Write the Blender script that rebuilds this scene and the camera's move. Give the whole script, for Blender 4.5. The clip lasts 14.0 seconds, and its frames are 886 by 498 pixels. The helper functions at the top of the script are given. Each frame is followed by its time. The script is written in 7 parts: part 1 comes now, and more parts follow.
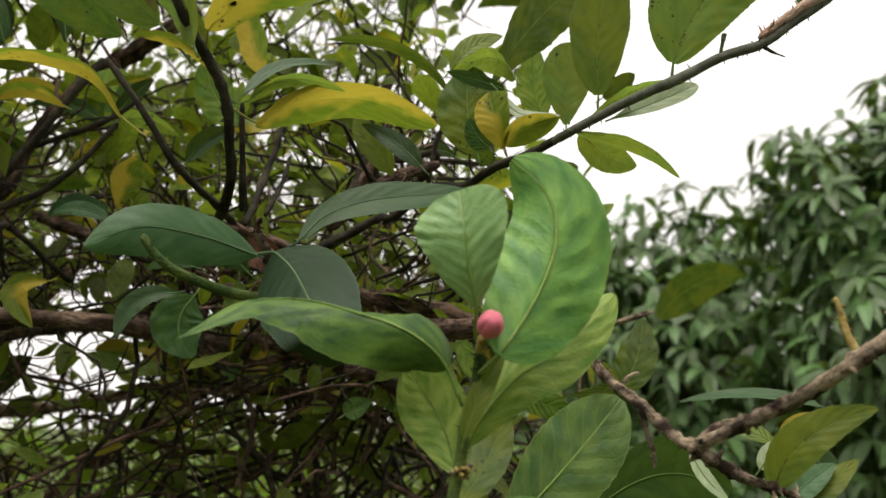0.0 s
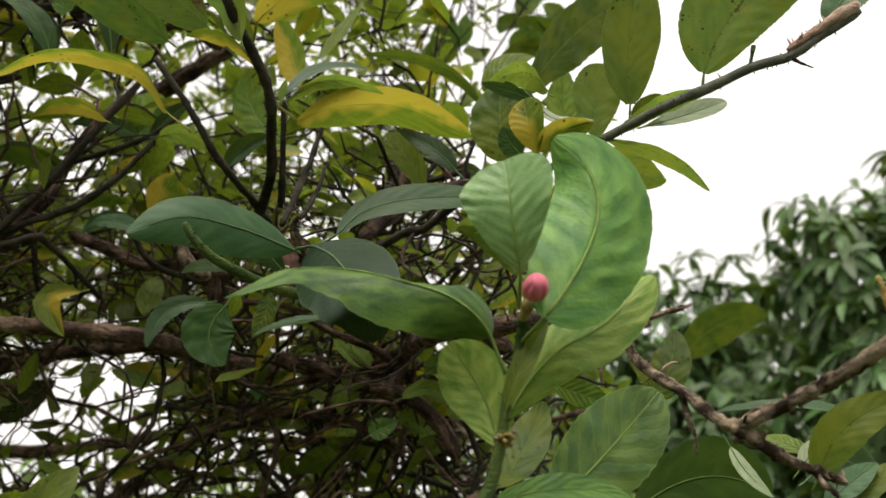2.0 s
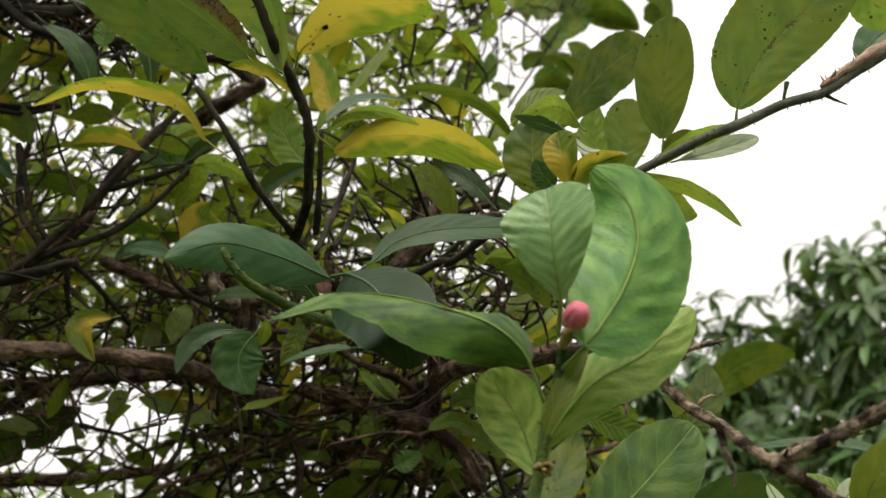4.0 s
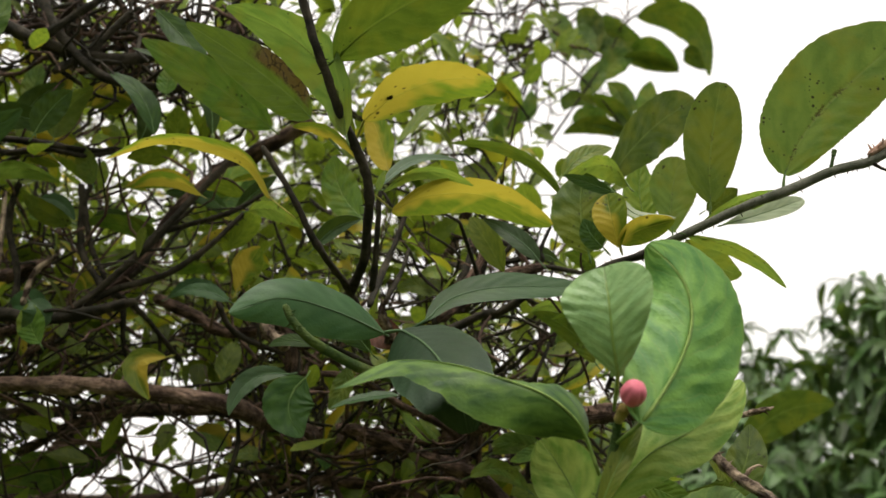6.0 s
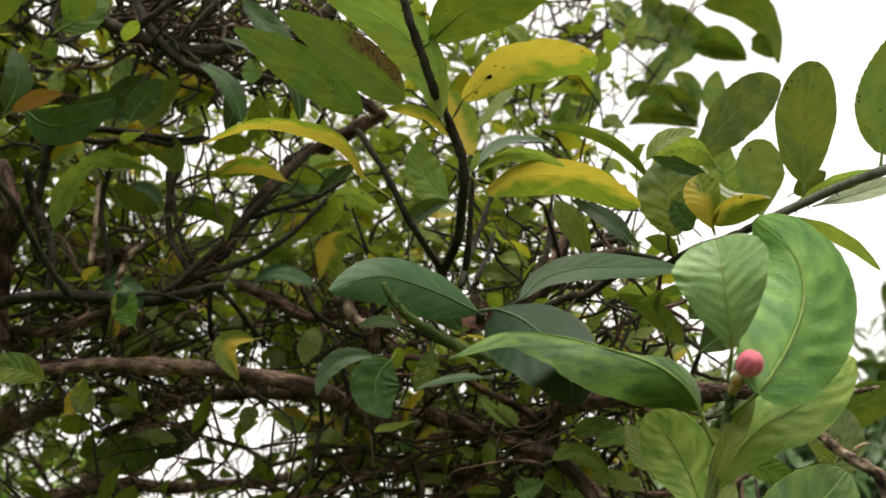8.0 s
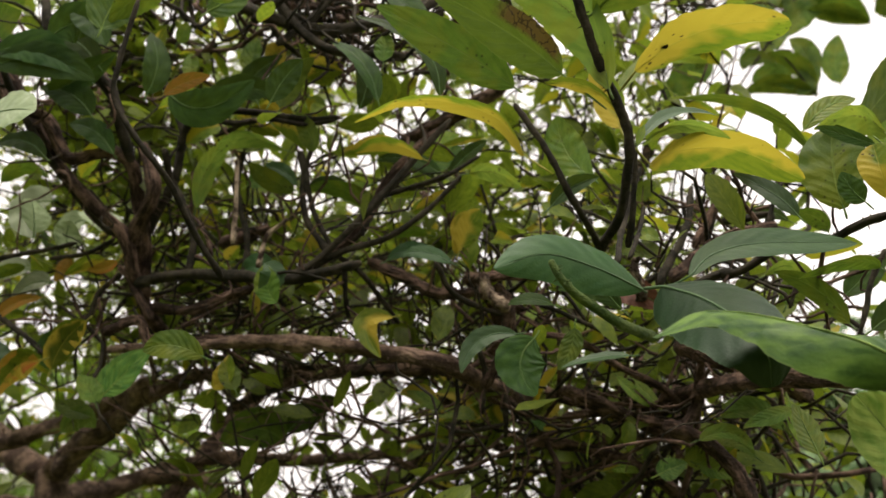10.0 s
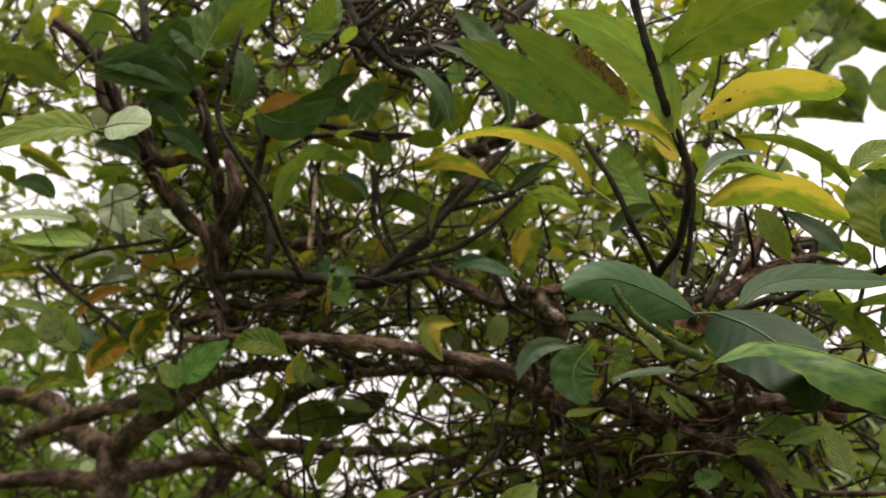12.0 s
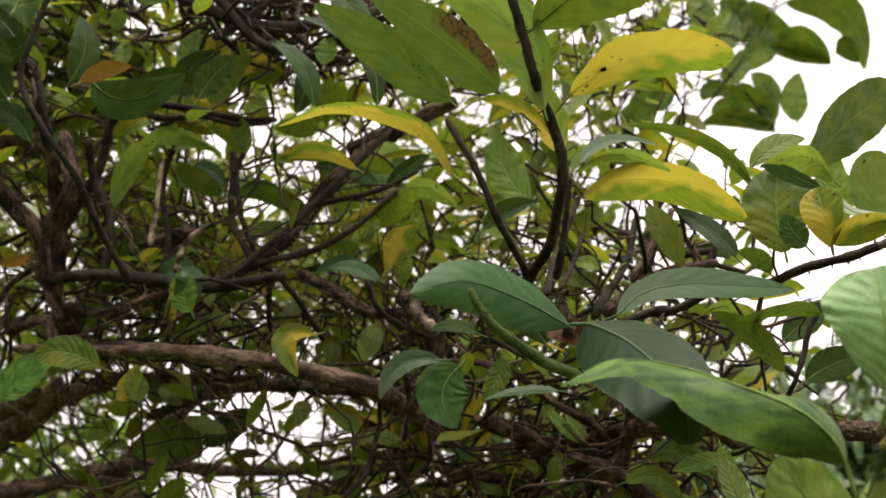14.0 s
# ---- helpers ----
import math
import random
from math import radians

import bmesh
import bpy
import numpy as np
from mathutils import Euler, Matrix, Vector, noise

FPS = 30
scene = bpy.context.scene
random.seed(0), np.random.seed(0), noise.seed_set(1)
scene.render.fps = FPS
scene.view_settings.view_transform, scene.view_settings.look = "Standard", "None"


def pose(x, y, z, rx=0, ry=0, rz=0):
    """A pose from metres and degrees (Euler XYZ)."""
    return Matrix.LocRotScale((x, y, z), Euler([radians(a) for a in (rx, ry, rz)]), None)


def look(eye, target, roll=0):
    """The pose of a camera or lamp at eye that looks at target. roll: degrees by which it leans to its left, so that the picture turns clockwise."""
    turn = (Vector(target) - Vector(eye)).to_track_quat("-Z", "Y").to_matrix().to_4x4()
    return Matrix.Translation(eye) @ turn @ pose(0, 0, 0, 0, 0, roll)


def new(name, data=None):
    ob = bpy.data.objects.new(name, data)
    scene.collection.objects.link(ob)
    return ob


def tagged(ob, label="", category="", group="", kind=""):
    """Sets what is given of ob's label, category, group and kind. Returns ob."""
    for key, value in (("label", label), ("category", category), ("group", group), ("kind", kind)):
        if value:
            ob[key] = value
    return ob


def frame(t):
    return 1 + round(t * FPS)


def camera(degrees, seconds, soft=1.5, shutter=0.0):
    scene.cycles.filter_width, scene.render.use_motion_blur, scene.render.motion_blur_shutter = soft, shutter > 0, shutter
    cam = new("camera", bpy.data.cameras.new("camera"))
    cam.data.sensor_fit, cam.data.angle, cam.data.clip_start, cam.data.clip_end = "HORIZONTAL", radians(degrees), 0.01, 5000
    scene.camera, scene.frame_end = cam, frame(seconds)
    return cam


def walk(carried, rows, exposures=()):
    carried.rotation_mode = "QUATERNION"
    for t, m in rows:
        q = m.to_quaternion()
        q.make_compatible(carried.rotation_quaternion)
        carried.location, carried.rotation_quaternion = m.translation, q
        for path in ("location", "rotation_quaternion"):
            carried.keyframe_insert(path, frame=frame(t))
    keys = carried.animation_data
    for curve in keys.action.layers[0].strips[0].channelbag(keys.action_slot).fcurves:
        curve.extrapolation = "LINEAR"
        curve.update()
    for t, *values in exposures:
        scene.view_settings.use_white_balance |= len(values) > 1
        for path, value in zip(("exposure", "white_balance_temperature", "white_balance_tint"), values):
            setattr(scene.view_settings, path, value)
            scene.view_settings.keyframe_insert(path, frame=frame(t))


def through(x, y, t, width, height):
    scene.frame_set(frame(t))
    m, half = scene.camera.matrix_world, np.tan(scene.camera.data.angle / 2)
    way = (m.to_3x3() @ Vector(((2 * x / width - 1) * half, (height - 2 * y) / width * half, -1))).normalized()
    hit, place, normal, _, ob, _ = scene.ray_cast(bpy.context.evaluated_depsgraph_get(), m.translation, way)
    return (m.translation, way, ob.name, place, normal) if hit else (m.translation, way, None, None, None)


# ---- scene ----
cam = camera(55.7, 14.0)
METRES, EYE, TILT, LEAN, TURN = 0.4, 1.3, 12.0, 0.0, 0.0
ROWS = [
    (0.0, 0.0, 0.0, 0.0, 0.0, 0.0, -0.0),
    (0.5, -0.0211, 0.0016, -0.0243, 0.58, 0.59, -0.04),
    (1.0, -0.0311, 0.0044, -0.0358, 1.07, 1.72, -0.1),
    (1.5, -0.0218, 0.013, -0.0735, 0.96, 3.05, -0.37),
    (2.0, -0.0291, -0.0056, -0.0962, 0.85, 4.75, -0.75),
    (4.5, -0.0632, -0.0109, -0.1063, 2.25, 7.48, -2.03),
    (5.0, -0.0751, -0.0203, -0.0959, 3.06, 7.86, -1.93),
    (5.5, -0.0733, -0.0421, -0.0891, 3.52, 8.21, -2.59),
    (6.0, -0.085, -0.0542, -0.0629, 3.62, 8.67, -3.41),
    (6.5, -0.0958, -0.0385, -0.0894, 3.67, 8.91, -4.1),
    (7.0, -0.1127, -0.0484, -0.1012, 4.03, 9.14, -4.66),
    (7.5, -0.1302, -0.1074, -0.0959, 5.36, 9.08, -4.23),
    (8.0, -0.1454, -0.0685, -0.0939, 6.89, 8.33, -3.84),
    (8.5, -0.1909, -0.0657, -0.0935, 8.14, 7.72, -4.12),
    (9.0, -0.2584, -0.0391, -0.1029, 9.97, 7.25, -3.58),
    (11.5, -0.2706, -0.1857, -0.0777, 14.27, 5.58, -5.49),
    (12.0, -0.3009, -0.213, -0.0867, 13.91, 6.0, -6.92),
    (12.5, -0.3149, -0.2004, -0.1087, 13.59, 6.28, -7.71),
    (13.0, -0.3078, -0.1553, -0.0835, 12.87, 6.89, -7.46),
    (13.5, -0.2627, -0.0302, -0.0762, 11.0, 7.14, -7.3),
    (14.0, -0.2247, 0.0122, -0.069, 9.11, 7.37, -7.36),
]
walk(cam, [(t, pose(0, 0, EYE, TILT, LEAN, TURN) @ pose(METRES * x, METRES * y, METRES * z, 90 + pitch, roll, yaw)) for t, x, y, z, yaw, pitch, roll in ROWS],
     [(0.0, 0.12, 6600, 11), (6.0, 0.16, 6600, 11), (9.0, 0.40, 6750, 13), (12.0, 0.39, 6800, 18), (14.0, 0.50, 6700, 16)])

# a phone's small lens: near and far things are a little out of focus
cam.data.dof.use_dof = True
cam.data.dof.focus_distance = 0.44
cam.data.dof.aperture_fstop = 12.0

# ---- light: a bright overcast sky ----
world = bpy.data.worlds.new("overcast")
scene.world = world
world.use_nodes = True
wn, wl = world.node_tree.nodes, world.node_tree.links
sky = wn.new("ShaderNodeTexSky")
sky.sky_type = "NISHITA"
sky.sun_disc = False
sky.sun_elevation, sky.sun_rotation = radians(73), radians(207)
sky.air_density, sky.dust_density, sky.ozone_density = 1.0, 6.0, 1.0
grey = wn.new("ShaderNodeHueSaturation")
grey.inputs["Saturation"].default_value = 0.12
veil = wn.new("ShaderNodeMixRGB")
veil.inputs["Fac"].default_value = 0.65
veil.inputs["Color2"].default_value = (13.2, 12.8, 12.3, 1)
wl.new(sky.outputs["Color"], grey.inputs["Color"])
wl.new(grey.outputs["Color"], veil.inputs["Color1"])
wl.new(veil.outputs["Color"], wn["Background"].inputs["Color"])
wn["Background"].inputs["Strength"].default_value = 0.12

sun = new("sun", bpy.data.lights.new("sun", "SUN"))
sun.data.energy, sun.data.angle, sun.data.color = 2.0, radians(40), (1.0, 0.94, 0.82)
sun.matrix_world = look((-0.6, -1.15, 5.5), (0, 0, 1.3))


# ---- materials ----
def material(name):
    m = bpy.data.materials.new(name)
    m.use_nodes = True
    m.node_tree.nodes.clear()
    return m, m.node_tree.nodes, m.node_tree.links


def node(nodes, kind, **values):
    n = nodes.new(kind)
    for key, value in values.items():
        n.inputs[key.replace("_", " ")].default_value = value
    return n


def maths(nodes, links, operation, a, b=None):
    n = nodes.new("ShaderNodeMath")
    n.operation = operation
    for slot, value in zip(n.inputs, (a, b)):
        if value is None:
            continue
        if isinstance(value, (int, float)):
            slot.default_value = value
        else:
            links.new(value, slot)
    return n.outputs[0]


def blend(nodes, links, fac, a, b):
    n = nodes.new("ShaderNodeMixRGB")
    for slot, value in zip(n.inputs, (fac, a, b)):
        if isinstance(value, (int, float)):
            slot.default_value = value
        elif isinstance(value, tuple):
            slot.default_value = (*value, 1)
        else:
            links.new(value, slot)
    return n.outputs[0]


def ramp(nodes, links, value, low, high):
    n = nodes.new("ShaderNodeMapRange")
    n.inputs["From Min"].default_value, n.inputs["From Max"].default_value = low, high
    links.new(value, n.inputs["Value"])
    return n.outputs[0]


def leaf_material(name, deep, light, vein, yellow=None, yellowing=0.0, spots=0.0, gloss=0.4, through=0.35, mined=False, island=False, veins=1.0, patch=0.0, necrosis=False, tint=0.55):
    """A leaf blade: two greens in soft blotches between the veins, a pale midrib, yellowing that creeps in from one margin, dark specks."""
    m, n, l = material(name)
    uv = n.new("ShaderNodeUVMap")
    split = n.new("ShaderNodeSeparateXYZ")
    l.new(uv.outputs["UV"], split.inputs[0])
    u, v = split.outputs[0], split.outputs[1]
    if island:
        rnd = n.new("ShaderNodeNewGeometry").outputs["Random Per Island"]
    else:
        rnd = n.new("ShaderNodeObjectInfo").outputs["Random"]
    place = n.new("ShaderNodeTexCoord").outputs["Object"]
    blotch = node(n, "ShaderNodeTexNoise", Scale=95.0, Detail=4.0, Roughness=0.6)
    l.new(place, blotch.inputs["Vector"])
    fine = node(n, "ShaderNodeTexNoise", Scale=700.0, Detail=2.0)
    l.new(place, fine.inputs["Vector"])
    across = maths(n, l, "ABSOLUTE", maths(n, l, "SUBTRACT", u, 0.5))
    # side veins run forward from the midrib
    lane = maths(n, l, "SUBTRACT", maths(n, l, "MULTIPLY", v, 8.0), maths(n, l, "MULTIPLY", across, 4.0))
    lane = maths(n, l, "ADD", lane, maths(n, l, "MULTIPLY", blotch.outputs[0], 0.9))
    wave = maths(n, l, "ABSOLUTE", maths(n, l, "SUBTRACT", maths(n, l, "FRACT", lane), 0.5))
    side = ramp(n, l, wave, 0.07, 0.0)
    rib = ramp(n, l, across, 0.022, 0.008)
    # blotches drawn out along the side veins, and wide soft ones over several of them
    drawn = n.new("ShaderNodeCombineXYZ")
    l.new(maths(n, l, "MULTIPLY", maths(n, l, "SUBTRACT", u, 0.5), 5.0), drawn.inputs[0])
    l.new(maths(n, l, "MULTIPLY", lane, 1.15), drawn.inputs[1])
    l.new(maths(n, l, "MULTIPLY", rnd, 40.0), drawn.inputs[2])
    streak = node(n, "ShaderNodeTexNoise", Scale=1.0, Detail=1.5, Roughness=0.5)
    l.new(drawn.outputs[0], streak.inputs["Vector"])
    mottled = maths(n, l, "ADD", maths(n, l, "MULTIPLY", blotch.outputs[0], 0.35), maths(n, l, "MULTIPLY", streak.outputs[0], 0.65))
    mottled = ramp(n, l, mottled, 0.37, 0.63)
    mottled = maths(n, l, "ADD", mottled, maths(n, l, "MULTIPLY", maths(n, l, "SUBTRACT", wave, 0.25), 0.16))
    n_clamp = n.new("ShaderNodeClamp")
    l.new(mottled, n_clamp.inputs[0])
    colour = blend(n, l, n_clamp.outputs[0], deep, light)
    tone = n.new("ShaderNodeHueSaturation")
    l.new(colour, tone.inputs["Color"])
    l.new(maths(n, l, "ADD", maths(n, l, "MULTIPLY", rnd, 0.025), 0.488), tone.inputs["Hue"])
    l.new(maths(n, l, "ADD", maths(n, l, "MULTIPLY", rnd, 1.0 if island else 0.75), 0.55 if island else 0.62), tone.inputs["Value"])
    colour = tone.outputs[0]
    marks = []
    if patch:
        wide = node(n, "ShaderNodeTexNoise", Scale=48.0, Detail=2.5)
        l.new(place, wide.inputs["Vector"])
        colour = blend(n, l, maths(n, l, "MULTIPLY", ramp(n, l, wide.outputs[0], 0.46, 0.62), patch), colour, (0.24, 0.25, 0.02))
        glands = node(n, "ShaderNodeTexVoronoi", Scale=900.0)
        l.new(place, glands.inputs["Vector"])
        colour = blend(n, l, maths(n, l, "MULTIPLY", ramp(n, l, glands.outputs["Distance"], 0.22, 0.1), 0.3), colour, (0.26, 0.30, 0.06))
    if yellow:
        soft = node(n, "ShaderNodeTexNoise", Scale=60.0, Detail=1.5, Roughness=0.5)
        l.new(place, soft.inputs["Vector"])
        creep = maths(n, l, "ADD", maths(n, l, "MULTIPLY", u, -0.8), maths(n, l, "MULTIPLY", soft.outputs[0], 1.0))
        creep = maths(n, l, "ADD", creep, maths(n, l, "MULTIPLY", rnd, 0.35))
        creep = maths(n, l, "ADD", creep, maths(n, l, "MULTIPLY", v, -0.35))
        if island:
            creep = maths(n, l, "ADD", creep, maths(n, l, "MULTIPLY", ramp(n, l, rnd, 0.80, 0.95), 0.7))
        colour = blend(n, l, ramp(n, l, creep, 0.62 - yellowing, 0.86 - yellowing), colour, yellow)
    colour = blend(n, l, maths(n, l, "MULTIPLY", side, 0.32 * veins), colour, vein)
    colour = blend(n, l, maths(n, l, "MULTIPLY", rib, 0.35 + 0.45 * veins), colour, vein)
    if not island:
        colour = blend(n, l, maths(n, l, "MULTIPLY", ramp(n, l, across, 0.478, 0.495), 0.5), colour, vein)
    if necrosis:
        seam = maths(n, l, "MULTIPLY", ramp(n, l, across, 0.05, 0.012), ramp(n, l, fine.outputs[0], 0.46, 0.56))
        seam = maths(n, l, "MULTIPLY", seam, ramp(n, l, blotch.outputs[0], 0.46, 0.54))
        marks.append(maths(n, l, "MULTIPLY", maths(n, l, "MULTIPLY", seam, ramp(n, l, v, 0.62, 0.5)), 0.85))
        colour = blend(n, l, marks[-1], colour, (0.06, 0.032, 0.012))
    if spots:
        cells = node(n, "ShaderNodeTexVoronoi", Scale=270.0)
        l.new(place, cells.inputs["Vector"])
        patch = node(n, "ShaderNodeTexNoise", Scale=45.0)
        l.new(place, patch.inputs["Vector"])
        size = n.new("ShaderNodeSeparateXYZ")
        l.new(cells.outputs["Color"], size.inputs[0])
        spread = maths(n, l, "SUBTRACT", cells.outputs["Distance"], maths(n, l, "MULTIPLY", size.outputs[0], 0.3))
        dots = maths(n, l, "MULTIPLY", ramp(n, l, spread, 0.06, -0.03), ramp(n, l, patch.outputs[0], 0.56, 0.62))
        marks.append(maths(n, l, "MULTIPLY", dots, spots))
        colour = blend(n, l, marks[-1], colour, (0.03, 0.022, 0.01))
    if mined:
        # a leaf miner's winding track, brown
        line = node(n, "ShaderNodeTexNoise", Scale=240.0, Detail=1.0)
        l.new(place, line.inputs["Vector"])
        track = ramp(n, l, maths(n, l, "ABSOLUTE", maths(n, l, "SUBTRACT", line.outputs[0], 0.5)), 0.06, 0.03)
        strip = maths(n, l, "MULTIPLY", ramp(n, l, u, 0.62, 0.72), maths(n, l, "MULTIPLY", ramp(n, l, v, 0.05, 0.15), ramp(n, l, v, 0.65, 0.55)))
        marks.append(maths(n, l, "MULTIPLY", strip, 0.85))
        colour = blend(n, l, marks[-1], colour, (0.15, 0.075, 0.02))
        colour = blend(n, l, maths(n, l, "MULTIPLY", strip, track), colour, (0.05, 0.025, 0.008))
    bump = node(n, "ShaderNodeBump", Strength=0.45, Distance=0.0012)
    relief = maths(n, l, "ADD", maths(n, l, "MULTIPLY", wave, 1.0 * veins), maths(n, l, "MULTIPLY", fine.outputs[0], 0.25))
    relief = maths(n, l, "SUBTRACT", relief, maths(n, l, "MULTIPLY", rib, 0.5))
    l.new(relief, bump.inputs["Height"])
    skin = node(n, "ShaderNodeBsdfPrincipled")
    skin.inputs["Specular IOR Level"].default_value = gloss
    l.new(colour, skin.inputs["Base Color"])
    l.new(maths(n, l, "ADD", maths(n, l, "MULTIPLY", blotch.outputs[0], 0.25), 0.34), skin.inputs["Roughness"])
    l.new(bump.outputs[0], skin.inputs["Normal"])
    clear = None
    for mark in marks:
        rest = maths(n, l, "SUBTRACT", 1.0, mark)
        clear = maths(n, l, "MULTIPLY", clear, rest) if clear else rest
    warm = blend(n, l, maths(n, l, "MULTIPLY", clear, tint) if clear else tint, colour, (0.30, 0.42, 0.03))
    sheer = n.new("ShaderNodeBsdfTranslucent")
    l.new(warm, sheer.inputs["Color"])
    l.new(bump.outputs[0], sheer.inputs["Normal"])
    mix = n.new("ShaderNodeMixShader")
    mix.inputs[0].default_value = through
    l.new(skin.outputs[0], mix.inputs[1])
    l.new(sheer.outputs[0], mix.inputs[2])
    out = n.new("ShaderNodeOutputMaterial")
    l.new(mix.outputs[0], out.inputs[0])
    return m


def bark_material(name, dark, light, scale=160.0, rough=0.85, bumps=0.6, spec=0.2, crack=0.22, furrows=0.0):
    """Bark: long ridges, blotches of lichen grey and fine grain."""
    m, n, l = material(name)
    place = n.new("ShaderNodeTexCoord").outputs["Object"]
    big = node(n, "ShaderNodeTexNoise", Scale=scale * 0.3, Detail=4.0, Roughness=0.6)
    small = node(n, "ShaderNodeTexNoise", Scale=scale * 3.0, Detail=5.0, Roughness=0.65)
    cracks = node(n, "ShaderNodeTexVoronoi", Scale=scale)
    cracks.feature = "DISTANCE_TO_EDGE"
    stretch = n.new("ShaderNodeMapping")
    stretch.inputs["Scale"].default_value = (0.22, 1.0, 1.0)
    l.new(place, stretch.inputs["Vector"])
    for tex in (big, small):
        l.new(place, tex.inputs["Vector"])
    l.new(stretch.outputs[0], cracks.inputs["Vector"])
    colour = blend(n, l, ramp(n, l, big.outputs[0], 0.42, 0.60), dark, light)
    colour = blend(n, l, maths(n, l, "MULTIPLY", ramp(n, l, small.outputs[0], 0.45, 0.7), 0.5), colour, tuple(0.5 * c for c in dark))
    bump = node(n, "ShaderNodeBump", Strength=bumps, Distance=0.002)
    # furrows that run along the stick
    along = n.new("ShaderNodeMapping")
    along.inputs["Scale"].default_value = (9.0, 55.0, 1.0)
    l.new(n.new("ShaderNodeUVMap").outputs[0], along.inputs["Vector"])
    furrow = node(n, "ShaderNodeTexNoise", Scale=1.0, Detail=5.0, Roughness=0.7)
    l.new(along.outputs[0], furrow.inputs["Vector"])
    if furrows:
        colour = blend(n, l, maths(n, l, "MULTIPLY", ramp(n, l, furrow.outputs[0], 0.52, 0.40), furrows), colour, tuple(0.35 * c for c in dark))
        colour = blend(n, l, maths(n, l, "MULTIPLY", ramp(n, l, furrow.outputs[0], 0.56, 0.68), furrows * 0.6), colour, tuple(min(0.6, 1.8 * c) for c in light))
    height = maths(n, l, "ADD", maths(n, l, "MULTIPLY", furrow.outputs[0], 2.5 * furrows), maths(n, l, "MULTIPLY", ramp(n, l, cracks.outputs["Distance"], 0.0, 0.15), crack))
    l.new(maths(n, l, "ADD", height, small.outputs[0]), bump.inputs["Height"])
    skin = node(n, "ShaderNodeBsdfPrincipled", Roughness=rough)
    skin.inputs["Specular IOR Level"].default_value = spec
    l.new(colour, skin.inputs["Base Color"])
    l.new(bump.outputs[0], skin.inputs["Normal"])
    out = n.new("ShaderNodeOutputMaterial")
    l.new(skin.outputs[0], out.inputs[0])
    return m


YELLOW = (0.52, 0.40, 0.045)
fresh = leaf_material("leaf_fresh", (0.070, 0.178, 0.040), (0.172, 0.308, 0.058), (0.23, 0.33, 0.08), gloss=0.32, through=0.16, veins=1.0, tint=0.25)
# greens lightened to stand for the sky's sheen, on top of the gloss
soft = leaf_material("leaf_sky_pale", (0.135, 0.235, 0.082), (0.205, 0.32, 0.115), (0.24, 0.34, 0.14), gloss=0.42, through=0.14, veins=1.0)
young = leaf_material("leaf_young", (0.16, 0.32, 0.050), (0.44, 0.56, 0.13), (0.36, 0.47, 0.14), gloss=0.3, through=0.2, veins=1.0)
hero = leaf_material("leaf_mottled", (0.018, 0.066, 0.012), (0.115, 0.215, 0.032), (0.16, 0.24, 0.06), gloss=0.22, through=0.06, veins=0.6)
pale = leaf_material("leaf_pale", (0.13, 0.24, 0.03), (0.27, 0.34, 0.045), (0.30, 0.40, 0.10), through=0.35)
lime = leaf_material("leaf_lime", (0.16, 0.255, 0.03), (0.30, 0.36, 0.05), (0.30, 0.36, 0.10), yellow=(0.44, 0.38, 0.06), yellowing=0.16, spots=0.3, through=0.3, veins=0.35)
green = leaf_material("leaf_green", (0.05, 0.11, 0.014), (0.105, 0.18, 0.022), (0.15, 0.22, 0.04), spots=0.7, veins=0.8, through=0.28, gloss=0.22, patch=0.4, tint=0.35)
# darker green that also holds the crown's shade on these leaves
dark = leaf_material("leaf_dark_shaded", (0.014, 0.040, 0.009), (0.036, 0.074, 0.014), (0.06, 0.11, 0.03), gloss=0.10, through=0.2, veins=0.4)
dusty = leaf_material("leaf_dusty", (0.030, 0.080, 0.025), (0.050, 0.108, 0.036), (0.09, 0.16, 0.065), gloss=0.30, through=0.12, veins=0.25)
# dusty greens taken darker, in place of the shade the curling leaf casts
sheen = leaf_material("leaf_sheen_shaded", (0.018, 0.056, 0.021), (0.032, 0.080, 0.033), (0.07, 0.12, 0.06), gloss=0.28, through=0.03, veins=0.3)
# a pale leaf whose base colour also carries the sky's light on its face
pale_lit = leaf_material("leaf_pale_lit", (0.24, 0.31, 0.16), (0.36, 0.43, 0.25), (0.28, 0.36, 0.2), gloss=0.6, through=0.2, veins=0.25)
olive = leaf_material("leaf_olive", (0.100, 0.180, 0.030), (0.185, 0.275, 0.048), (0.18, 0.25, 0.05), yellow=(0.36, 0.35, 0.03), yellowing=-0.24, spots=0.9, through=0.58, veins=0.6, gloss=0.22, patch=0.5, necrosis=True, tint=0.25)
half = leaf_material("leaf_yellowing", (0.10, 0.16, 0.012), (0.18, 0.23, 0.018), (0.42, 0.38, 0.05), yellow=YELLOW, yellowing=0.62, spots=0.8, through=0.5, veins=0.4, gloss=0.22, tint=0.2)
mined = leaf_material("leaf_mined", (0.085, 0.17, 0.014), (0.14, 0.24, 0.02), (0.18, 0.27, 0.05), spots=0.3, through=0.32, mined=True, veins=0.8, tint=0.35)
orange = leaf_material("leaf_orange", (0.34, 0.22, 0.02), (0.50, 0.25, 0.03), (0.40, 0.28, 0.06), yellow=(0.55, 0.19, 0.03), yellowing=0.2, spots=0.5, through=0.4, veins=0.4, tint=0.1)
withered = leaf_material("leaf_withered", (0.13, 0.055, 0.03), (0.24, 0.11, 0.065), (0.2, 0.1, 0.06), spots=0.4, gloss=0.15, through=0.2, veins=0.5, tint=0.05)
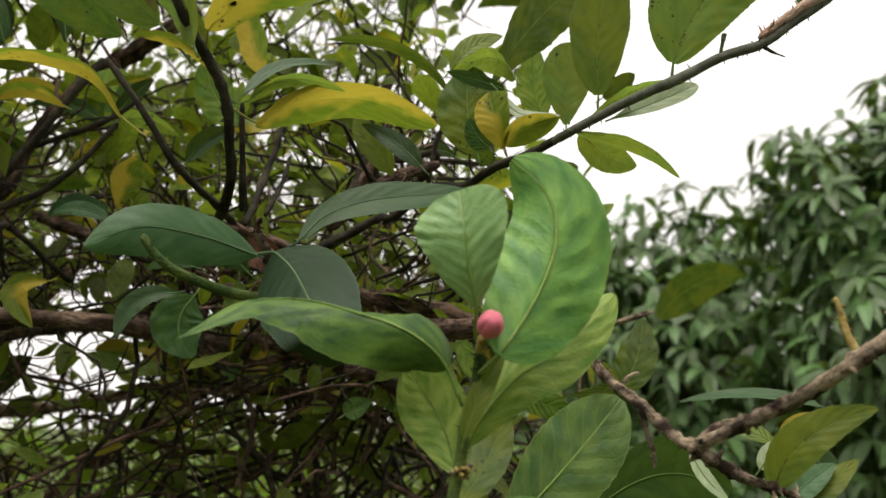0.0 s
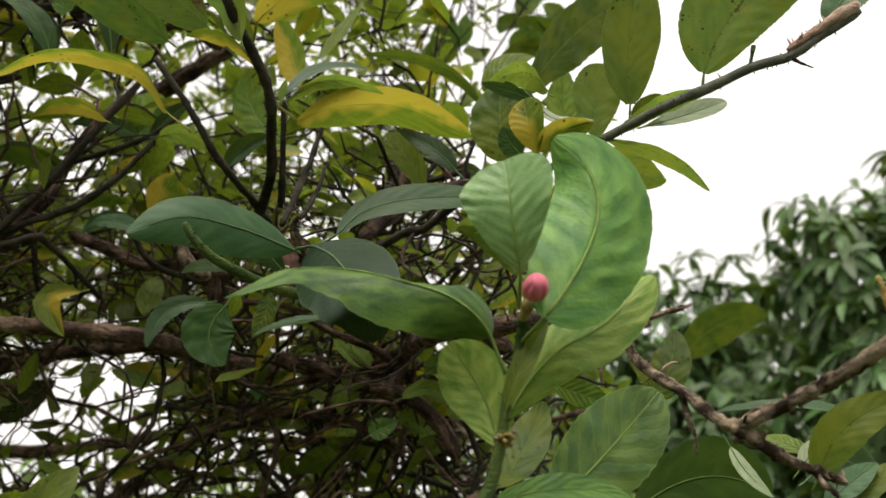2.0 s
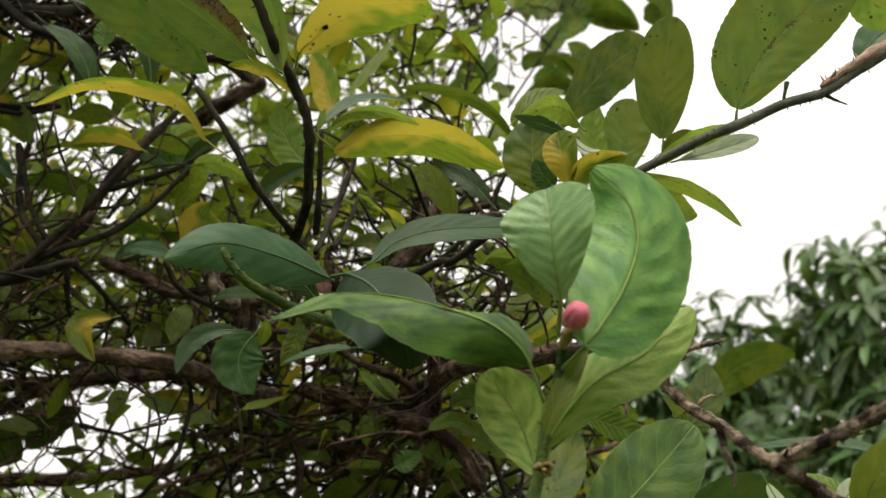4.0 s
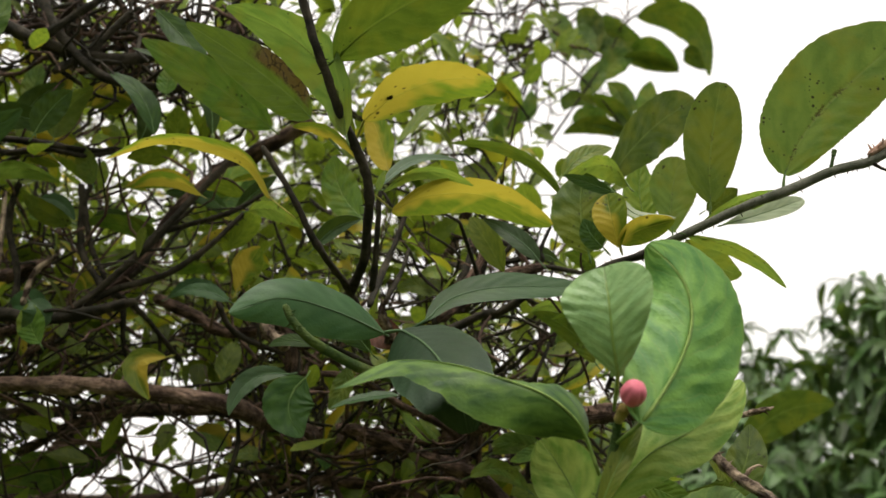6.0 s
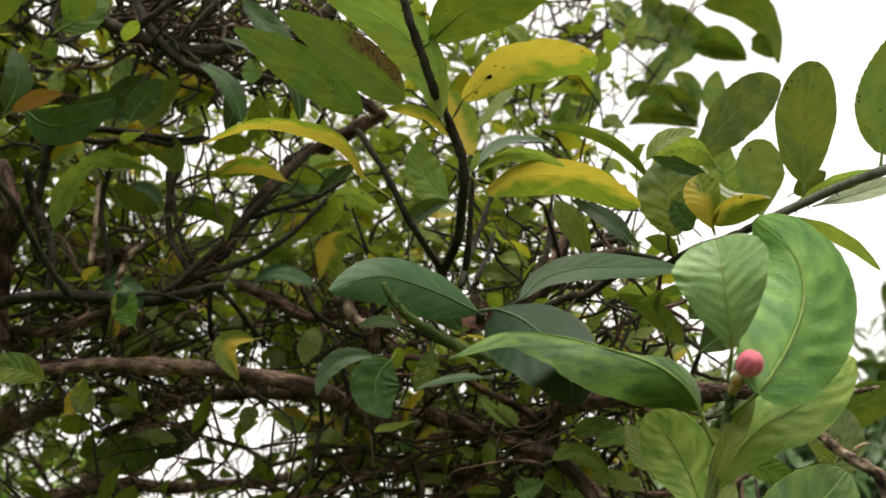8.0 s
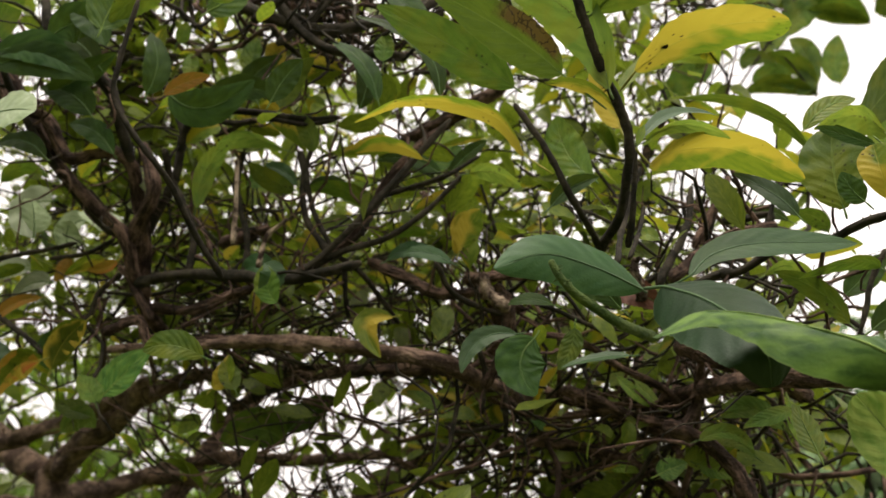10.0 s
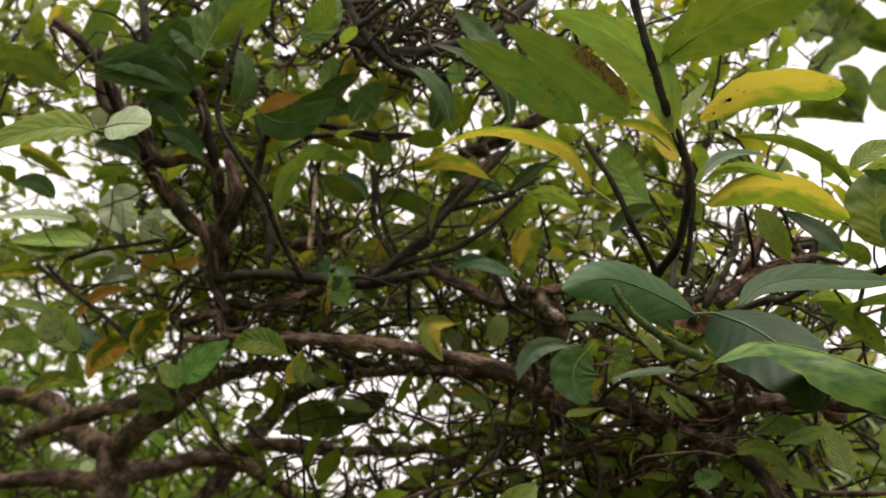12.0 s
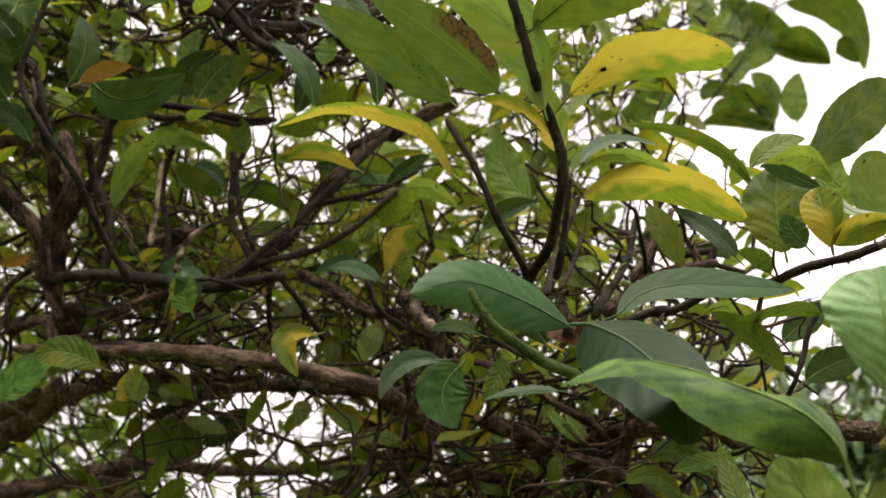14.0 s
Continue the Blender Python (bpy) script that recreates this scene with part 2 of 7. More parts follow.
mass = leaf_material("leaf_mass", (0.07, 0.115, 0.014), (0.175, 0.225, 0.024), (0.18, 0.24, 0.04), yellow=(0.46, 0.36, 0.02), yellowing=-0.02, spots=0.6, gloss=0.28, through=0.42, island=True, veins=0.4)
mango_leaf = leaf_material("mango_leaf", (0.042, 0.094, 0.025), (0.090, 0.160, 0.045), (0.12, 0.18, 0.06), gloss=0.5, through=0.15, island=True)
shrub_leaf = leaf_material("shrub_leaf", (0.09, 0.19, 0.015), (0.20, 0.33, 0.03), (0.22, 0.34, 0.06), through=0.45, island=True)
bark = bark_material("bark", (0.055, 0.035, 0.026), (0.25, 0.16, 0.118), bumps=0.9, furrows=0.9)
trunk_bark = bark_material("trunk_bark", (0.10, 0.064, 0.050), (0.36, 0.245, 0.18), 110.0, bumps=0.9, furrows=0.7)
twig_bark = bark_material("twig_bark", (0.02, 0.018, 0.012), (0.06, 0.05, 0.034), 260.0, bumps=0.35)
stub_tan = bark_material("tan_stalk", (0.26, 0.19, 0.05), (0.46, 0.38, 0.14), 200.0, rough=0.6, bumps=0.3)
dead_wood = bark_material("dead_wood", (0.05, 0.03, 0.02), (0.62, 0.48, 0.34), 300.0, furrows=0.45, bumps=0.9, crack=0.15)
peeled = bark_material("peeled_bark", (0.40, 0.24, 0.17), (0.66, 0.50, 0.40), 240.0, furrows=0.3)
grey_twig = bark_material("grey_twig", (0.085, 0.092, 0.066), (0.17, 0.172, 0.135), 260.0, bumps=0.2, crack=0.05)
shoot = bark_material("green_shoot", (0.048, 0.092, 0.020), (0.125, 0.175, 0.040), 220.0, rough=0.6, bumps=0.6)
rib_green = bark_material("midrib", (0.20, 0.32, 0.07), (0.28, 0.38, 0.10), 120.0, rough=0.5, bumps=0.1)
rib_dark = bark_material("midrib_dark", (0.09, 0.17, 0.04), (0.13, 0.20, 0.05), 120.0, rough=0.5, bumps=0.1)
rib_grey = bark_material("midrib_grey", (0.10, 0.18, 0.085), (0.14, 0.22, 0.11), 120.0, rough=0.5, bumps=0.1)
rib_yellow = bark_material("midrib_yellow", (0.30, 0.30, 0.05), (0.36, 0.34, 0.06), 120.0, rough=0.5, bumps=0.1)
petal = bark_material("bud_petal", (0.78, 0.20, 0.27), (0.92, 0.40, 0.44), 60.0, rough=0.42, bumps=0.08)
lesion = bark_material("blight", (0.02, 0.012, 0.006), (0.05, 0.03, 0.012), 400.0)
soil = bark_material("grassy_ground", (0.05, 0.075, 0.02), (0.11, 0.12, 0.04), 6.0, rough=0.95, bumps=0.8)


# ---- builders ----
def linked(name, verts, faces, mat, parent=None, label="", uvs=None):
    me = bpy.data.meshes.new(name)
    me.from_pydata([tuple(p) for p in verts], [], faces)
    me.polygons.foreach_set("use_smooth", [True] * len(me.polygons))
    if uvs:
        layer = me.uv_layers.new(name="UVMap")
        for loop in me.loops:
            layer.data[loop.index].uv = uvs[loop.vertex_index]
    me.materials.append(mat)
    ob = new(name, me)
    ob.parent = parent
    if label:
        ob["label"] = label
    return ob


def spline(points, steps):
    """A smooth line through the points, and how far along each sample lies, 0 to 1."""
    p = [Vector(q) for q in points]
    p = [2 * p[0] - p[1], *p, 2 * p[-1] - p[-2]]
    line = []
    for a, b, c, d in zip(p, p[1:], p[2:], p[3:]):
        for k in range(steps):
            t = k / steps
            line.append(0.5 * (2 * b + (c - a) * t + (2 * a - 5 * b + 4 * c - d) * t * t + (3 * b - 3 * c + d - a) * t ** 3))
    line.append(p[-2])
    return line


def tube(points, r0, r1, sides=8, steps=4, knobs=0.12, seed=0.0):
    """Rings of a crooked round stick with knots, closed at both ends."""
    line = spline(points, steps) if steps > 1 else [Vector(q) for q in points]
    verts, faces, last = [], [], len(line) - 1
    side = None
    for k, c in enumerate(line):
        ahead = (line[min(k + 1, last)] - line[max(k - 1, 0)]).normalized()
        side = ahead.orthogonal() if side is None else side - ahead * side.dot(ahead)
        side.normalize()
        up = ahead.cross(side)
        r = (r0 + (r1 - r0) * k / last) * (0.6 if k in (0, last) else 1.0)
        knot = 1 + knobs * 1.2 * max(0.0, noise.noise((k * 2.2 / steps, seed, 3.1)))
        for j in range(sides):
            a = 2 * math.pi * j / sides
            rr = r * knot * (1 + knobs * noise.noise((math.cos(a) * 1.3 + seed, math.sin(a) * 1.3, k * (0.8 if knobs > 0.4 else 2.6 / steps))))
            verts.append(c + rr * (math.cos(a) * side + math.sin(a) * up))
    for k in range(last):
        for j in range(sides):
            a, b = k * sides + j, k * sides + (j + 1) % sides
            faces.append((a, b, b + sides, a + sides))
    faces.append(tuple(reversed(range(sides))))
    faces.append(tuple(last * sides + j for j in range(sides)))
    return verts, faces


def studded(rng, points, verts, faces, r, count_, size):
    """Adds pointed nubs, the scars of buds and thorns, to a stick's rings."""
    verts, faces = list(verts), list(faces)
    for k in range(count_):
        s = rng.uniform(0.05, 0.98) * (len(points) - 1)
        i = min(len(points) - 2, int(s))
        p, ahead = points[i].lerp(points[i + 1], s - i), (points[i + 1] - points[i]).normalized()
        side = ahead.orthogonal().normalized()
        side.rotate(Matrix.Rotation(rng.uniform(0, 6.283), 3, ahead))
        tip = p + side * (r + size * rng.uniform(0.6, 1.6)) + ahead * size * rng.uniform(0.0, 0.9)
        cross = ahead.cross(side)
        w = size * rng.uniform(0.35, 0.6)
        n = len(verts)
        verts += [p + ahead * w, p + cross * w, p - ahead * w, p - cross * w, tip + cross * w * 0.3, tip - cross * w * 0.3, tip + ahead * w * 0.3]
        faces += [(n, n + 1, n + 4, n + 6), (n + 1, n + 2, n + 4), (n + 2, n + 3, n + 5, n + 4), (n + 3, n, n + 6, n + 5), (n + 4, n + 5, n + 6)]
    return verts, faces


def blade(base, mid, tip, width, normal, fold, twist, rows, cols, peak=0.45, rough=0.02, seed=0.0, cup=-0.10, blunt=0.66):
    """A leaf blade along a bowed spine: ovate, folded along its midrib, wavy and finely scalloped at the margin."""
    b, m, t = Vector(base), Vector(mid), Vector(tip)
    c = 2 * m - 0.5 * (b + t)
    verts, uvs, faces, spine = [], [], [], []
    bend = math.log(0.5) / math.log(peak)
    for i in range(rows + 1):
        s = i / rows
        p = b * (1 - s) ** 2 + c * 2 * s * (1 - s) + t * s * s
        ahead = (2 * (1 - s) * (c - b) + 2 * s * (t - c)).normalized()
        up = Vector(normal)
        up = (up - ahead * up.dot(ahead)).normalized()
        up.rotate(Matrix.Rotation(radians(twist * (s - 0.5) * 2), 3, ahead))
        side = ahead.cross(up)
        half_w = 0.5 * width * max(0.02, math.sin(math.pi * min(s, 1.0) ** bend)) ** blunt
        if 0 < i < rows:
            half_w *= 1 + rough * (-1) ** i + 0.06 * noise.noise((s * 4, seed, 0.5))
        spine.append((p, up))
        for j in range(cols + 1):
            q = 2 * j / cols - 1
            lift = math.sin(radians(fold)) * abs(q) + cup * q * q
            lift += 0.11 * q * q * noise.noise((s * 5 + seed, q * 0.8, seed * 1.7)) + 0.035 * abs(q) * math.sin(s * 30 + seed)
            verts.append(p + side * (q * half_w * math.cos(radians(fold))) + up * (lift * half_w))
            uvs.append((j / cols, s))
    for i in range(rows):
        for j in range(cols):
            a = i * (cols + 1) + j
            faces.append((a, a + 1, a + cols + 2, a + cols + 1))
    return verts, faces, uvs, spine


lemon_tree = tagged(new("lemon_tree"), "dense lemon tree with glossy green and yellowing leaves", "tree")
lemon_tree.location = (-0.90, 1.06, 0)
ORIGIN = Vector(lemon_tree.location)
count = [0]
LABELS = {
    "leaf_young": "young leaf mottled green and lime", "leaf_sky_pale": "green leaf paled by a sky sheen in its colour", "leaf_fresh": "fresh mottled green lemon leaf", "leaf_mottled": "glossy green leaf curling downward", "leaf_lime": "lime-green leaf with yellow blotches", "leaf_pale": "pale yellow-green leaf",
    "leaf_green": "plain green leaf with dark specks", "leaf_dark_shaded": "dark green glossy leaf, shade put into its colour", "leaf_dusty": "dusty grey-green leaf",
    "leaf_olive": "olive leaf lit from behind", "leaf_yellowing": "half yellowed leaf with black specks", "leaf_mined": "green leaf with brown leaf-miner tracks",
    "leaf_sheen_shaded": "dark leaf with a grey sheen, shade put into its green", "leaf_pale_lit": "pale green leaf with sky light in its colour", "leaf_orange": "withered orange leaf", "leaf_withered": "dry curled brown leaf",
}


def leaf(mat, base, mid, tip, width, normal, fold=12, twist=0, at=None, peak=0.0, cup=-0.10, blunt=0.66):
    """A leaf of the lemon tree with its raised midrib and stalk."""
    count[0] += 1
    seed = count[0] * 1.37
    near = width > 0.012
    b, m, t = (Vector(q) - ORIGIN for q in (base, mid, tip))
    verts, faces, uvs, spine = blade(b, m, t, width, normal, fold, twist, 26 if near else 14, 8 if near else 6, peak or random.uniform(0.42, 0.5), 0.016, seed, cup, blunt)
    ob = linked("leaf", verts, faces, mat, lemon_tree, LABELS[mat.name], uvs)
    start = Vector(at) - ORIGIN if at else b - (m - b).normalized() * 0.007
    rib = min(0.0008, 0.00025 + width * 0.011)
    face = -0.6 if mat in (half, olive, mined, green, orange) else 0.25
    sunk = mat in (half, olive, mined, green, orange)
    line = [start, start.lerp(b, 0.6)] + [p + up * rib * face for p, up in (spine[1:9:3] if sunk else spine[1:-2:3])]
    verts, faces = tube(line, rib * 1.25, rib * 0.35, 6, 2, 0.0)
    linked("midrib", verts, faces, RIBS.get(mat.name, rib_dark), ob, "raised midrib and stalk")
    return ob


def draped_leaf(mat, width, points, normals, fold=10, cup=-0.10, peak=0.5, blunt=0.6, skew=0.0, at=None):
    """A large leaf of the lemon tree that bends and twists: its spine goes through the points and its face turns with the normals."""
    count[0] += 1
    seed = count[0] * 1.37
    cols, steps = 14, 64 // (len(points) - 1)
    line = spline([Vector(p) - ORIGIN for p in points], steps)
    last = len(line) - 1
    run = [0.0]
    for a, b in zip(line, line[1:]):
        run.append(run[-1] + (b - a).length)
    bend = math.log(0.5) / math.log(peak)
    verts, uvs, faces, spine = [], [], [], []
    for i, p in enumerate(line):
        s = run[i] / run[-1]
        ahead = (line[min(i + 1, last)] - line[max(i - 1, 0)]).normalized()
        k = min(len(points) - 2, i // steps)
        up = Vector(normals[k]).lerp(Vector(normals[k + 1]), i / steps - k)
        up = (up - ahead * up.dot(ahead)).normalized()
        side = ahead.cross(up)
        half_w = 0.5 * width * max(0.015, math.sin(math.pi * min(1.0, s) ** bend)) ** blunt
        if 0 < i < last:
            half_w *= 1 + 0.010 * math.sin(i * 2.1) + 0.05 * noise.noise((s * 5, seed, 0.5))
        spine.append((p, up))
        for j in range(cols + 1):
            q = 2 * j / cols - 1
            lift = math.sin(radians(fold)) * abs(q) + cup * q * q
            lift += 0.10 * q * q * noise.noise((s * 5 + seed, q * 0.8, seed * 1.7))
            # the blade is puckered between its side veins
            lane = 8 * s - 2 * abs(q) + 0.8 * noise.noise((s * 3, q, seed))
            lift += 0.035 * abs(q) ** 0.6 * (1 - q * q * 0.5) * math.cos(2 * math.pi * lane)
            verts.append(p + side * (q * half_w * math.cos(radians(fold)) * (1 + skew if q > 0 else 1 - skew)) + up * (lift * half_w))
            uvs.append((j / cols, s))
    for i in range(last):
        for j in range(cols):
            a = i * (cols + 1) + j
            faces.append((a, a + 1, a + cols + 2, a + cols + 1))
    ob = linked("leaf", verts, faces, mat, lemon_tree, LABELS[mat.name], uvs)
    rib = min(0.0007, 0.00025 + width * 0.009)
    b = line[0]
    start = Vector(at) - ORIGIN if at else b - (line[2] - b).normalized() * 0.007
    under = mat in (half, olive)
    stalk = [start, start.lerp(b, 0.6)] + [p + up * rib * (-0.6 if under else 0.25) for p, up in (spine[1:14:6] if under else spine[1:-6:6])]
    verts, faces = tube(stalk, rib * 1.5, rib * 0.25, 6, 2, 0.0)
    linked("midrib", verts, faces, RIBS.get(mat.name, rib_dark), ob, "raised midrib and stalk")
    return ob


RIBS = {"leaf_dusty": rib_grey, "leaf_sheen_shaded": rib_grey, "leaf_young": rib_green, "leaf_fresh": rib_green, "leaf_sky_pale": rib_green, "leaf_mottled": rib_green, "leaf_pale": rib_green, "leaf_lime": rib_green, "leaf_yellowing": rib_yellow, "leaf_orange": rib_yellow}
STICK_LABELS = {"trunk": "short brown trunk", "limb": "rough grey-brown limb", "branch": "crooked dark branch", "dead_twig": "dead pale-brown twig",
                "twig": "thin green-brown twig", "thorn": "sharp thorn"}


LINES, SPURRED = [], []


def stick(name, mat, r0, r1, *points):
    count[0] += 1
    verts, faces = tube([Vector(p) - ORIGIN for p in points], r0, r1, 12, 8 if mat is dead_wood else 7, 0.05 if mat is shoot else 0.14 if mat is grey_twig else 0.5 if mat is dead_wood else 0.36, count[0] * 2.1)
    rings = len(verts) // 12
    step = sum((Vector(a) - Vector(b)).length for a, b in zip(points, points[1:])) / rings
    if name in ("branch", "twig", "dead_twig", "limb"):
        line = spline([Vector(p) - ORIGIN for p in points], 3)
        r = max(r0, r1)
        verts, faces = studded(random, line, verts, faces, 0.5 * (r0 + r1), (4 if mat is dead_wood else 6) * len(points), min(0.0035, 0.4 * r + 0.0006))
    if mat is dead_wood:
        SPURRED.extend((a, b) for a, b in zip(line, line[1:]) if a.y + ORIGIN.y < 0.46)
    if name in ("branch", "limb") and mat is not grey_twig:
        LINES.append([Vector(p) for p in points])
    uvs = [((i % 12) / 12, (i // 12) * step) if i < rings * 12 else (0.3, 0.3) for i in range(len(verts))]
    return linked(name, verts, faces, mat, lemon_tree, STICK_LABELS[name], uvs)


# ---- ground ----
gv, gf = [], []
rings = (0.0, 0.6, 1.2, 2, 3, 4.5, 7, 12, 25, 60, 300, 2000)
for r in rings:
    for a in range(48):
        x, y = r * math.cos(a * math.pi / 24), r * math.sin(a * math.pi / 24)
        gv.append((x, y, 0.05 * noise.noise((x * 1.2, y * 1.2, 0)) if r < 30 else 0.0))
for k in range(len(rings) - 1):
    for a in range(48):
        p, q = k * 48 + a, k * 48 + (a + 1) % 48
        gf.append((p, q, q + 48, p + 48))
tagged(linked("ground", gv, gf, soil), "rough grassy ground under the trees", "ground", kind="structure")

SPOT = (-0.0940, 0.3415, 1.4853)
# ---- the lemon tree's placed sticks and leaves ----
# >> placed
TRUNK_TOP = (-0.8119, 1.0500, 1.0354)
DEAD_FOOT = (0.1948, 0.3000, 1.3514)
HERO_FOOT = (-0.0017, 0.3200, 1.2600)
# sticks that carry them
stick("twig", shoot, 0.0026, 0.0017, (-0.0017, 0.3200, 1.2600), (0.0024, 0.3220, 1.2695), (0.0061, 0.3220, 1.2863), (0.0082, 0.3200, 1.3003), (0.0115, 0.3180, 1.3124), (0.0131, 0.3160, 1.3225), (0.0136, 0.3140, 1.3280))
stick("dead_twig", dead_wood, 0.0021, 0.0030, (0.0705, 0.4020, 1.3365), (0.0724, 0.4000, 1.3293), (0.0780, 0.3900, 1.3198), (0.0874, 0.3750, 1.3096), (0.0932, 0.3600, 1.2996), (0.1016, 0.3520, 1.2934), (0.1163, 0.3450, 1.2991), (0.1283, 0.3380, 1.3055), (0.1383, 0.3250, 1.3122), (0.1501, 0.3130, 1.3220), (0.1697, 0.3050, 1.3360), (0.1948, 0.3000, 1.3514))
stick("dead_twig", dead_wood, 0.0029, 0.0016, (0.1005, 0.3520, 1.2934), (0.1121, 0.3520, 1.2854), (0.1233, 0.3540, 1.2797), (0.1352, 0.3560, 1.2755), (0.1472, 0.3600, 1.2717))
stick("dead_twig", dead_wood, 0.0015, 0.0005, (0.0873, 0.3750, 1.3084), (0.0883, 0.3720, 1.2986), (0.0903, 0.3700, 1.2904), (0.0901, 0.3680, 1.2823))
stick("dead_twig", dead_wood, 0.0016, 0.0007, (0.1038, 0.3520, 1.2925), (0.1139, 0.3600, 1.2998), (0.1280, 0.3600, 1.3038), (0.1420, 0.3600, 1.3062))
stick("dead_twig", dead_wood, 0.0028, 0.0008, (0.0487, 0.4300, 1.3472), (0.0677, 0.4250, 1.3488), (0.0841, 0.4100, 1.3500), (0.1026, 0.4050, 1.3552))
stick("branch", bark, 0.0072, 0.0038, (-0.1263, 0.9000, 1.3750), (-0.0593, 0.7000, 1.3769), (-0.0242, 0.5200, 1.3614), (0.0053, 0.4500, 1.3517), (0.0341, 0.4400, 1.3546), (0.0577, 0.4400, 1.3569), (0.0786, 0.4300, 1.3555))
stick("twig", shoot, 0.0018, 0.0032, (-0.1451, 0.3950, 1.3910), (-0.1407, 0.3960, 1.3837), (-0.1324, 0.4000, 1.3757), (-0.1210, 0.4100, 1.3706), (-0.1064, 0.4300, 1.3673), (-0.0888, 0.4600, 1.3690))
stick("twig", dead_wood, 0.0013, 0.0036, (-0.1020, 0.4500, 1.4129), (-0.1024, 0.4500, 1.4054), (-0.0993, 0.4550, 1.3987), (-0.0961, 0.4600, 1.3902))
stick("twig", twig_bark, 0.0021, 0.0027, (-0.1817, 0.3257, 1.6347), (-0.1660, 0.3351, 1.5984), (-0.1556, 0.3455, 1.5711), (-0.1466, 0.3540, 1.5458), (-0.1388, 0.3587, 1.5248), (-0.1331, 0.3653, 1.5124), (-0.1269, 0.3729, 1.4976), (-0.1188, 0.3804, 1.4831), (-0.1123, 0.3870, 1.4712), (-0.1090, 0.3908, 1.4633), (-0.1075, 0.3970, 1.4523), (-0.1090, 0.4080, 1.4392), (-0.1121, 0.4250, 1.4264), (-0.1220, 0.4500, 1.4178), (-0.1357, 0.4750, 1.4091))
stick("twig", twig_bark, 0.0016, 0.0020, (-0.1729, 0.4020, 1.4853), (-0.1637, 0.4020, 1.4729), (-0.1540, 0.4020, 1.4594), (-0.1458, 0.4050, 1.4463), (-0.1389, 0.4100, 1.4344), (-0.1314, 0.4200, 1.4255), (-0.1246, 0.4400, 1.4196), (-0.1201, 0.4700, 1.4150))
stick("twig", twig_bark, 0.0012, 0.0019, (-0.1044, 0.4106, 1.4648), (-0.1046, 0.4154, 1.4459), (-0.1044, 0.4201, 1.4279), (-0.1064, 0.4295, 1.4117))
stick("twig", twig_bark, 0.0015, 0.0020, (-0.1008, 0.5100, 1.4969), (-0.1063, 0.5050, 1.4700), (-0.1113, 0.4900, 1.4406), (-0.1116, 0.4600, 1.4119))
stick("twig", twig_bark, 0.0011, 0.0017, (-0.0971, 0.5100, 1.4691), (-0.0994, 0.5000, 1.4485), (-0.1050, 0.4800, 1.4224))
stick("branch", grey_twig, 0.0030, 0.0026, (0.2284, 0.4493, 1.5472), (0.2015, 0.4475, 1.5289), (0.1827, 0.4457, 1.5150), (0.1594, 0.4447, 1.5066), (0.1330, 0.4420, 1.4921), (0.1116, 0.4447, 1.4832), (0.0878, 0.4557, 1.4737), (0.0641, 0.4677, 1.4638))
stick("branch", twig_bark, 0.0024, 0.0031, (0.0680, 0.4699, 1.4667), (0.0527, 0.4810, 1.4610), (0.0331, 0.4903, 1.4559), (0.0136, 0.5088, 1.4487), (-0.0077, 0.5180, 1.4499), (-0.0331, 0.5365, 1.4357), (-0.0485, 0.5457, 1.4342), (-0.0945, 0.5550, 1.4114))
stick("branch", twig_bark, 0.0023, 0.0034, (-0.0587, 0.6300, 1.5360), (-0.0615, 0.6200, 1.4998), (-0.0729, 0.6100, 1.4676), (-0.0838, 0.6000, 1.4416))
stick("branch", twig_bark, 0.0017, 0.0030, (-0.0263, 0.6000, 1.5117), (-0.0345, 0.6000, 1.4951), (-0.0048, 0.5900, 1.4979), (-0.0170, 0.6000, 1.4794))
stick("thorn", twig_bark, 0.0002, 0.0013, (0.1944, 0.4429, 1.5055), (0.1882, 0.4438, 1.5088), (0.1825, 0.4457, 1.5139))
stick("thorn", shoot, 0.0010, 0.0010, (0.1597, 0.4420, 1.5163), (0.1586, 0.4429, 1.5115), (0.1579, 0.4438, 1.5076))
stick("limb", trunk_bark, 0.0041, 0.0079, (-0.4330, 0.6200, 1.3763), (-0.3834, 0.6000, 1.3788), (-0.3324, 0.6000, 1.3796), (-0.2822, 0.6000, 1.3758), (-0.2418, 0.6200, 1.3748), (-0.2153, 0.7000, 1.3721), (-0.1813, 0.8500, 1.3806))
stick("limb", trunk_bark, 0.0036, 0.0057, (-0.5813, 0.6800, 1.3747), (-0.4650, 0.6200, 1.3729), (-0.3976, 0.6000, 1.3773), (-0.3462, 0.6000, 1.3769))
stick("limb", bark, 0.0059, 0.0056, (-0.2524, 0.7200, 1.3896), (-0.3143, 0.7500, 1.3900), (-0.3819, 0.7800, 1.3881), (-0.4571, 0.8200, 1.3770), (-0.5529, 0.9000, 1.3528))
stick("trunk", trunk_bark, 0.0260, 0.0216, (-0.8107, 1.0500, 1.0321), (-0.8348, 1.0500, 1.1380), (-0.8492, 1.0500, 1.2052), (-0.8785, 1.0600, 1.2702))
stick("limb", trunk_bark, 0.0199, 0.0113, (-0.8744, 1.0600, 1.2585), (-0.8158, 1.0200, 1.2989), (-0.7497, 0.9800, 1.3341), (-0.6988, 0.9500, 1.3614))
stick("limb", trunk_bark, 0.0105, 0.0054, (-0.7024, 0.9500, 1.3594), (-0.6517, 0.9300, 1.3770), (-0.6108, 0.9200, 1.3918), (-0.5194, 0.9000, 1.4002), (-0.4270, 0.8800, 1.4088))
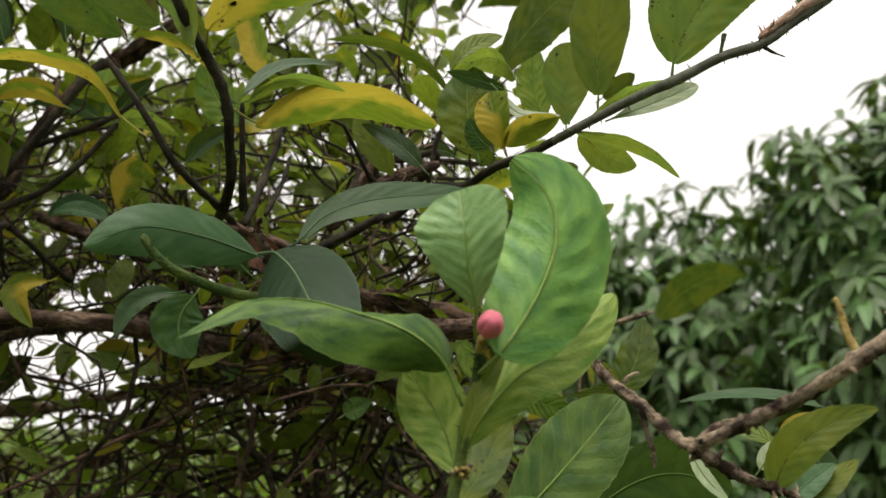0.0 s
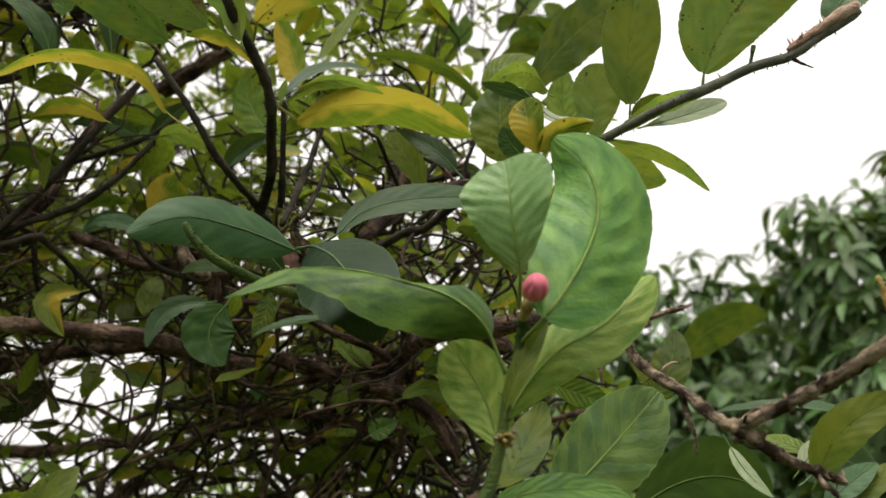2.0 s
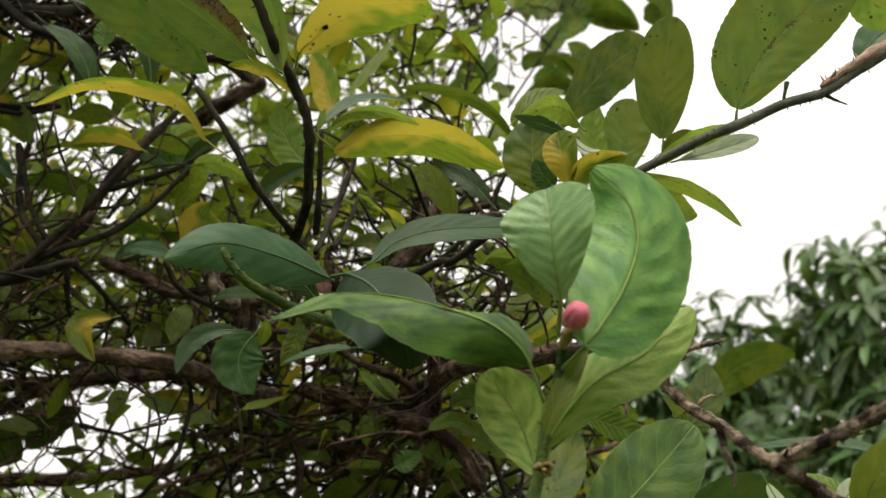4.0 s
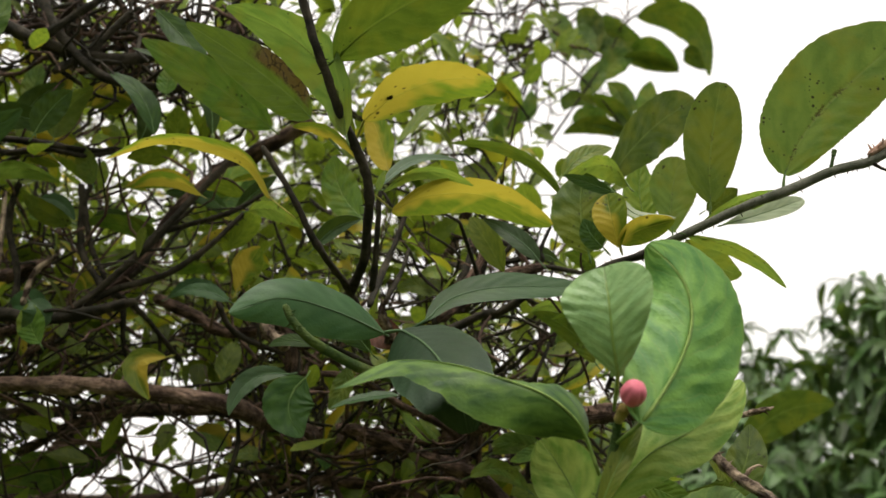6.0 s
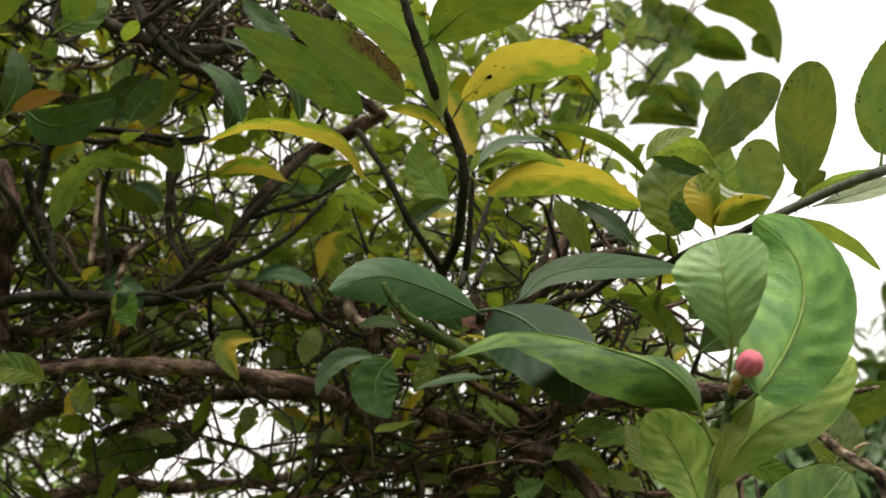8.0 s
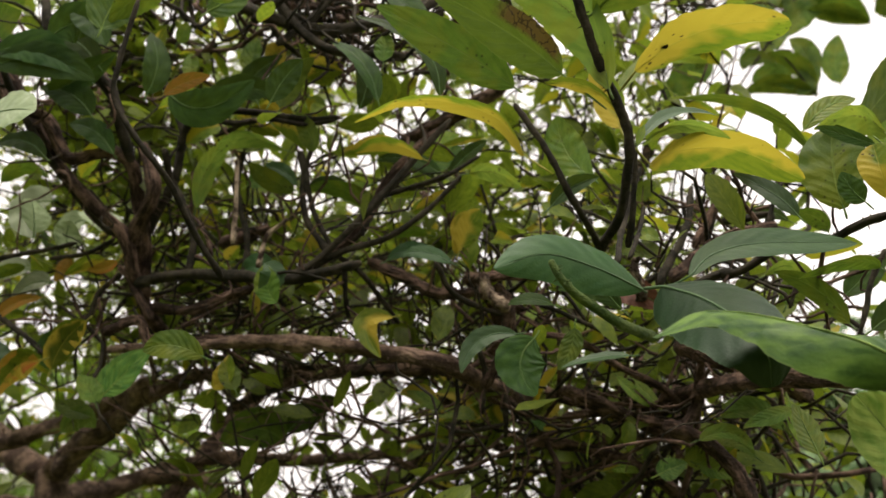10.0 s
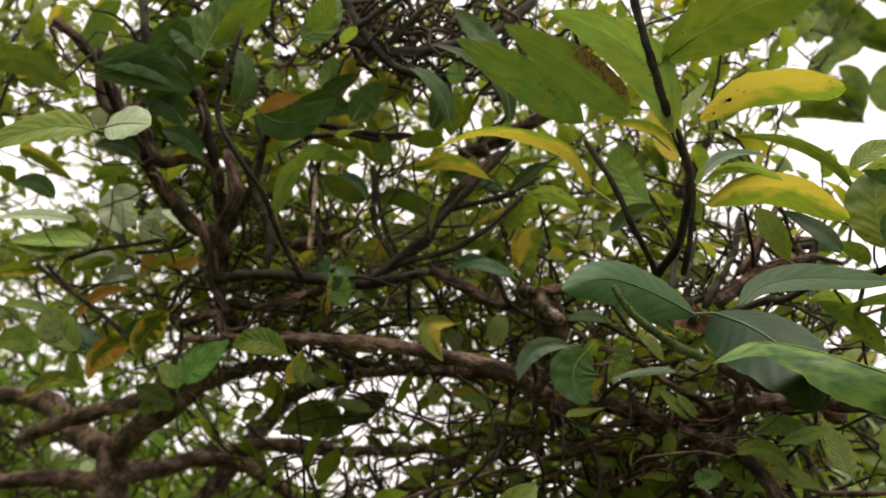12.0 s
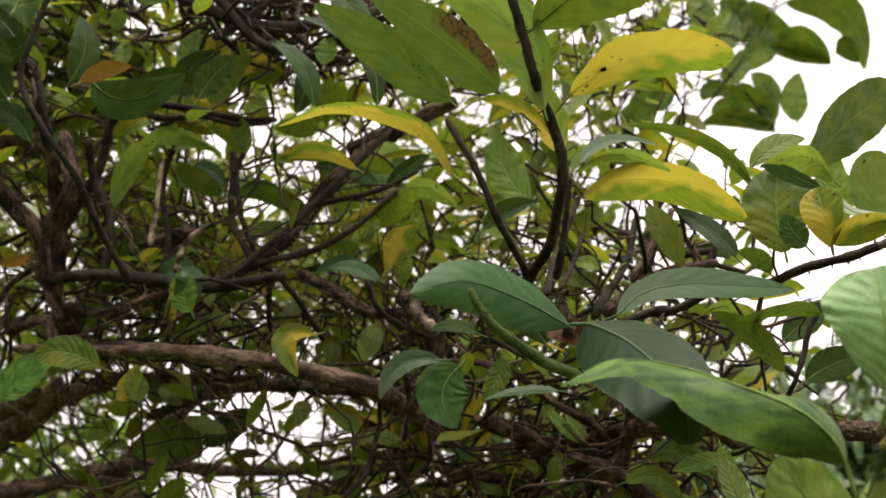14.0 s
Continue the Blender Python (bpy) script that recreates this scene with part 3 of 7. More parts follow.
stick("limb", trunk_bark, 0.0199, 0.0133, (-0.8789, 1.0600, 1.2578), (-0.9539, 1.0800, 1.2780), (-1.0281, 1.1000, 1.3138), (-1.1160, 1.1200, 1.3200), (-1.2263, 1.1500, 1.3074))
stick("limb", trunk_bark, 0.0150, 0.0058, (-0.8570, 1.0500, 1.2278), (-0.8682, 1.2000, 1.2495), (-0.8295, 1.3000, 1.2932), (-0.7381, 1.3200, 1.3201), (-0.6208, 1.3400, 1.3288), (-0.5074, 1.3600, 1.3495), (-0.4089, 1.4000, 1.3751), (-0.2900, 1.4400, 1.3950))
stick("limb", trunk_bark, 0.0146, 0.0098, (-0.8518, 1.0500, 1.2127), (-0.9106, 1.0400, 1.2115), (-0.9764, 1.0300, 1.2020), (-1.0570, 1.0200, 1.1795))
stick("limb", trunk_bark, 0.0113, 0.0114, (-0.8507, 1.2500, 1.2715), (-0.7834, 1.2800, 1.2793), (-0.7353, 1.3000, 1.2629), (-0.6722, 1.3200, 1.2286))
stick("limb", trunk_bark, 0.0097, 0.0108, (-0.9905, 1.0000, 1.2485), (-0.9286, 1.0000, 1.2864), (-0.8415, 0.9800, 1.3148), (-0.7682, 0.9500, 1.3375), (-0.6887, 0.9000, 1.3617))
stick("branch", bark, 0.0047, 0.0063, (-0.6903, 0.5000, 1.6277), (-0.6687, 0.5200, 1.6145), (-0.6449, 0.5400, 1.5884), (-0.6118, 0.5600, 1.5353), (-0.5734, 0.5800, 1.4925), (-0.5360, 0.6000, 1.4615), (-0.5290, 0.6200, 1.4298), (-0.5276, 0.6600, 1.4025), (-0.5168, 0.7000, 1.3856))
stick("branch", bark, 0.0053, 0.0064, (-0.5255, 0.5800, 1.5406), (-0.5041, 0.5800, 1.4961), (-0.5241, 0.6000, 1.4713), (-0.5301, 0.6100, 1.4545))
stick("branch", twig_bark, 0.0037, 0.0026, (-0.5339, 0.6000, 1.4645), (-0.5596, 0.6000, 1.4705), (-0.6002, 0.5600, 1.5185), (-0.6189, 0.5200, 1.5598), (-0.6316, 0.5000, 1.5997))
stick("twig", twig_bark, 0.0016, 0.0021, (-0.4286, 0.4000, 1.5610), (-0.4342, 0.4050, 1.5169), (-0.4353, 0.4100, 1.4923), (-0.4184, 0.4200, 1.4675), (-0.4020, 0.4400, 1.4474), (-0.3952, 0.4700, 1.4250), (-0.3826, 0.5000, 1.4011))
stick("branch", twig_bark, 0.0048, 0.0043, (-0.5263, 0.6200, 1.4244), (-0.4721, 0.6000, 1.4295), (-0.4084, 0.5800, 1.4249), (-0.3668, 0.5800, 1.4246), (-0.3099, 0.5800, 1.4414))
stick("branch", twig_bark, 0.0031, 0.0032, (-0.4666, 0.6000, 1.4301), (-0.4711, 0.6000, 1.4683), (-0.5001, 0.6000, 1.5112), (-0.5038, 0.5800, 1.5365))
stick("branch", twig_bark, 0.0029, 0.0025, (-0.3668, 0.5800, 1.4246), (-0.3413, 0.5800, 1.4480), (-0.3088, 0.5800, 1.4878), (-0.2808, 0.5800, 1.5277), (-0.2524, 0.5800, 1.5681))
stick("branch", twig_bark, 0.0025, 0.0027, (-0.4171, 0.6000, 1.4305), (-0.4194, 0.6000, 1.4627), (-0.4395, 0.6000, 1.5111), (-0.4381, 0.6000, 1.5520))
stick("branch", twig_bark, 0.0050, 0.0044, (-0.4403, 0.5200, 1.6455), (-0.4019, 0.5400, 1.6374), (-0.3651, 0.5600, 1.6406), (-0.3305, 0.5800, 1.6615), (-0.2951, 0.6000, 1.6890), (-0.2616, 0.6200, 1.7430))
stick("branch", twig_bark, 0.0035, 0.0025, (-0.4185, 0.5300, 1.6299), (-0.3920, 0.5300, 1.6545), (-0.3654, 0.5300, 1.6792))
stick("branch", twig_bark, 0.0035, 0.0026, (-0.3968, 0.5400, 1.6142), (-0.3743, 0.5500, 1.6454), (-0.3496, 0.5500, 1.6824))
stick("branch", twig_bark, 0.0042, 0.0030, (-0.4235, 0.5400, 1.6848), (-0.3992, 0.5400, 1.6493), (-0.3579, 0.5500, 1.6169), (-0.2952, 0.5700, 1.6214))
stick("branch", bark, 0.0099, 0.0077, (-0.3582, 0.8000, 1.6518), (-0.3272, 0.8000, 1.6690), (-0.2871, 0.7800, 1.6836), (-0.2458, 0.7800, 1.7121))
stick("branch", twig_bark, 0.0021, 0.0011, (-0.0763, 1.1700, 2.1071), (-0.0187, 1.1700, 2.0879), (0.0475, 1.1700, 2.0586), (0.1130, 1.1700, 1.9876), (0.1581, 1.1700, 1.9185))
stick("branch", twig_bark, 0.0020, 0.0011, (0.0264, 1.1700, 1.8997), (0.0684, 1.1700, 1.9743), (0.1119, 1.1700, 2.0515), (0.1569, 1.1700, 2.1429), (0.2035, 1.1700, 2.1683))
stick("branch", twig_bark, 0.0014, 0.0023, (0.0724, 1.1700, 2.1611), (0.0176, 1.1700, 2.1124), (-0.0355, 1.1700, 2.0536), (-0.0663, 1.1700, 1.9553))
stick("branch", bark, 0.0053, 0.0057, (-0.3005, 0.8500, 1.3702), (-0.2473, 0.8000, 1.3942), (-0.2218, 0.7500, 1.4344), (-0.2268, 0.7000, 1.4527), (-0.2410, 0.6600, 1.4603))
stick("branch", bark, 0.0048, 0.0038, (-0.2083, 0.6200, 1.4412), (-0.1961, 0.6200, 1.4227), (-0.1979, 0.6300, 1.3954), (-0.2131, 0.6400, 1.3612))
stick("branch", bark, 0.0049, 0.0039, (-0.2282, 0.6200, 1.4439), (-0.1941, 0.6100, 1.4474), (-0.1514, 0.6000, 1.4421), (-0.1062, 0.5800, 1.4232))
stick("branch", bark, 0.0050, 0.0039, (-0.0765, 0.5500, 1.4317), (-0.0607, 0.5600, 1.4499), (-0.0364, 0.5700, 1.4719), (-0.0030, 0.5800, 1.4861))
stick("branch", bark, 0.0034, 0.0026, (-0.0602, 0.5700, 1.4623), (-0.0494, 0.5700, 1.4866), (-0.0368, 0.5700, 1.5185))
stick("dead_twig", dead_wood, 0.0033, 0.0047, (-0.1246, 0.7000, 1.3628), (-0.0977, 0.7200, 1.3573), (-0.0639, 0.7200, 1.3538), (-0.0301, 0.7200, 1.3411), (-0.0013, 0.7200, 1.3103))
stick("branch", twig_bark, 0.0029, 0.0019, (-0.3684, 0.5850, 1.4251), (-0.3328, 0.5850, 1.4497), (-0.2954, 0.5850, 1.4642), (-0.2650, 0.5850, 1.4881), (-0.2364, 0.5850, 1.5234))
stick("branch", twig_bark, 0.0025, 0.0015, (-0.3474, 0.6000, 1.4518), (-0.3206, 0.6000, 1.4733), (-0.3103, 0.6000, 1.5013), (-0.2847, 0.6000, 1.5311))
stick("branch", twig_bark, 0.0028, 0.0022, (-0.3861, 0.6000, 1.5452), (-0.3750, 0.6000, 1.5152), (-0.3624, 0.6000, 1.4862), (-0.3415, 0.6000, 1.4565))
stick("branch", twig_bark, 0.0028, 0.0023, (-0.4589, 0.5800, 1.5750), (-0.4193, 0.5800, 1.5719), (-0.3796, 0.5800, 1.5663), (-0.3468, 0.5800, 1.5682))
stick("branch", twig_bark, 0.0022, 0.0018, (-0.3410, 0.6000, 1.4541), (-0.3223, 0.6100, 1.4447), (-0.3023, 0.6300, 1.4240), (-0.2927, 0.6500, 1.4112))
stick("branch", twig_bark, 0.0023, 0.0018, (-0.3382, 0.6200, 1.4565), (-0.3338, 0.6200, 1.4283), (-0.3306, 0.6300, 1.4080))
stick("branch", twig_bark, 0.0022, 0.0018, (-0.2542, 0.6000, 1.4507), (-0.2425, 0.6100, 1.4316), (-0.2211, 0.6200, 1.4223), (-0.1910, 0.6300, 1.4180))
stick("branch", bark, 0.0059, 0.0049, (-0.4761, 0.6600, 1.4765), (-0.4486, 0.6600, 1.4889), (-0.4298, 0.6600, 1.4954))
stick("limb", bark, 0.0047, 0.0060, (-0.4360, 0.8500, 1.3914), (-0.3865, 0.8400, 1.4050), (-0.3389, 0.8200, 1.4102), (-0.2857, 0.8000, 1.4045), (-0.2339, 0.8000, 1.3972))
stick("dead_twig", bark, 0.0041, 0.0029, (-0.1791, 0.7500, 1.3818), (-0.1352, 0.7400, 1.3684), (-0.0944, 0.7400, 1.3617), (-0.0550, 0.7200, 1.3715))
stick("branch", bark, 0.0022, 0.0033, (-0.1867, 0.6200, 1.4022), (-0.1425, 0.6200, 1.4010), (-0.1079, 0.6400, 1.3857), (-0.0724, 0.6600, 1.3743), (-0.0443, 0.7000, 1.3554))
stick("branch", twig_bark, 0.0018, 0.0014, (-0.1112, 0.6200, 1.4050), (-0.1393, 0.6200, 1.4155), (-0.1682, 0.6200, 1.4263), (-0.1974, 0.6200, 1.4325))
stick("branch", bark, 0.0055, 0.0071, (-0.0705, 0.5800, 1.3924), (-0.0393, 0.6000, 1.3880), (-0.0032, 0.6200, 1.3839), (0.0297, 0.6400, 1.3746))
stick("branch", bark, 0.0048, 0.0071, (-0.1529, 0.6600, 1.3689), (-0.1234, 0.6800, 1.3621), (-0.0834, 0.7000, 1.3516), (-0.0411, 0.7400, 1.3485))
stick("branch", bark, 0.0041, 0.0051, (-0.1905, 0.7200, 1.3322), (-0.1392, 0.7200, 1.3302), (-0.0879, 0.7400, 1.3206), (-0.0552, 0.7600, 1.3026))
stick("dead_twig", bark, 0.0036, 0.0052, (-0.3068, 0.7000, 1.6728), (-0.2730, 0.7000, 1.6886), (-0.2341, 0.7000, 1.6644))
stick("branch", twig_bark, 0.0022, 0.0015, (-0.6964, 0.6000, 1.4152), (-0.6556, 0.6000, 1.3913), (-0.6107, 0.6000, 1.3691), (-0.5808, 0.6000, 1.3515))
stick("branch", twig_bark, 0.0022, 0.0016, (-0.6178, 0.6200, 1.4429), (-0.5825, 0.6200, 1.4497), (-0.5592, 0.6200, 1.4640))
stick("branch", twig_bark, 0.0021, 0.0021, (-0.5411, 0.6200, 1.4341), (-0.5593, 0.6200, 1.4149), (-0.5642, 0.6200, 1.3918), (-0.5764, 0.6200, 1.3736))
stick("branch", trunk_bark, 0.0089, 0.0130, (-0.6380, 0.8500, 1.3725), (-0.6938, 0.9200, 1.3428), (-0.7958, 1.0000, 1.3029), (-0.8522, 1.0400, 1.2596))
stick("branch", twig_bark, 0.0038, 0.0047, (-0.6356, 0.5200, 1.7036), (-0.6161, 0.5200, 1.6592), (-0.6011, 0.5200, 1.6226), (-0.5916, 0.5300, 1.6050), (-0.5526, 0.5500, 1.5818), (-0.5387, 0.5600, 1.5525), (-0.5310, 0.5800, 1.5190))
stick("branch", bark, 0.0065, 0.0042, (-0.5285, 0.6400, 1.4128), (-0.5262, 0.6200, 1.4578), (-0.5300, 0.6000, 1.4959), (-0.5329, 0.5800, 1.5218), (-0.5526, 0.5700, 1.5279), (-0.5791, 0.5600, 1.5163), (-0.6029, 0.5500, 1.5481), (-0.6314, 0.5300, 1.5572), (-0.6484, 0.5200, 1.6103))
stick("branch", twig_bark, 0.0043, 0.0015, (-0.5291, 0.6200, 1.4690), (-0.5061, 0.6100, 1.5188), (-0.4995, 0.6000, 1.5619), (-0.4743, 0.5800, 1.5694), (-0.4387, 0.5700, 1.5565), (-0.4113, 0.5800, 1.5659), (-0.3776, 0.5800, 1.5614), (-0.3516, 0.5800, 1.5658))
stick("branch", twig_bark, 0.0032, 0.0023, (-0.4982, 0.6000, 1.5560), (-0.5187, 0.6000, 1.5915), (-0.5385, 0.6000, 1.6222), (-0.5606, 0.6000, 1.6604))
stick("branch", bark, 0.0048, 0.0030, (-0.5124, 0.6300, 1.4059), (-0.4664, 0.6200, 1.4046), (-0.4306, 0.6200, 1.4211), (-0.3810, 0.6000, 1.4300), (-0.3433, 0.6000, 1.4537), (-0.3177, 0.6000, 1.4870), (-0.3030, 0.6000, 1.5254), (-0.2677, 0.6000, 1.5682))
stick("branch", twig_bark, 0.0030, 0.0021, (-0.3432, 0.6000, 1.4527), (-0.3699, 0.6000, 1.4836), (-0.3795, 0.6000, 1.5213), (-0.3765, 0.6000, 1.5496))
stick("branch", twig_bark, 0.0025, 0.0015, (-0.3104, 0.6000, 1.5061), (-0.2810, 0.6000, 1.5158), (-0.2523, 0.6000, 1.5281), (-0.2294, 0.6000, 1.5453))
stick("branch", bark, 0.0053, 0.0039, (-0.3303, 0.6600, 1.4686), (-0.2953, 0.6600, 1.4548), (-0.2594, 0.6500, 1.4389), (-0.2223, 0.6400, 1.4394), (-0.1865, 0.6400, 1.4273))
stick("dead_twig", dead_wood, 0.0024, 0.0015, (-0.4108, 0.5600, 1.4457), (-0.4147, 0.5600, 1.4762), (-0.4220, 0.5600, 1.5182))
stick("dead_twig", dead_wood, 0.0019, 0.0015, (-0.3909, 0.5700, 1.4302), (-0.3883, 0.5700, 1.4558), (-0.3733, 0.5700, 1.4723))
stick("branch", bark, 0.0042, 0.0030, (-0.5472, 0.6200, 1.3783), (-0.5154, 0.6200, 1.3921), (-0.4987, 0.6200, 1.3723), (-0.4494, 0.6200, 1.3797), (-0.4004, 0.6200, 1.3819))
stick("branch", bark, 0.0036, 0.0027, (-0.5040, 0.6200, 1.3931), (-0.5295, 0.6200, 1.4237), (-0.5456, 0.6200, 1.4393))
stick("branch", twig_bark, 0.0022, 0.0016, (-0.6773, 0.6000, 1.4228), (-0.6435, 0.6000, 1.4368), (-0.6085, 0.6000, 1.4450), (-0.5800, 0.6000, 1.4527))
stick("branch", twig_bark, 0.0022, 0.0016, (-0.7070, 0.6000, 1.4147), (-0.6681, 0.6000, 1.3952), (-0.6392, 0.6000, 1.3838), (-0.5887, 0.6000, 1.3589))
stick("branch", bark, 0.0054, 0.0060, (-0.0746, 0.6400, 1.3445), (-0.0443, 0.6400, 1.3350), (-0.0228, 0.6400, 1.3162), (-0.0100, 0.6400, 1.2928))
stick("branch", bark, 0.0045, 0.0034, (-0.0613, 0.6400, 1.3373), (-0.0498, 0.6400, 1.3654), (-0.0485, 0.6200, 1.3936), (-0.0342, 0.6000, 1.3956))
stick("branch", bark, 0.0035, 0.0041, (-0.1539, 0.7000, 1.3521), (-0.1151, 0.7000, 1.3592), (-0.0867, 0.6800, 1.3527), (-0.0602, 0.6600, 1.3441))
stick("dead_twig", dead_wood, 0.0052, 0.0041, (-0.2175, 0.6000, 1.4434), (-0.2085, 0.6000, 1.4271), (-0.1934, 0.6000, 1.4165))
stick("thorn", grey_twig, 0.0023, 0.0013, (0.1764, 0.4457, 1.5111), (0.1816, 0.4457, 1.5143), (0.1869, 0.4457, 1.5181))
stick("thorn", shoot, 0.0015, 0.0012, (0.1604, 0.4420, 1.5193), (0.1598, 0.4420, 1.5170), (0.1593, 0.4420, 1.5147))
stick("dead_twig", peeled, 0.0015, 0.0039, (0.1808, 0.4442, 1.5177), (0.1944, 0.4451, 1.5280), (0.2088, 0.4461, 1.5386), (0.2268, 0.4470, 1.5507))
stick("branch", twig_bark, 0.0019, 0.0015, (0.0659, 0.5700, 1.4671), (0.0568, 0.5700, 1.4464), (0.0531, 0.5700, 1.4302), (0.0486, 0.5700, 1.4105), (0.0432, 0.5800, 1.3932))
stick("branch", twig_bark, 0.0012, 0.0012, (0.0037, 0.5700, 1.4216), (0.0070, 0.5700, 1.4358), (0.0050, 0.5700, 1.4471))
stick("branch", twig_bark, 0.0015, 0.0012, (0.0486, 0.5700, 1.4105), (0.0373, 0.5800, 1.4242), (0.0268, 0.5800, 1.4399))
stick("branch", twig_bark, 0.0024, 0.0017, (-0.0531, 0.5800, 1.4527), (-0.0474, 0.5800, 1.4876), (-0.0396, 0.5800, 1.5101), (-0.0368, 0.5800, 1.5239))
stick("branch", twig_bark, 0.0020, 0.0012, (-0.0103, 0.5800, 1.4716), (-0.0060, 0.5800, 1.4979), (0.0022, 0.5800, 1.5204))
stick("twig", stub_tan, 0.0011, 0.0017, (0.1559, 0.3300, 1.3504), (0.1568, 0.3280, 1.3433), (0.1568, 0.3260, 1.3363), (0.1589, 0.3220, 1.3271))
# the flowering shoot
draped_leaf(soft, 0.0372, ((0.0121, 0.3030, 1.3429), (0.0094, 0.2980, 1.3559), (0.0079, 0.2970, 1.3699), (0.0064, 0.3020, 1.3866)), ((-0.34, -0.85, -0.40), (-0.37, -0.89, -0.26), (-0.41, -0.91, 0.08), (-0.44, -0.87, 0.22)), at=(0.0122, 0.3150, 1.3319), peak=0.68, blunt=0.45, fold=14, cup=-0.08)
draped_leaf(fresh, 0.0455, ((0.0202, 0.3000, 1.3252), (0.0336, 0.3090, 1.3451), (0.0428, 0.3160, 1.3660), (0.0436, 0.3200, 1.3829), (0.0382, 0.3240, 1.3965), (0.0282, 0.3260, 1.4068)), ((0.29, -0.93, 0.22), (0.26, -0.94, 0.22), (0.15, -0.96, 0.24), (-0.07, -0.97, 0.24), (-0.22, -0.97, 0.10), (-0.25, -0.97, -0.05)), at=(0.0123, 0.3180, 1.3188), peak=0.48, blunt=0.54, fold=-14, cup=-0.10, skew=0.08)
draped_leaf(young, 0.0260, ((0.0083, 0.3310, 1.2926), (0.0173, 0.3280, 1.3068), (0.0299, 0.3300, 1.3195), (0.0498, 0.3410, 1.3324), (0.0726, 0.3520, 1.3554)), ((-0.13, -0.98, -0.12), (-0.10, -0.99, 0.04), (0.12, -0.94, 0.32), (0.08, -0.89, 0.45), (-0.06, -0.88, 0.48)), at=(0.0072, 0.3240, 1.2888), peak=0.55, blunt=0.5, fold=-10, cup=-0.15)
leaf(lime, (0.0075, 0.3170, 1.2954), (0.0140, 0.3150, 1.3118), (0.0238, 0.3200, 1.3285), 0.0089, (-0.1531, -0.9745, 0.1640), 16, 0, at=(0.0063, 0.3220, 1.2888))
leaf(green, (0.0340, 0.4000, 1.3145), (0.0479, 0.4000, 1.3106), (0.0611, 0.4000, 1.3047), 0.0138, (-0.0041, -0.9999, -0.0115), 12, 0)
draped_leaf(hero, 0.0330, ((0.0019, 0.3160, 1.3209), (-0.0044, 0.3120, 1.3287), (-0.0157, 0.3110, 1.3361), (-0.0328, 0.3160, 1.3424), (-0.0539, 0.3230, 1.3485), (-0.0774, 0.3180, 1.3470), (-0.0953, 0.3000, 1.3310)), ((0.33, -0.92, -0.20), (0.32, -0.94, 0.06), (0.07, -0.91, 0.41), (0.02, -0.68, 0.73), (0.08, -0.38, 0.92), (-0.23, -0.30, 0.93), (-0.34, -0.41, 0.84)), at=(0.0071, 0.3190, 1.3075), peak=0.32, blunt=0.85, fold=-22, cup=-0.32)
draped_leaf(young, 0.0280, ((0.0056, 0.3300, 1.2816), (0.0015, 0.3350, 1.2968), (-0.0053, 0.3380, 1.3100), (-0.0147, 0.3400, 1.3226)), ((-0.20, -0.95, 0.26), (-0.21, -0.96, 0.19), (-0.15, -0.98, 0.10), (-0.14, -0.99, 0.05)), at=(0.0064, 0.3300, 1.2773), peak=0.6, blunt=0.5, fold=12)
leaf(green, (0.0064, 0.3700, 1.2676), (0.0192, 0.3900, 1.2846), (0.0301, 0.4000, 1.3072), 0.0217, (-0.0831, -0.7701, 0.6325), 10, 0, at=(0.0026, 0.3300, 1.2649))
leaf(fresh, (0.0289, 0.3791, 1.2576), (0.0571, 0.3894, 1.2846), (0.0844, 0.4049, 1.3133), 0.0396, (0.1373, -0.9439, 0.3003), 8, 0, peak=.55, blunt=.5)
leaf(dark, (0.0836, 0.4700, 1.2576), (0.1159, 0.4550, 1.2758), (0.1422, 0.4300, 1.2681), 0.0409, (-0.5741, -0.8105, 0.1158), 10, 10, peak=.55, blunt=.55)
leaf(green, (0.1025, 0.5000, 1.3199), (0.1150, 0.5000, 1.3402), (0.1213, 0.5100, 1.3647), 0.0245, (-0.3321, -0.8812, 0.3363), 8, 0)
leaf(fresh, (0.0006, 0.3450, 1.2590), (0.0281, 0.3400, 1.2670), (0.0565, 0.3400, 1.2640), 0.0143, (-0.1243, -0.8008, 0.5860), 12, 0)
leaf(olive, (0.1408, 0.3700, 1.2734), (0.1521, 0.3600, 1.2950), (0.1834, 0.3600, 1.3077), 0.0190, (-0.4162, -0.8705, 0.2626), 15, 0)
leaf(dusty, (0.2177, 0.4900, 1.3112), (0.1831, 0.5000, 1.3187), (0.1412, 0.5100, 1.3147), 0.0113, (-0.1315, -0.6352, 0.7611), 20, 0)
leaf(dusty, (0.1641, 0.4400, 1.2746), (0.1862, 0.4500, 1.2853), (0.2085, 0.4500, 1.2718), 0.0232, (0.2242, -0.9699, 0.0946), 10, 0)
leaf(pale, (0.1930, 0.5000, 1.2904), (0.1855, 0.5200, 1.2984), (0.1797, 0.5400, 1.3038), 0.0131, (-0.4428, -0.4134, 0.7956), 10, 0)
leaf(half, (0.1972, 0.5000, 1.2945), (0.2070, 0.5000, 1.3024), (0.2203, 0.5000, 1.3072), 0.0111, (-0.3055, -0.7762, 0.5516), 10, 0)
leaf(green, (0.1732, 0.4200, 1.2640), (0.1845, 0.4200, 1.2717), (0.2019, 0.4200, 1.2847), 0.0152, (-0.4168, -0.7009, 0.5789), 10, 0)
leaf(green, (0.0831, 0.4600, 1.3359), (0.0886, 0.4500, 1.3214), (0.0708, 0.4700, 1.3172), 0.0094, (-0.5921, -0.8048, -0.0409), 10, 0)
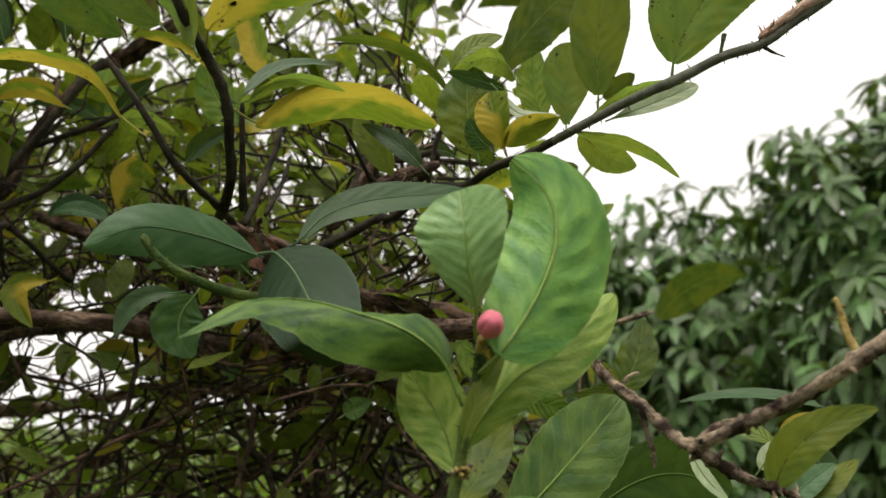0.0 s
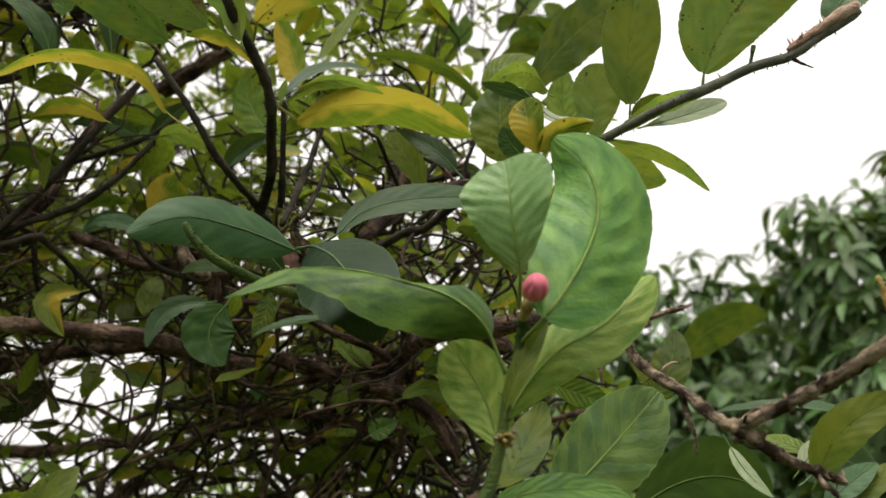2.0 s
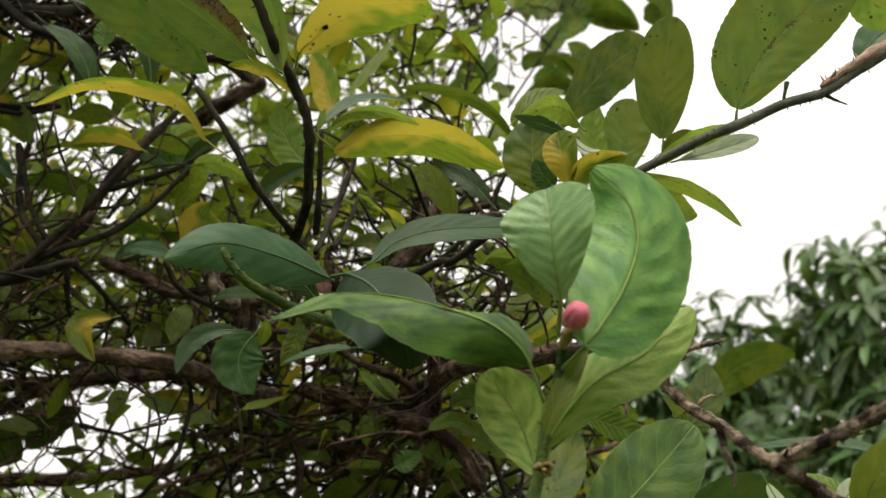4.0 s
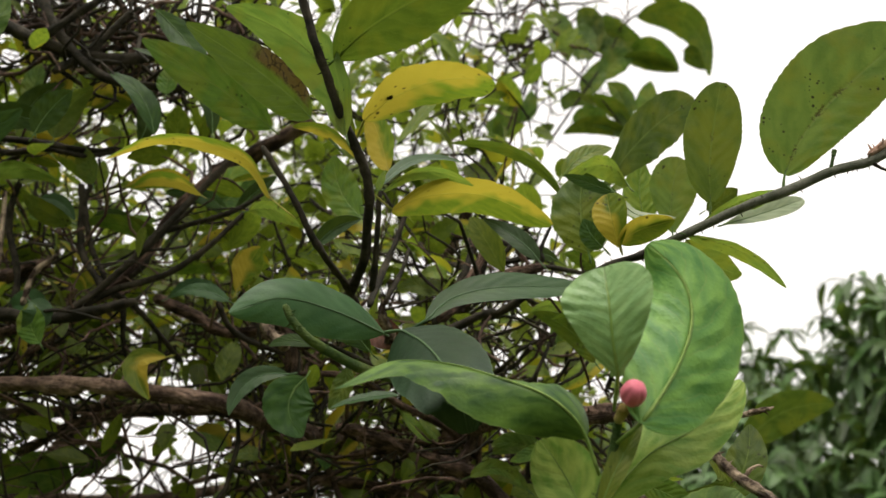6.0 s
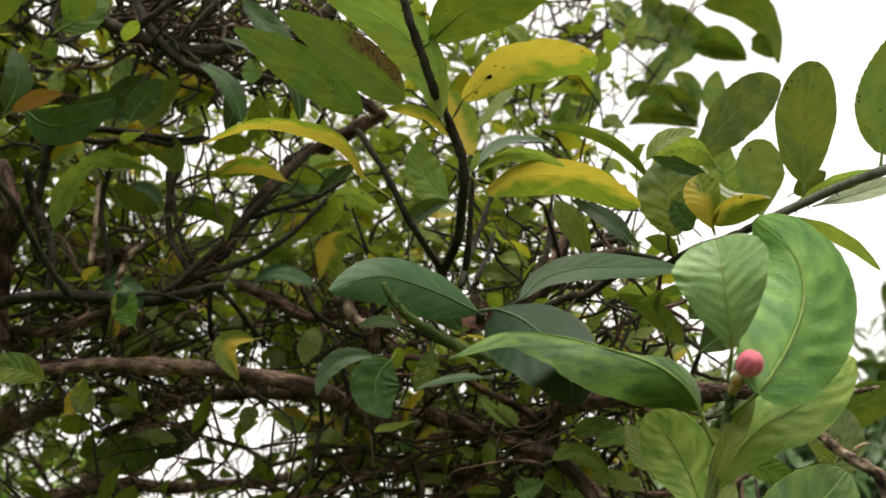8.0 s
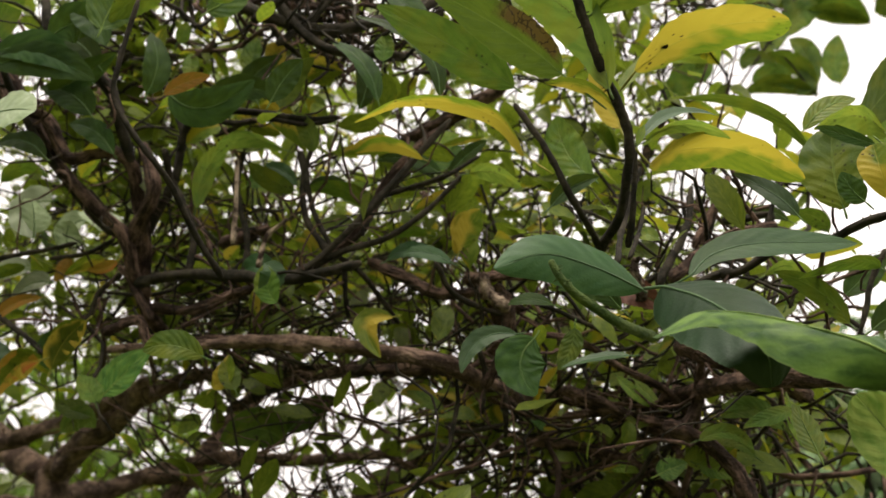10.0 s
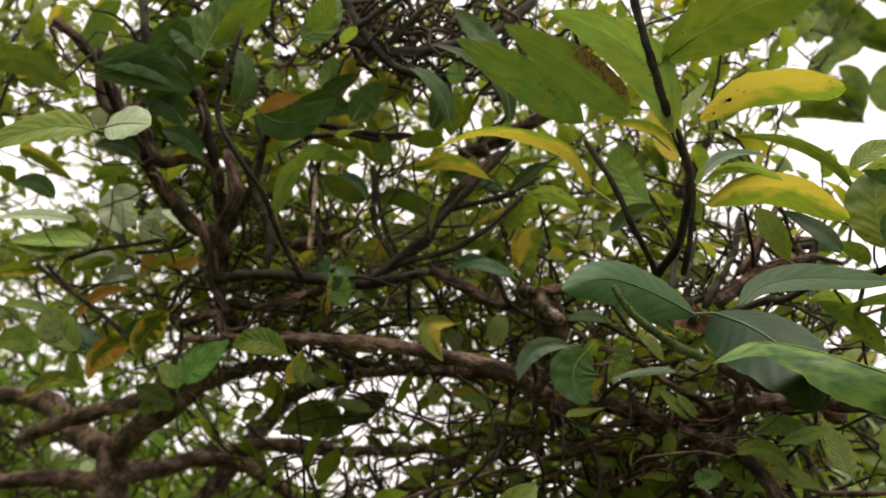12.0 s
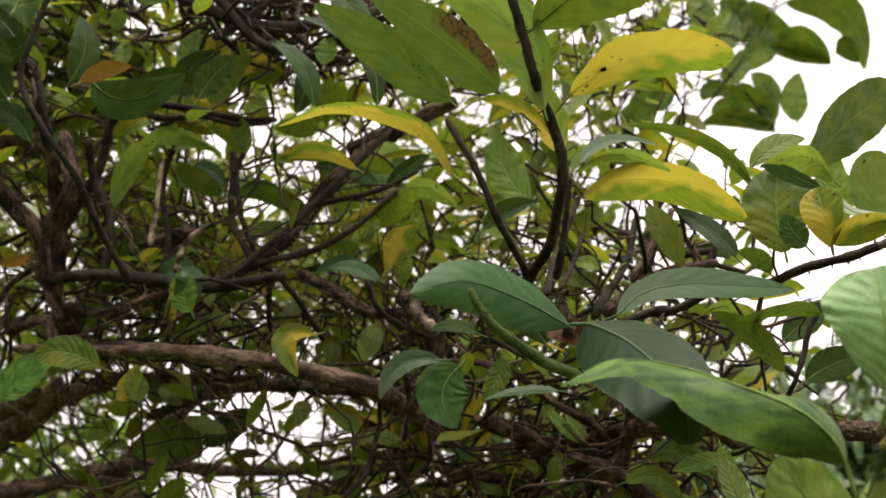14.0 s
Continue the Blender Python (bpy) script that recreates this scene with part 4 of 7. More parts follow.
leaf(green, (0.2441, 0.9500, 1.4204), (0.2906, 0.9500, 1.4600), (0.3463, 0.9500, 1.4716), 0.0486, (0.1682, -0.9265, -0.3365), 10, 0)
leaf(pale_lit, (0.1178, 0.4100, 1.2885), (0.1227, 0.4050, 1.2768), (0.1318, 0.4000, 1.2661), 0.0072, (-0.1037, -0.9309, 0.3503), 12, 0)
leaf(pale_lit, (0.1539, 0.4200, 1.2798), (0.1611, 0.4200, 1.2878), (0.1720, 0.4200, 1.2945), 0.0116, (-0.3565, -0.8232, 0.4419), 12, 0)
leaf(dusty, (0.1634, 0.4200, 1.2628), (0.1759, 0.4200, 1.2733), (0.1904, 0.4200, 1.2825), 0.0138, (-0.3495, -0.8051, 0.4792), 12, 0)
# the dusty shoot behind it
draped_leaf(dusty, 0.0330, ((-0.0974, 0.4300, 1.3879), (-0.1219, 0.4180, 1.3951), (-0.1492, 0.4050, 1.3974), (-0.1745, 0.3980, 1.3858)), ((0.47, -0.88, 0.13), (0.45, -0.87, 0.18), (0.31, -0.92, 0.22), (0.22, -0.97, 0.11)), at=(-0.0950, 0.4350, 1.3879), peak=0.5, blunt=0.66, fold=-6, cup=-0.2)
draped_leaf(sheen, 0.0470, ((-0.0873, 0.4240, 1.3886), (-0.0709, 0.3860, 1.3727), (-0.0569, 0.3520, 1.3529), (-0.0486, 0.3380, 1.3364), (-0.0448, 0.3480, 1.3244)), ((-0.56, -0.51, 0.65), (-0.43, -0.54, 0.73), (-0.22, -0.65, 0.73), (0.04, -0.99, 0.16), (0.17, -0.78, -0.60)), at=(-0.0987, 0.4320, 1.3888), peak=0.46, blunt=0.42, fold=-8, cup=-0.20)
draped_leaf(dusty, 0.0230, ((-0.0740, 0.4200, 1.3934), (-0.0604, 0.4300, 1.4105), (-0.0330, 0.4400, 1.4215), (0.0196, 0.4600, 1.4307)), ((-0.05, -0.85, 0.53), (0.05, -0.84, 0.53), (0.19, -0.84, 0.51), (0.23, -0.84, 0.49)), at=(-0.0897, 0.4300, 1.3866), peak=0.5, blunt=0.7, fold=10, cup=-0.1)
leaf(dark, (-0.1086, 0.4600, 1.3841), (-0.1268, 0.4600, 1.3977), (-0.1456, 0.4600, 1.3937), 0.0167, (0.0297, -0.9930, 0.1141), 12, 0)
leaf(dark, (-0.1517, 0.5000, 1.3951), (-0.1663, 0.5000, 1.3983), (-0.1800, 0.5000, 1.3935), 0.0101, (-0.0231, -0.9149, 0.4031), 10, 0)
leaf(dusty, (-0.1562, 0.4900, 1.4586), (-0.1437, 0.4850, 1.4704), (-0.1263, 0.4800, 1.4760), 0.0145, (-0.1764, -0.9536, -0.2439), 30, 0)
leaf(dusty, (-0.2383, 0.5800, 1.4452), (-0.2600, 0.5800, 1.4529), (-0.2775, 0.5800, 1.4498), 0.0126, (0.0287, -0.9694, 0.2438), 10, 0)
leaf(dusty, (-0.0126, 0.4550, 1.4443), (-0.0257, 0.4550, 1.4576), (-0.0469, 0.4600, 1.4718), 0.0132, (-0.0292, -0.9892, 0.1434), 14, 0)
# the yellowing shoot
draped_leaf(half, 0.0350, ((-0.1063, 0.3500, 1.4757), (-0.0890, 0.3420, 1.4860), (-0.0663, 0.3280, 1.4868), (-0.0423, 0.3110, 1.4771)), ((0.46, -0.14, -0.88), (0.25, -0.04, -0.97), (-0.16, 0.04, -0.99), (-0.39, -0.03, -0.92)), at=(-0.1139, 0.3750, 1.4790), peak=0.5, blunt=0.5, fold=8)
draped_leaf(half, 0.0310, ((-0.0966, 0.4100, 1.4531), (-0.0779, 0.4300, 1.4722), (-0.0449, 0.4570, 1.4855), (-0.0041, 0.4800, 1.4778)), ((0.80, -0.20, -0.57), (0.65, -0.21, -0.73), (0.25, -0.27, -0.93), (0.01, -0.34, -0.94)), at=(-0.1048, 0.3950, 1.4556), peak=0.5, blunt=0.5, fold=14)
leaf(olive, (-0.1015, 0.4059, 1.4624), (-0.0803, 0.4154, 1.4803), (-0.0530, 0.4248, 1.4772), 0.0127, (0.3436, -0.1570, -0.9259), 15, 0, at=(-0.1084, 0.3965, 1.4596))
leaf(dusty, (-0.1018, 0.4012, 1.4641), (-0.0855, 0.4154, 1.4873), (-0.0597, 0.4295, 1.4941), 0.0101, (0.0972, -0.7871, 0.6091), 20, 0, at=(-0.1089, 0.3965, 1.4596))
leaf(olive, (-0.1199, 0.3729, 1.4789), (-0.1437, 0.3776, 1.5300), (-0.2028, 0.3870, 1.5681), 0.0319, (-0.5549, -0.7294, -0.4000), 14, 0)
leaf(mined, (-0.1479, 0.4037, 1.5058), (-0.1817, 0.4083, 1.5366), (-0.2395, 0.4176, 1.5776), 0.0301, (-0.4265, -0.8181, -0.3858), 12, 0, at=(-0.1206, 0.3805, 1.4712))
leaf(green, (-0.1789, 0.4315, 1.5130), (-0.2182, 0.4362, 1.5430), (-0.2803, 0.4454, 1.5832), 0.0299, (-0.3521, -0.8737, -0.3358), 12, 0)
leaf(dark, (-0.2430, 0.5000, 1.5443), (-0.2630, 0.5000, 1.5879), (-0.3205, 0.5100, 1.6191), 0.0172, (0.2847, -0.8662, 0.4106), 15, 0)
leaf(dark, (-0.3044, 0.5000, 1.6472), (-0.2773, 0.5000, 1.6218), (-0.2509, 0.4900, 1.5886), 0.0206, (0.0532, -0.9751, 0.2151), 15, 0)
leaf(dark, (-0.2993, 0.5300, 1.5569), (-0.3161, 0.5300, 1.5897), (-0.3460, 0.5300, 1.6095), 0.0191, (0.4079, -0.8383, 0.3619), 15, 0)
leaf(half, (-0.1153, 0.3870, 1.4728), (-0.1316, 0.3870, 1.4879), (-0.1556, 0.3965, 1.4958), 0.0105, (-0.5240, -0.3476, -0.7776), 18, 0)
leaf(half, (-0.1150, 0.5000, 1.5213), (-0.1250, 0.5100, 1.5508), (-0.1380, 0.5150, 1.5812), 0.0239, (-0.5247, -0.8512, 0.0117), 15, 0)
leaf(pale, (-0.1035, 0.3965, 1.4587), (-0.1023, 0.3965, 1.4639), (-0.1009, 0.3965, 1.4709), 0.0046, (-0.1022, -0.9945, 0.0225), 15, 0)
leaf(green, (-0.1294, 0.3682, 1.5223), (-0.0917, 0.3446, 1.5404), (-0.0455, 0.3304, 1.5492), 0.0398, (0.0180, -0.5533, -0.8328), 10, 0)
draped_leaf(half, 0.0175, ((-0.1658, 0.4080, 1.4563), (-0.1842, 0.4120, 1.4814), (-0.2170, 0.4180, 1.4950), (-0.2473, 0.4220, 1.4967), (-0.2751, 0.4250, 1.4844)), ((-0.73, -0.51, -0.46), (-0.61, -0.33, -0.72), (-0.25, -0.10, -0.96), (0.19, 0.11, -0.98), (0.41, 0.22, -0.88)), at=(-0.1478, 0.4000, 1.4419), peak=0.45, blunt=0.6, fold=12)
leaf(half, (-0.2630, 0.5500, 1.5182), (-0.2962, 0.5600, 1.5354), (-0.3217, 0.5600, 1.5264), 0.0148, (-0.2070, -0.5639, -0.7995), 15, 0)
leaf(half, (-0.2405, 0.6000, 1.4594), (-0.2349, 0.6000, 1.4771), (-0.2295, 0.6000, 1.4971), 0.0217, (0.5938, -0.7858, -0.1730), 15, 0)
leaf(green, (-0.1323, 0.5200, 1.4930), (-0.1529, 0.5300, 1.5185), (-0.1606, 0.5300, 1.5458), 0.0290, (-0.2799, -0.9595, 0.0315), 10, 0)
# the thorny branch against the sky
draped_leaf(olive, 0.0345, ((0.0900, 0.4560, 1.4879), (0.0894, 0.4530, 1.5085), (0.0918, 0.4500, 1.5343), (0.0967, 0.4450, 1.5654)), ((-0.18, -0.97, -0.15), (-0.16, -0.98, -0.12), (-0.13, -0.98, -0.12), (-0.12, -0.98, -0.14)), at=(0.0895, 0.4580, 1.4798), peak=0.56, blunt=0.42, fold=6)
draped_leaf(olive, 0.0580, ((0.1313, 0.4460, 1.5032), (0.1450, 0.4450, 1.5316), (0.1680, 0.4450, 1.5606), (0.2163, 0.4460, 1.6087)), ((-0.10, -0.99, 0.02), (-0.03, -1.00, -0.00), (0.08, -0.99, -0.06), (0.11, -0.99, -0.09)), at=(0.1302, 0.4470, 1.4933), peak=0.50, blunt=0.52, fold=8, skew=-0.22)
leaf(green, (0.0334, 0.5150, 1.5225), (0.0650, 0.5250, 1.5714), (0.1036, 0.5400, 1.6098), 0.0391, (0.5598, -0.7984, -0.2217), 10, 0, peak=.6, blunt=.55)
leaf(olive, (0.0815, 0.5250, 1.4955), (0.0827, 0.5300, 1.5277), (0.0912, 0.5350, 1.5580), 0.0346, (0.1897, -0.9737, 0.1262), 10, 0, peak=.6, blunt=.5)
leaf(olive, (0.0852, 0.4699, 1.4760), (0.1116, 0.4579, 1.4916), (0.1350, 0.4394, 1.4890), 0.0171, (0.0555, -0.3102, -0.9491), 22, 0)
draped_leaf(pale_lit, 0.0150, ((0.0971, 0.4560, 1.4734), (0.1263, 0.4800, 1.4920), (0.1629, 0.5030, 1.5143)), ((0.42, -0.82, 0.39), (0.36, -0.85, 0.39), (0.32, -0.87, 0.38)), peak=0.66, blunt=0.5, fold=16)
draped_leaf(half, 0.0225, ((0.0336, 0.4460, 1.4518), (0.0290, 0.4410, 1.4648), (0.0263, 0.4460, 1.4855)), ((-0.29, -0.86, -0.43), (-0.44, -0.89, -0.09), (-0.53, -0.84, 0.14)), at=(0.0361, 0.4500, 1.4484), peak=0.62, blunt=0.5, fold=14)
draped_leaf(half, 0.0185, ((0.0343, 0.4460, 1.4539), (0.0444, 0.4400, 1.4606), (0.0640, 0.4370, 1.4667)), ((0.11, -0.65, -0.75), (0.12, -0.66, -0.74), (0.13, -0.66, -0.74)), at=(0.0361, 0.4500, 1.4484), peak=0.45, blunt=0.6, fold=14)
draped_leaf(pale_lit, 0.0075, ((0.0310, 0.4460, 1.4865), (0.0426, 0.4400, 1.4705), (0.0645, 0.4360, 1.4677)), ((0.20, -0.86, 0.47), (-0.00, -0.88, 0.47), (-0.11, -0.89, 0.45)), peak=0.5, blunt=0.6, fold=10)
leaf(olive, (0.0440, 0.4800, 1.5078), (0.0306, 0.4900, 1.5270), (0.0049, 0.4900, 1.5175), 0.0241, (-0.3047, -0.3332, -0.8923), 20, 0)
leaf(green, (0.0209, 0.4900, 1.4639), (0.0157, 0.4900, 1.4902), (0.0171, 0.4950, 1.5228), 0.0403, (-0.3841, -0.9217, 0.0536), 10, 0, peak=.55, blunt=.55)
leaf(pale, (0.0051, 0.5200, 1.5318), (0.0188, 0.5200, 1.5483), (0.0405, 0.5300, 1.5615), 0.0163, (0.0740, -0.9685, 0.2380), 10, 0)
draped_leaf(olive, 0.0140, ((0.0758, 0.4600, 1.4674), (0.1076, 0.4850, 1.4714), (0.1312, 0.5000, 1.4667), (0.1509, 0.5130, 1.4553)), ((0.23, -0.14, -0.96), (0.07, -0.11, -0.99), (-0.27, -0.13, -0.95), (-0.43, -0.14, -0.89)), peak=0.5, blunt=0.6, fold=18)
leaf(olive, (0.0895, 0.5200, 1.4885), (0.1097, 0.5300, 1.4756), (0.1279, 0.5300, 1.4692), 0.0259, (-0.2267, -0.6056, -0.7628), 12, 0)
leaf(green, (0.1114, 0.5500, 1.5248), (0.1239, 0.5500, 1.5340), (0.1344, 0.5500, 1.5424), 0.0164, (0.3276, -0.8415, -0.4296), 10, 0)
leaf(green, (0.0049, 0.5000, 1.5061), (-0.0265, 0.5000, 1.5382), (-0.0752, 0.5000, 1.5442), 0.0119, (-0.3947, -0.3947, -0.8297), 20, 0)
leaf(olive, (0.2131, 0.4500, 1.6045), (0.2234, 0.4500, 1.5796), (0.2457, 0.4500, 1.5717), 0.0296, (-0.6259, -0.4702, -0.6223), 10, 0)
leaf(dusty, (0.2184, 0.4700, 1.5518), (0.2352, 0.4700, 1.5726), (0.2615, 0.4700, 1.5856), 0.0248, (-0.2129, -0.9387, 0.2711), 10, 0)
leaf(pale, (0.0699, 0.5500, 1.5084), (0.0638, 0.5500, 1.5327), (0.0659, 0.5500, 1.5625), 0.0261, (0.0583, -0.9983, 0.0042), 10, 0)
leaf(dark, (0.0372, 0.4780, 1.5007), (0.0188, 0.4760, 1.5064), (0.0024, 0.4740, 1.5106), 0.0091, (0.0679, -0.9850, -0.1587), 10, 0)
leaf(dark, (0.0273, 0.4700, 1.4606), (0.0206, 0.4700, 1.4678), (0.0152, 0.4700, 1.4790), 0.0153, (-0.1214, -0.9894, -0.0795), 10, 0)
leaf(half, (-0.1208, 0.3965, 1.4900), (-0.1256, 0.3965, 1.5012), (-0.1320, 0.3965, 1.5148), 0.0083, (-0.2612, -0.9581, -0.1173), 15, 0)
# small leaves against the sky
leaf(green, (0.0810, 1.1700, 2.1382), (0.1178, 1.1700, 2.1108), (0.1816, 1.1700, 2.0951), 0.0673, (-0.1389, -0.9357, -0.3244), 12, 0)
leaf(green, (0.0714, 1.1700, 2.0612), (0.0900, 1.1700, 2.1050), (0.0950, 1.1700, 2.1496), 0.0577, (-0.1683, -0.9847, 0.0449), 12, 0)
leaf(green, (0.1585, 1.1700, 2.0839), (0.1949, 1.1700, 2.0822), (0.2362, 1.1700, 2.0505), 0.0476, (-0.3062, -0.6322, -0.7117), 12, 0)
leaf(green, (0.1165, 1.1700, 2.0244), (0.1353, 1.1700, 2.0620), (0.1719, 1.1700, 2.0733), 0.0475, (0.0896, -0.9908, -0.1016), 12, 0)
leaf(green, (0.2449, 1.1700, 2.0850), (0.2581, 1.1700, 2.0765), (0.2757, 1.1700, 2.0511), 0.0322, (-0.5512, -0.6685, -0.4994), 12, 0)
leaf(green, (0.0533, 1.1700, 1.9661), (0.0667, 1.1700, 1.9870), (0.0998, 1.1700, 1.9772), 0.0280, (0.0612, -0.9645, -0.2569), 12, 0)
leaf(green, (0.1210, 1.1700, 2.0192), (0.1474, 1.1700, 1.9935), (0.1553, 1.1700, 1.9525), 0.0336, (-0.1214, -0.9906, -0.0625), 12, 0)
leaf(green, (0.0667, 1.1700, 1.9459), (0.0978, 1.1700, 1.9566), (0.1258, 1.1700, 1.9317), 0.0370, (-0.0646, -0.9607, -0.2701), 12, 0)
leaf(green, (0.0802, 1.1700, 1.9976), (0.0985, 1.1700, 2.0242), (0.1080, 1.1700, 2.0617), 0.0377, (-0.0960, -0.9945, 0.0415), 12, 0)
leaf(green, (0.2408, 1.1700, 2.1818), (0.2177, 1.1700, 2.1979), (0.1849, 1.1700, 2.2137), 0.0434, (-0.3993, -0.5910, -0.7009), 12, 0)
leaf(green, (0.1209, 1.1700, 2.0630), (0.1295, 1.1700, 2.1020), (0.1150, 1.1700, 2.1406), 0.0426, (0.0632, -0.9980, 0.0047), 12, 0)
leaf(green, (0.1318, 1.1700, 1.9218), (0.1491, 1.1700, 1.9587), (0.1379, 1.1700, 2.0049), 0.0335, (-0.3711, -0.9282, 0.0275), 12, 0)
leaf(green, (0.0125, 1.1700, 1.9140), (0.0208, 1.1700, 1.9278), (0.0382, 1.1700, 1.9392), 0.0205, (0.4030, -0.8175, -0.4115), 12, 0)
leaf(green, (0.0252, 1.1700, 2.1585), (0.0456, 1.1700, 2.1140), (0.0567, 1.1700, 2.0591), 0.0429, (-0.0222, -0.9997, -0.0070), 12, 0)
leaf(green, (-0.0451, 1.1700, 1.9051), (-0.0572, 1.1700, 1.9268), (-0.0569, 1.1700, 1.9506), 0.0262, (-0.3715, -0.9234, -0.0966), 12, 0)
leaf(green, (0.1709, 1.1700, 2.1494), (0.2540, 1.1700, 2.1427), (0.2850, 1.1700, 2.0405), 0.0579, (-0.5701, -0.5638, -0.5977), 15, 0)
leaf(green, (0.0724, 1.1700, 2.1611), (0.0968, 1.1700, 2.1169), (0.0889, 1.1700, 2.0589), 0.0500, (-0.5409, -0.8365, -0.0874), 15, 0)
leaf(green, (0.1482, 1.1700, 2.0700), (0.1937, 1.1700, 2.0651), (0.2368, 1.1700, 2.0461), 0.0362, (-0.2371, -0.4142, -0.8788), 15, 0)
leaf(green, (0.1906, 1.1700, 1.9429), (0.1845, 1.1700, 1.9816), (0.1909, 1.1700, 2.0262), 0.0403, (-0.0154, -0.9999, 0.0001), 10, 0)
leaf(green, (0.1581, 1.1700, 1.9235), (0.1005, 1.1700, 1.9432), (0.0522, 1.1700, 1.9237), 0.0352, (-0.0012, -0.4970, -0.8677), 15, 0)
leaf(green, (0.1581, 1.1700, 1.9286), (0.1356, 1.1700, 1.9733), (0.0859, 1.1700, 1.9943), 0.0401, (-0.6279, -0.3599, -0.6901), 15, 0)
leaf(green, (-0.0594, 1.1700, 1.9195), (-0.0347, 1.1700, 1.9573), (-0.0235, 1.1700, 2.0024), 0.0484, (0.4977, -0.8401, -0.2159), 15, 0)
leaf(green, (-0.0158, 1.1700, 1.9429), (-0.0036, 1.1700, 1.9697), (-0.0006, 1.1700, 2.0016), 0.0315, (0.5785, -0.8018, -0.1497), 15, 0)
leaf(pale, (-0.1276, 0.6200, 1.6073), (-0.1104, 0.6200, 1.6318), (-0.0932, 0.6200, 1.6615), 0.0152, (-0.3949, -0.8839, 0.2505), 15, 0)
leaf(pale, (-0.0819, 0.6600, 1.4995), (-0.0916, 0.6600, 1.5043), (-0.1034, 0.6600, 1.5009), 0.0143, (0.0116, -0.9845, 0.1750), 15, 0)
leaf(pale, (-0.0905, 0.6600, 1.4842), (-0.1076, 0.6600, 1.4912), (-0.1215, 0.6600, 1.4858), 0.0164, (0.0100, -0.9813, 0.1921), 15, 0)
leaf(green, (0.0287, 0.5200, 1.4001), (0.0135, 0.5300, 1.4232), (-0.0111, 0.5400, 1.4375), 0.0171, (-0.6745, -0.6345, -0.3773), 12, 0)
leaf(green, (0.0473, 0.5200, 1.4365), (0.0328, 0.5200, 1.4400), (-0.0001, 0.5200, 1.4274), 0.0149, (0.1742, -0.3824, -0.9074), 12, 0)
# middle of the crown
leaf(half, (-0.2800, 0.5850, 1.4007), (-0.2981, 0.5800, 1.3927), (-0.2823, 0.5750, 1.3671), 0.0207, (-0.0268, -0.9576, 0.2868), 25, 0)
leaf(dusty, (-0.1806, 0.5600, 1.3884), (-0.2062, 0.5600, 1.3822), (-0.2162, 0.5550, 1.3568), 0.0170, (-0.1039, -0.9576, 0.2689), 20, 0)
leaf(dark, (-0.1676, 0.5600, 1.3862), (-0.1757, 0.5550, 1.3657), (-0.1624, 0.5500, 1.3446), 0.0370, (0.2017, -0.9462, 0.2528), 12, 0)
leaf(green, (-0.1412, 0.5700, 1.3980), (-0.1425, 0.5700, 1.3836), (-0.1503, 0.5700, 1.3668), 0.0173, (-0.2482, -0.9660, 0.0727), 12, 0)
leaf(dusty, (-0.1012, 0.5600, 1.3786), (-0.1232, 0.5600, 1.3755), (-0.1477, 0.5600, 1.3668), 0.0117, (-0.1833, -0.6647, 0.7243), 15, 0)
leaf(green, (-0.4281, 0.7800, 1.3138), (-0.4637, 0.7800, 1.3248), (-0.4959, 0.7800, 1.3042), 0.0430, (-0.0048, -0.9994, 0.0339), 15, 0)
leaf(dark, (-0.4365, 0.8000, 1.3262), (-0.4142, 0.8000, 1.3480), (-0.3902, 0.8000, 1.3651), 0.0311, (-0.0326, -0.9987, 0.0389), 15, 0)
leaf(half, (-0.2320, 0.6000, 1.4674), (-0.2363, 0.6000, 1.4798), (-0.2314, 0.6000, 1.4960), 0.0230, (0.4192, -0.9078, -0.0091), 15, 0)
leaf(dusty, (-0.3861, 0.5700, 1.4333), (-0.3780, 0.5700, 1.4251), (-0.3860, 0.5700, 1.4111), 0.0233, (0.6620, -0.7495, 0.0029), 15, 0)
leaf(half, (-0.4041, 0.6000, 1.4215), (-0.4017, 0.6000, 1.4071), (-0.3968, 0.6000, 1.3954), 0.0105, (-0.0292, -0.9995, -0.0081), 15, 0)
leaf(orange, (-0.4272, 0.4500, 1.5166), (-0.4133, 0.4500, 1.5263), (-0.3951, 0.4500, 1.5314), 0.0128, (0.1164, -0.9605, -0.2527), 15, 0)
leaf(half, (-0.4054, 0.6400, 1.6368), (-0.3951, 0.6400, 1.6452), (-0.3781, 0.6400, 1.6580), 0.0193, (0.4982, -0.5831, -0.6417), 15, 0)
leaf(half, (-0.4493, 0.6200, 1.6637), (-0.4361, 0.6200, 1.6533), (-0.4369, 0.6200, 1.6358), 0.0228, (-0.1663, -0.9833, -0.0741), 15, 0)
leaf(half, (-0.5120, 0.5500, 1.6156), (-0.5122, 0.5500, 1.6266), (-0.5094, 0.5500, 1.6378), 0.0112, (0.8105, -0.5779, -0.0958), 15, 0)
leaf(half, (-0.3571, 0.6200, 1.5539), (-0.3335, 0.6200, 1.5600), (-0.3085, 0.6200, 1.5575), 0.0146, (0.0613, -0.5616, -0.8251), 15, 0)
leaf(half, (-0.2716, 0.7500, 1.3440), (-0.2589, 0.7500, 1.3526), (-0.2404, 0.7500, 1.3527), 0.0141, (-0.0469, -0.9846, 0.1685), 15, 0)
leaf(half, (-0.3102, 0.7500, 1.3675), (-0.2871, 0.7500, 1.3681), (-0.2723, 0.7500, 1.3551), 0.0179, (0.0809, -0.9656, 0.2470), 15, 0)
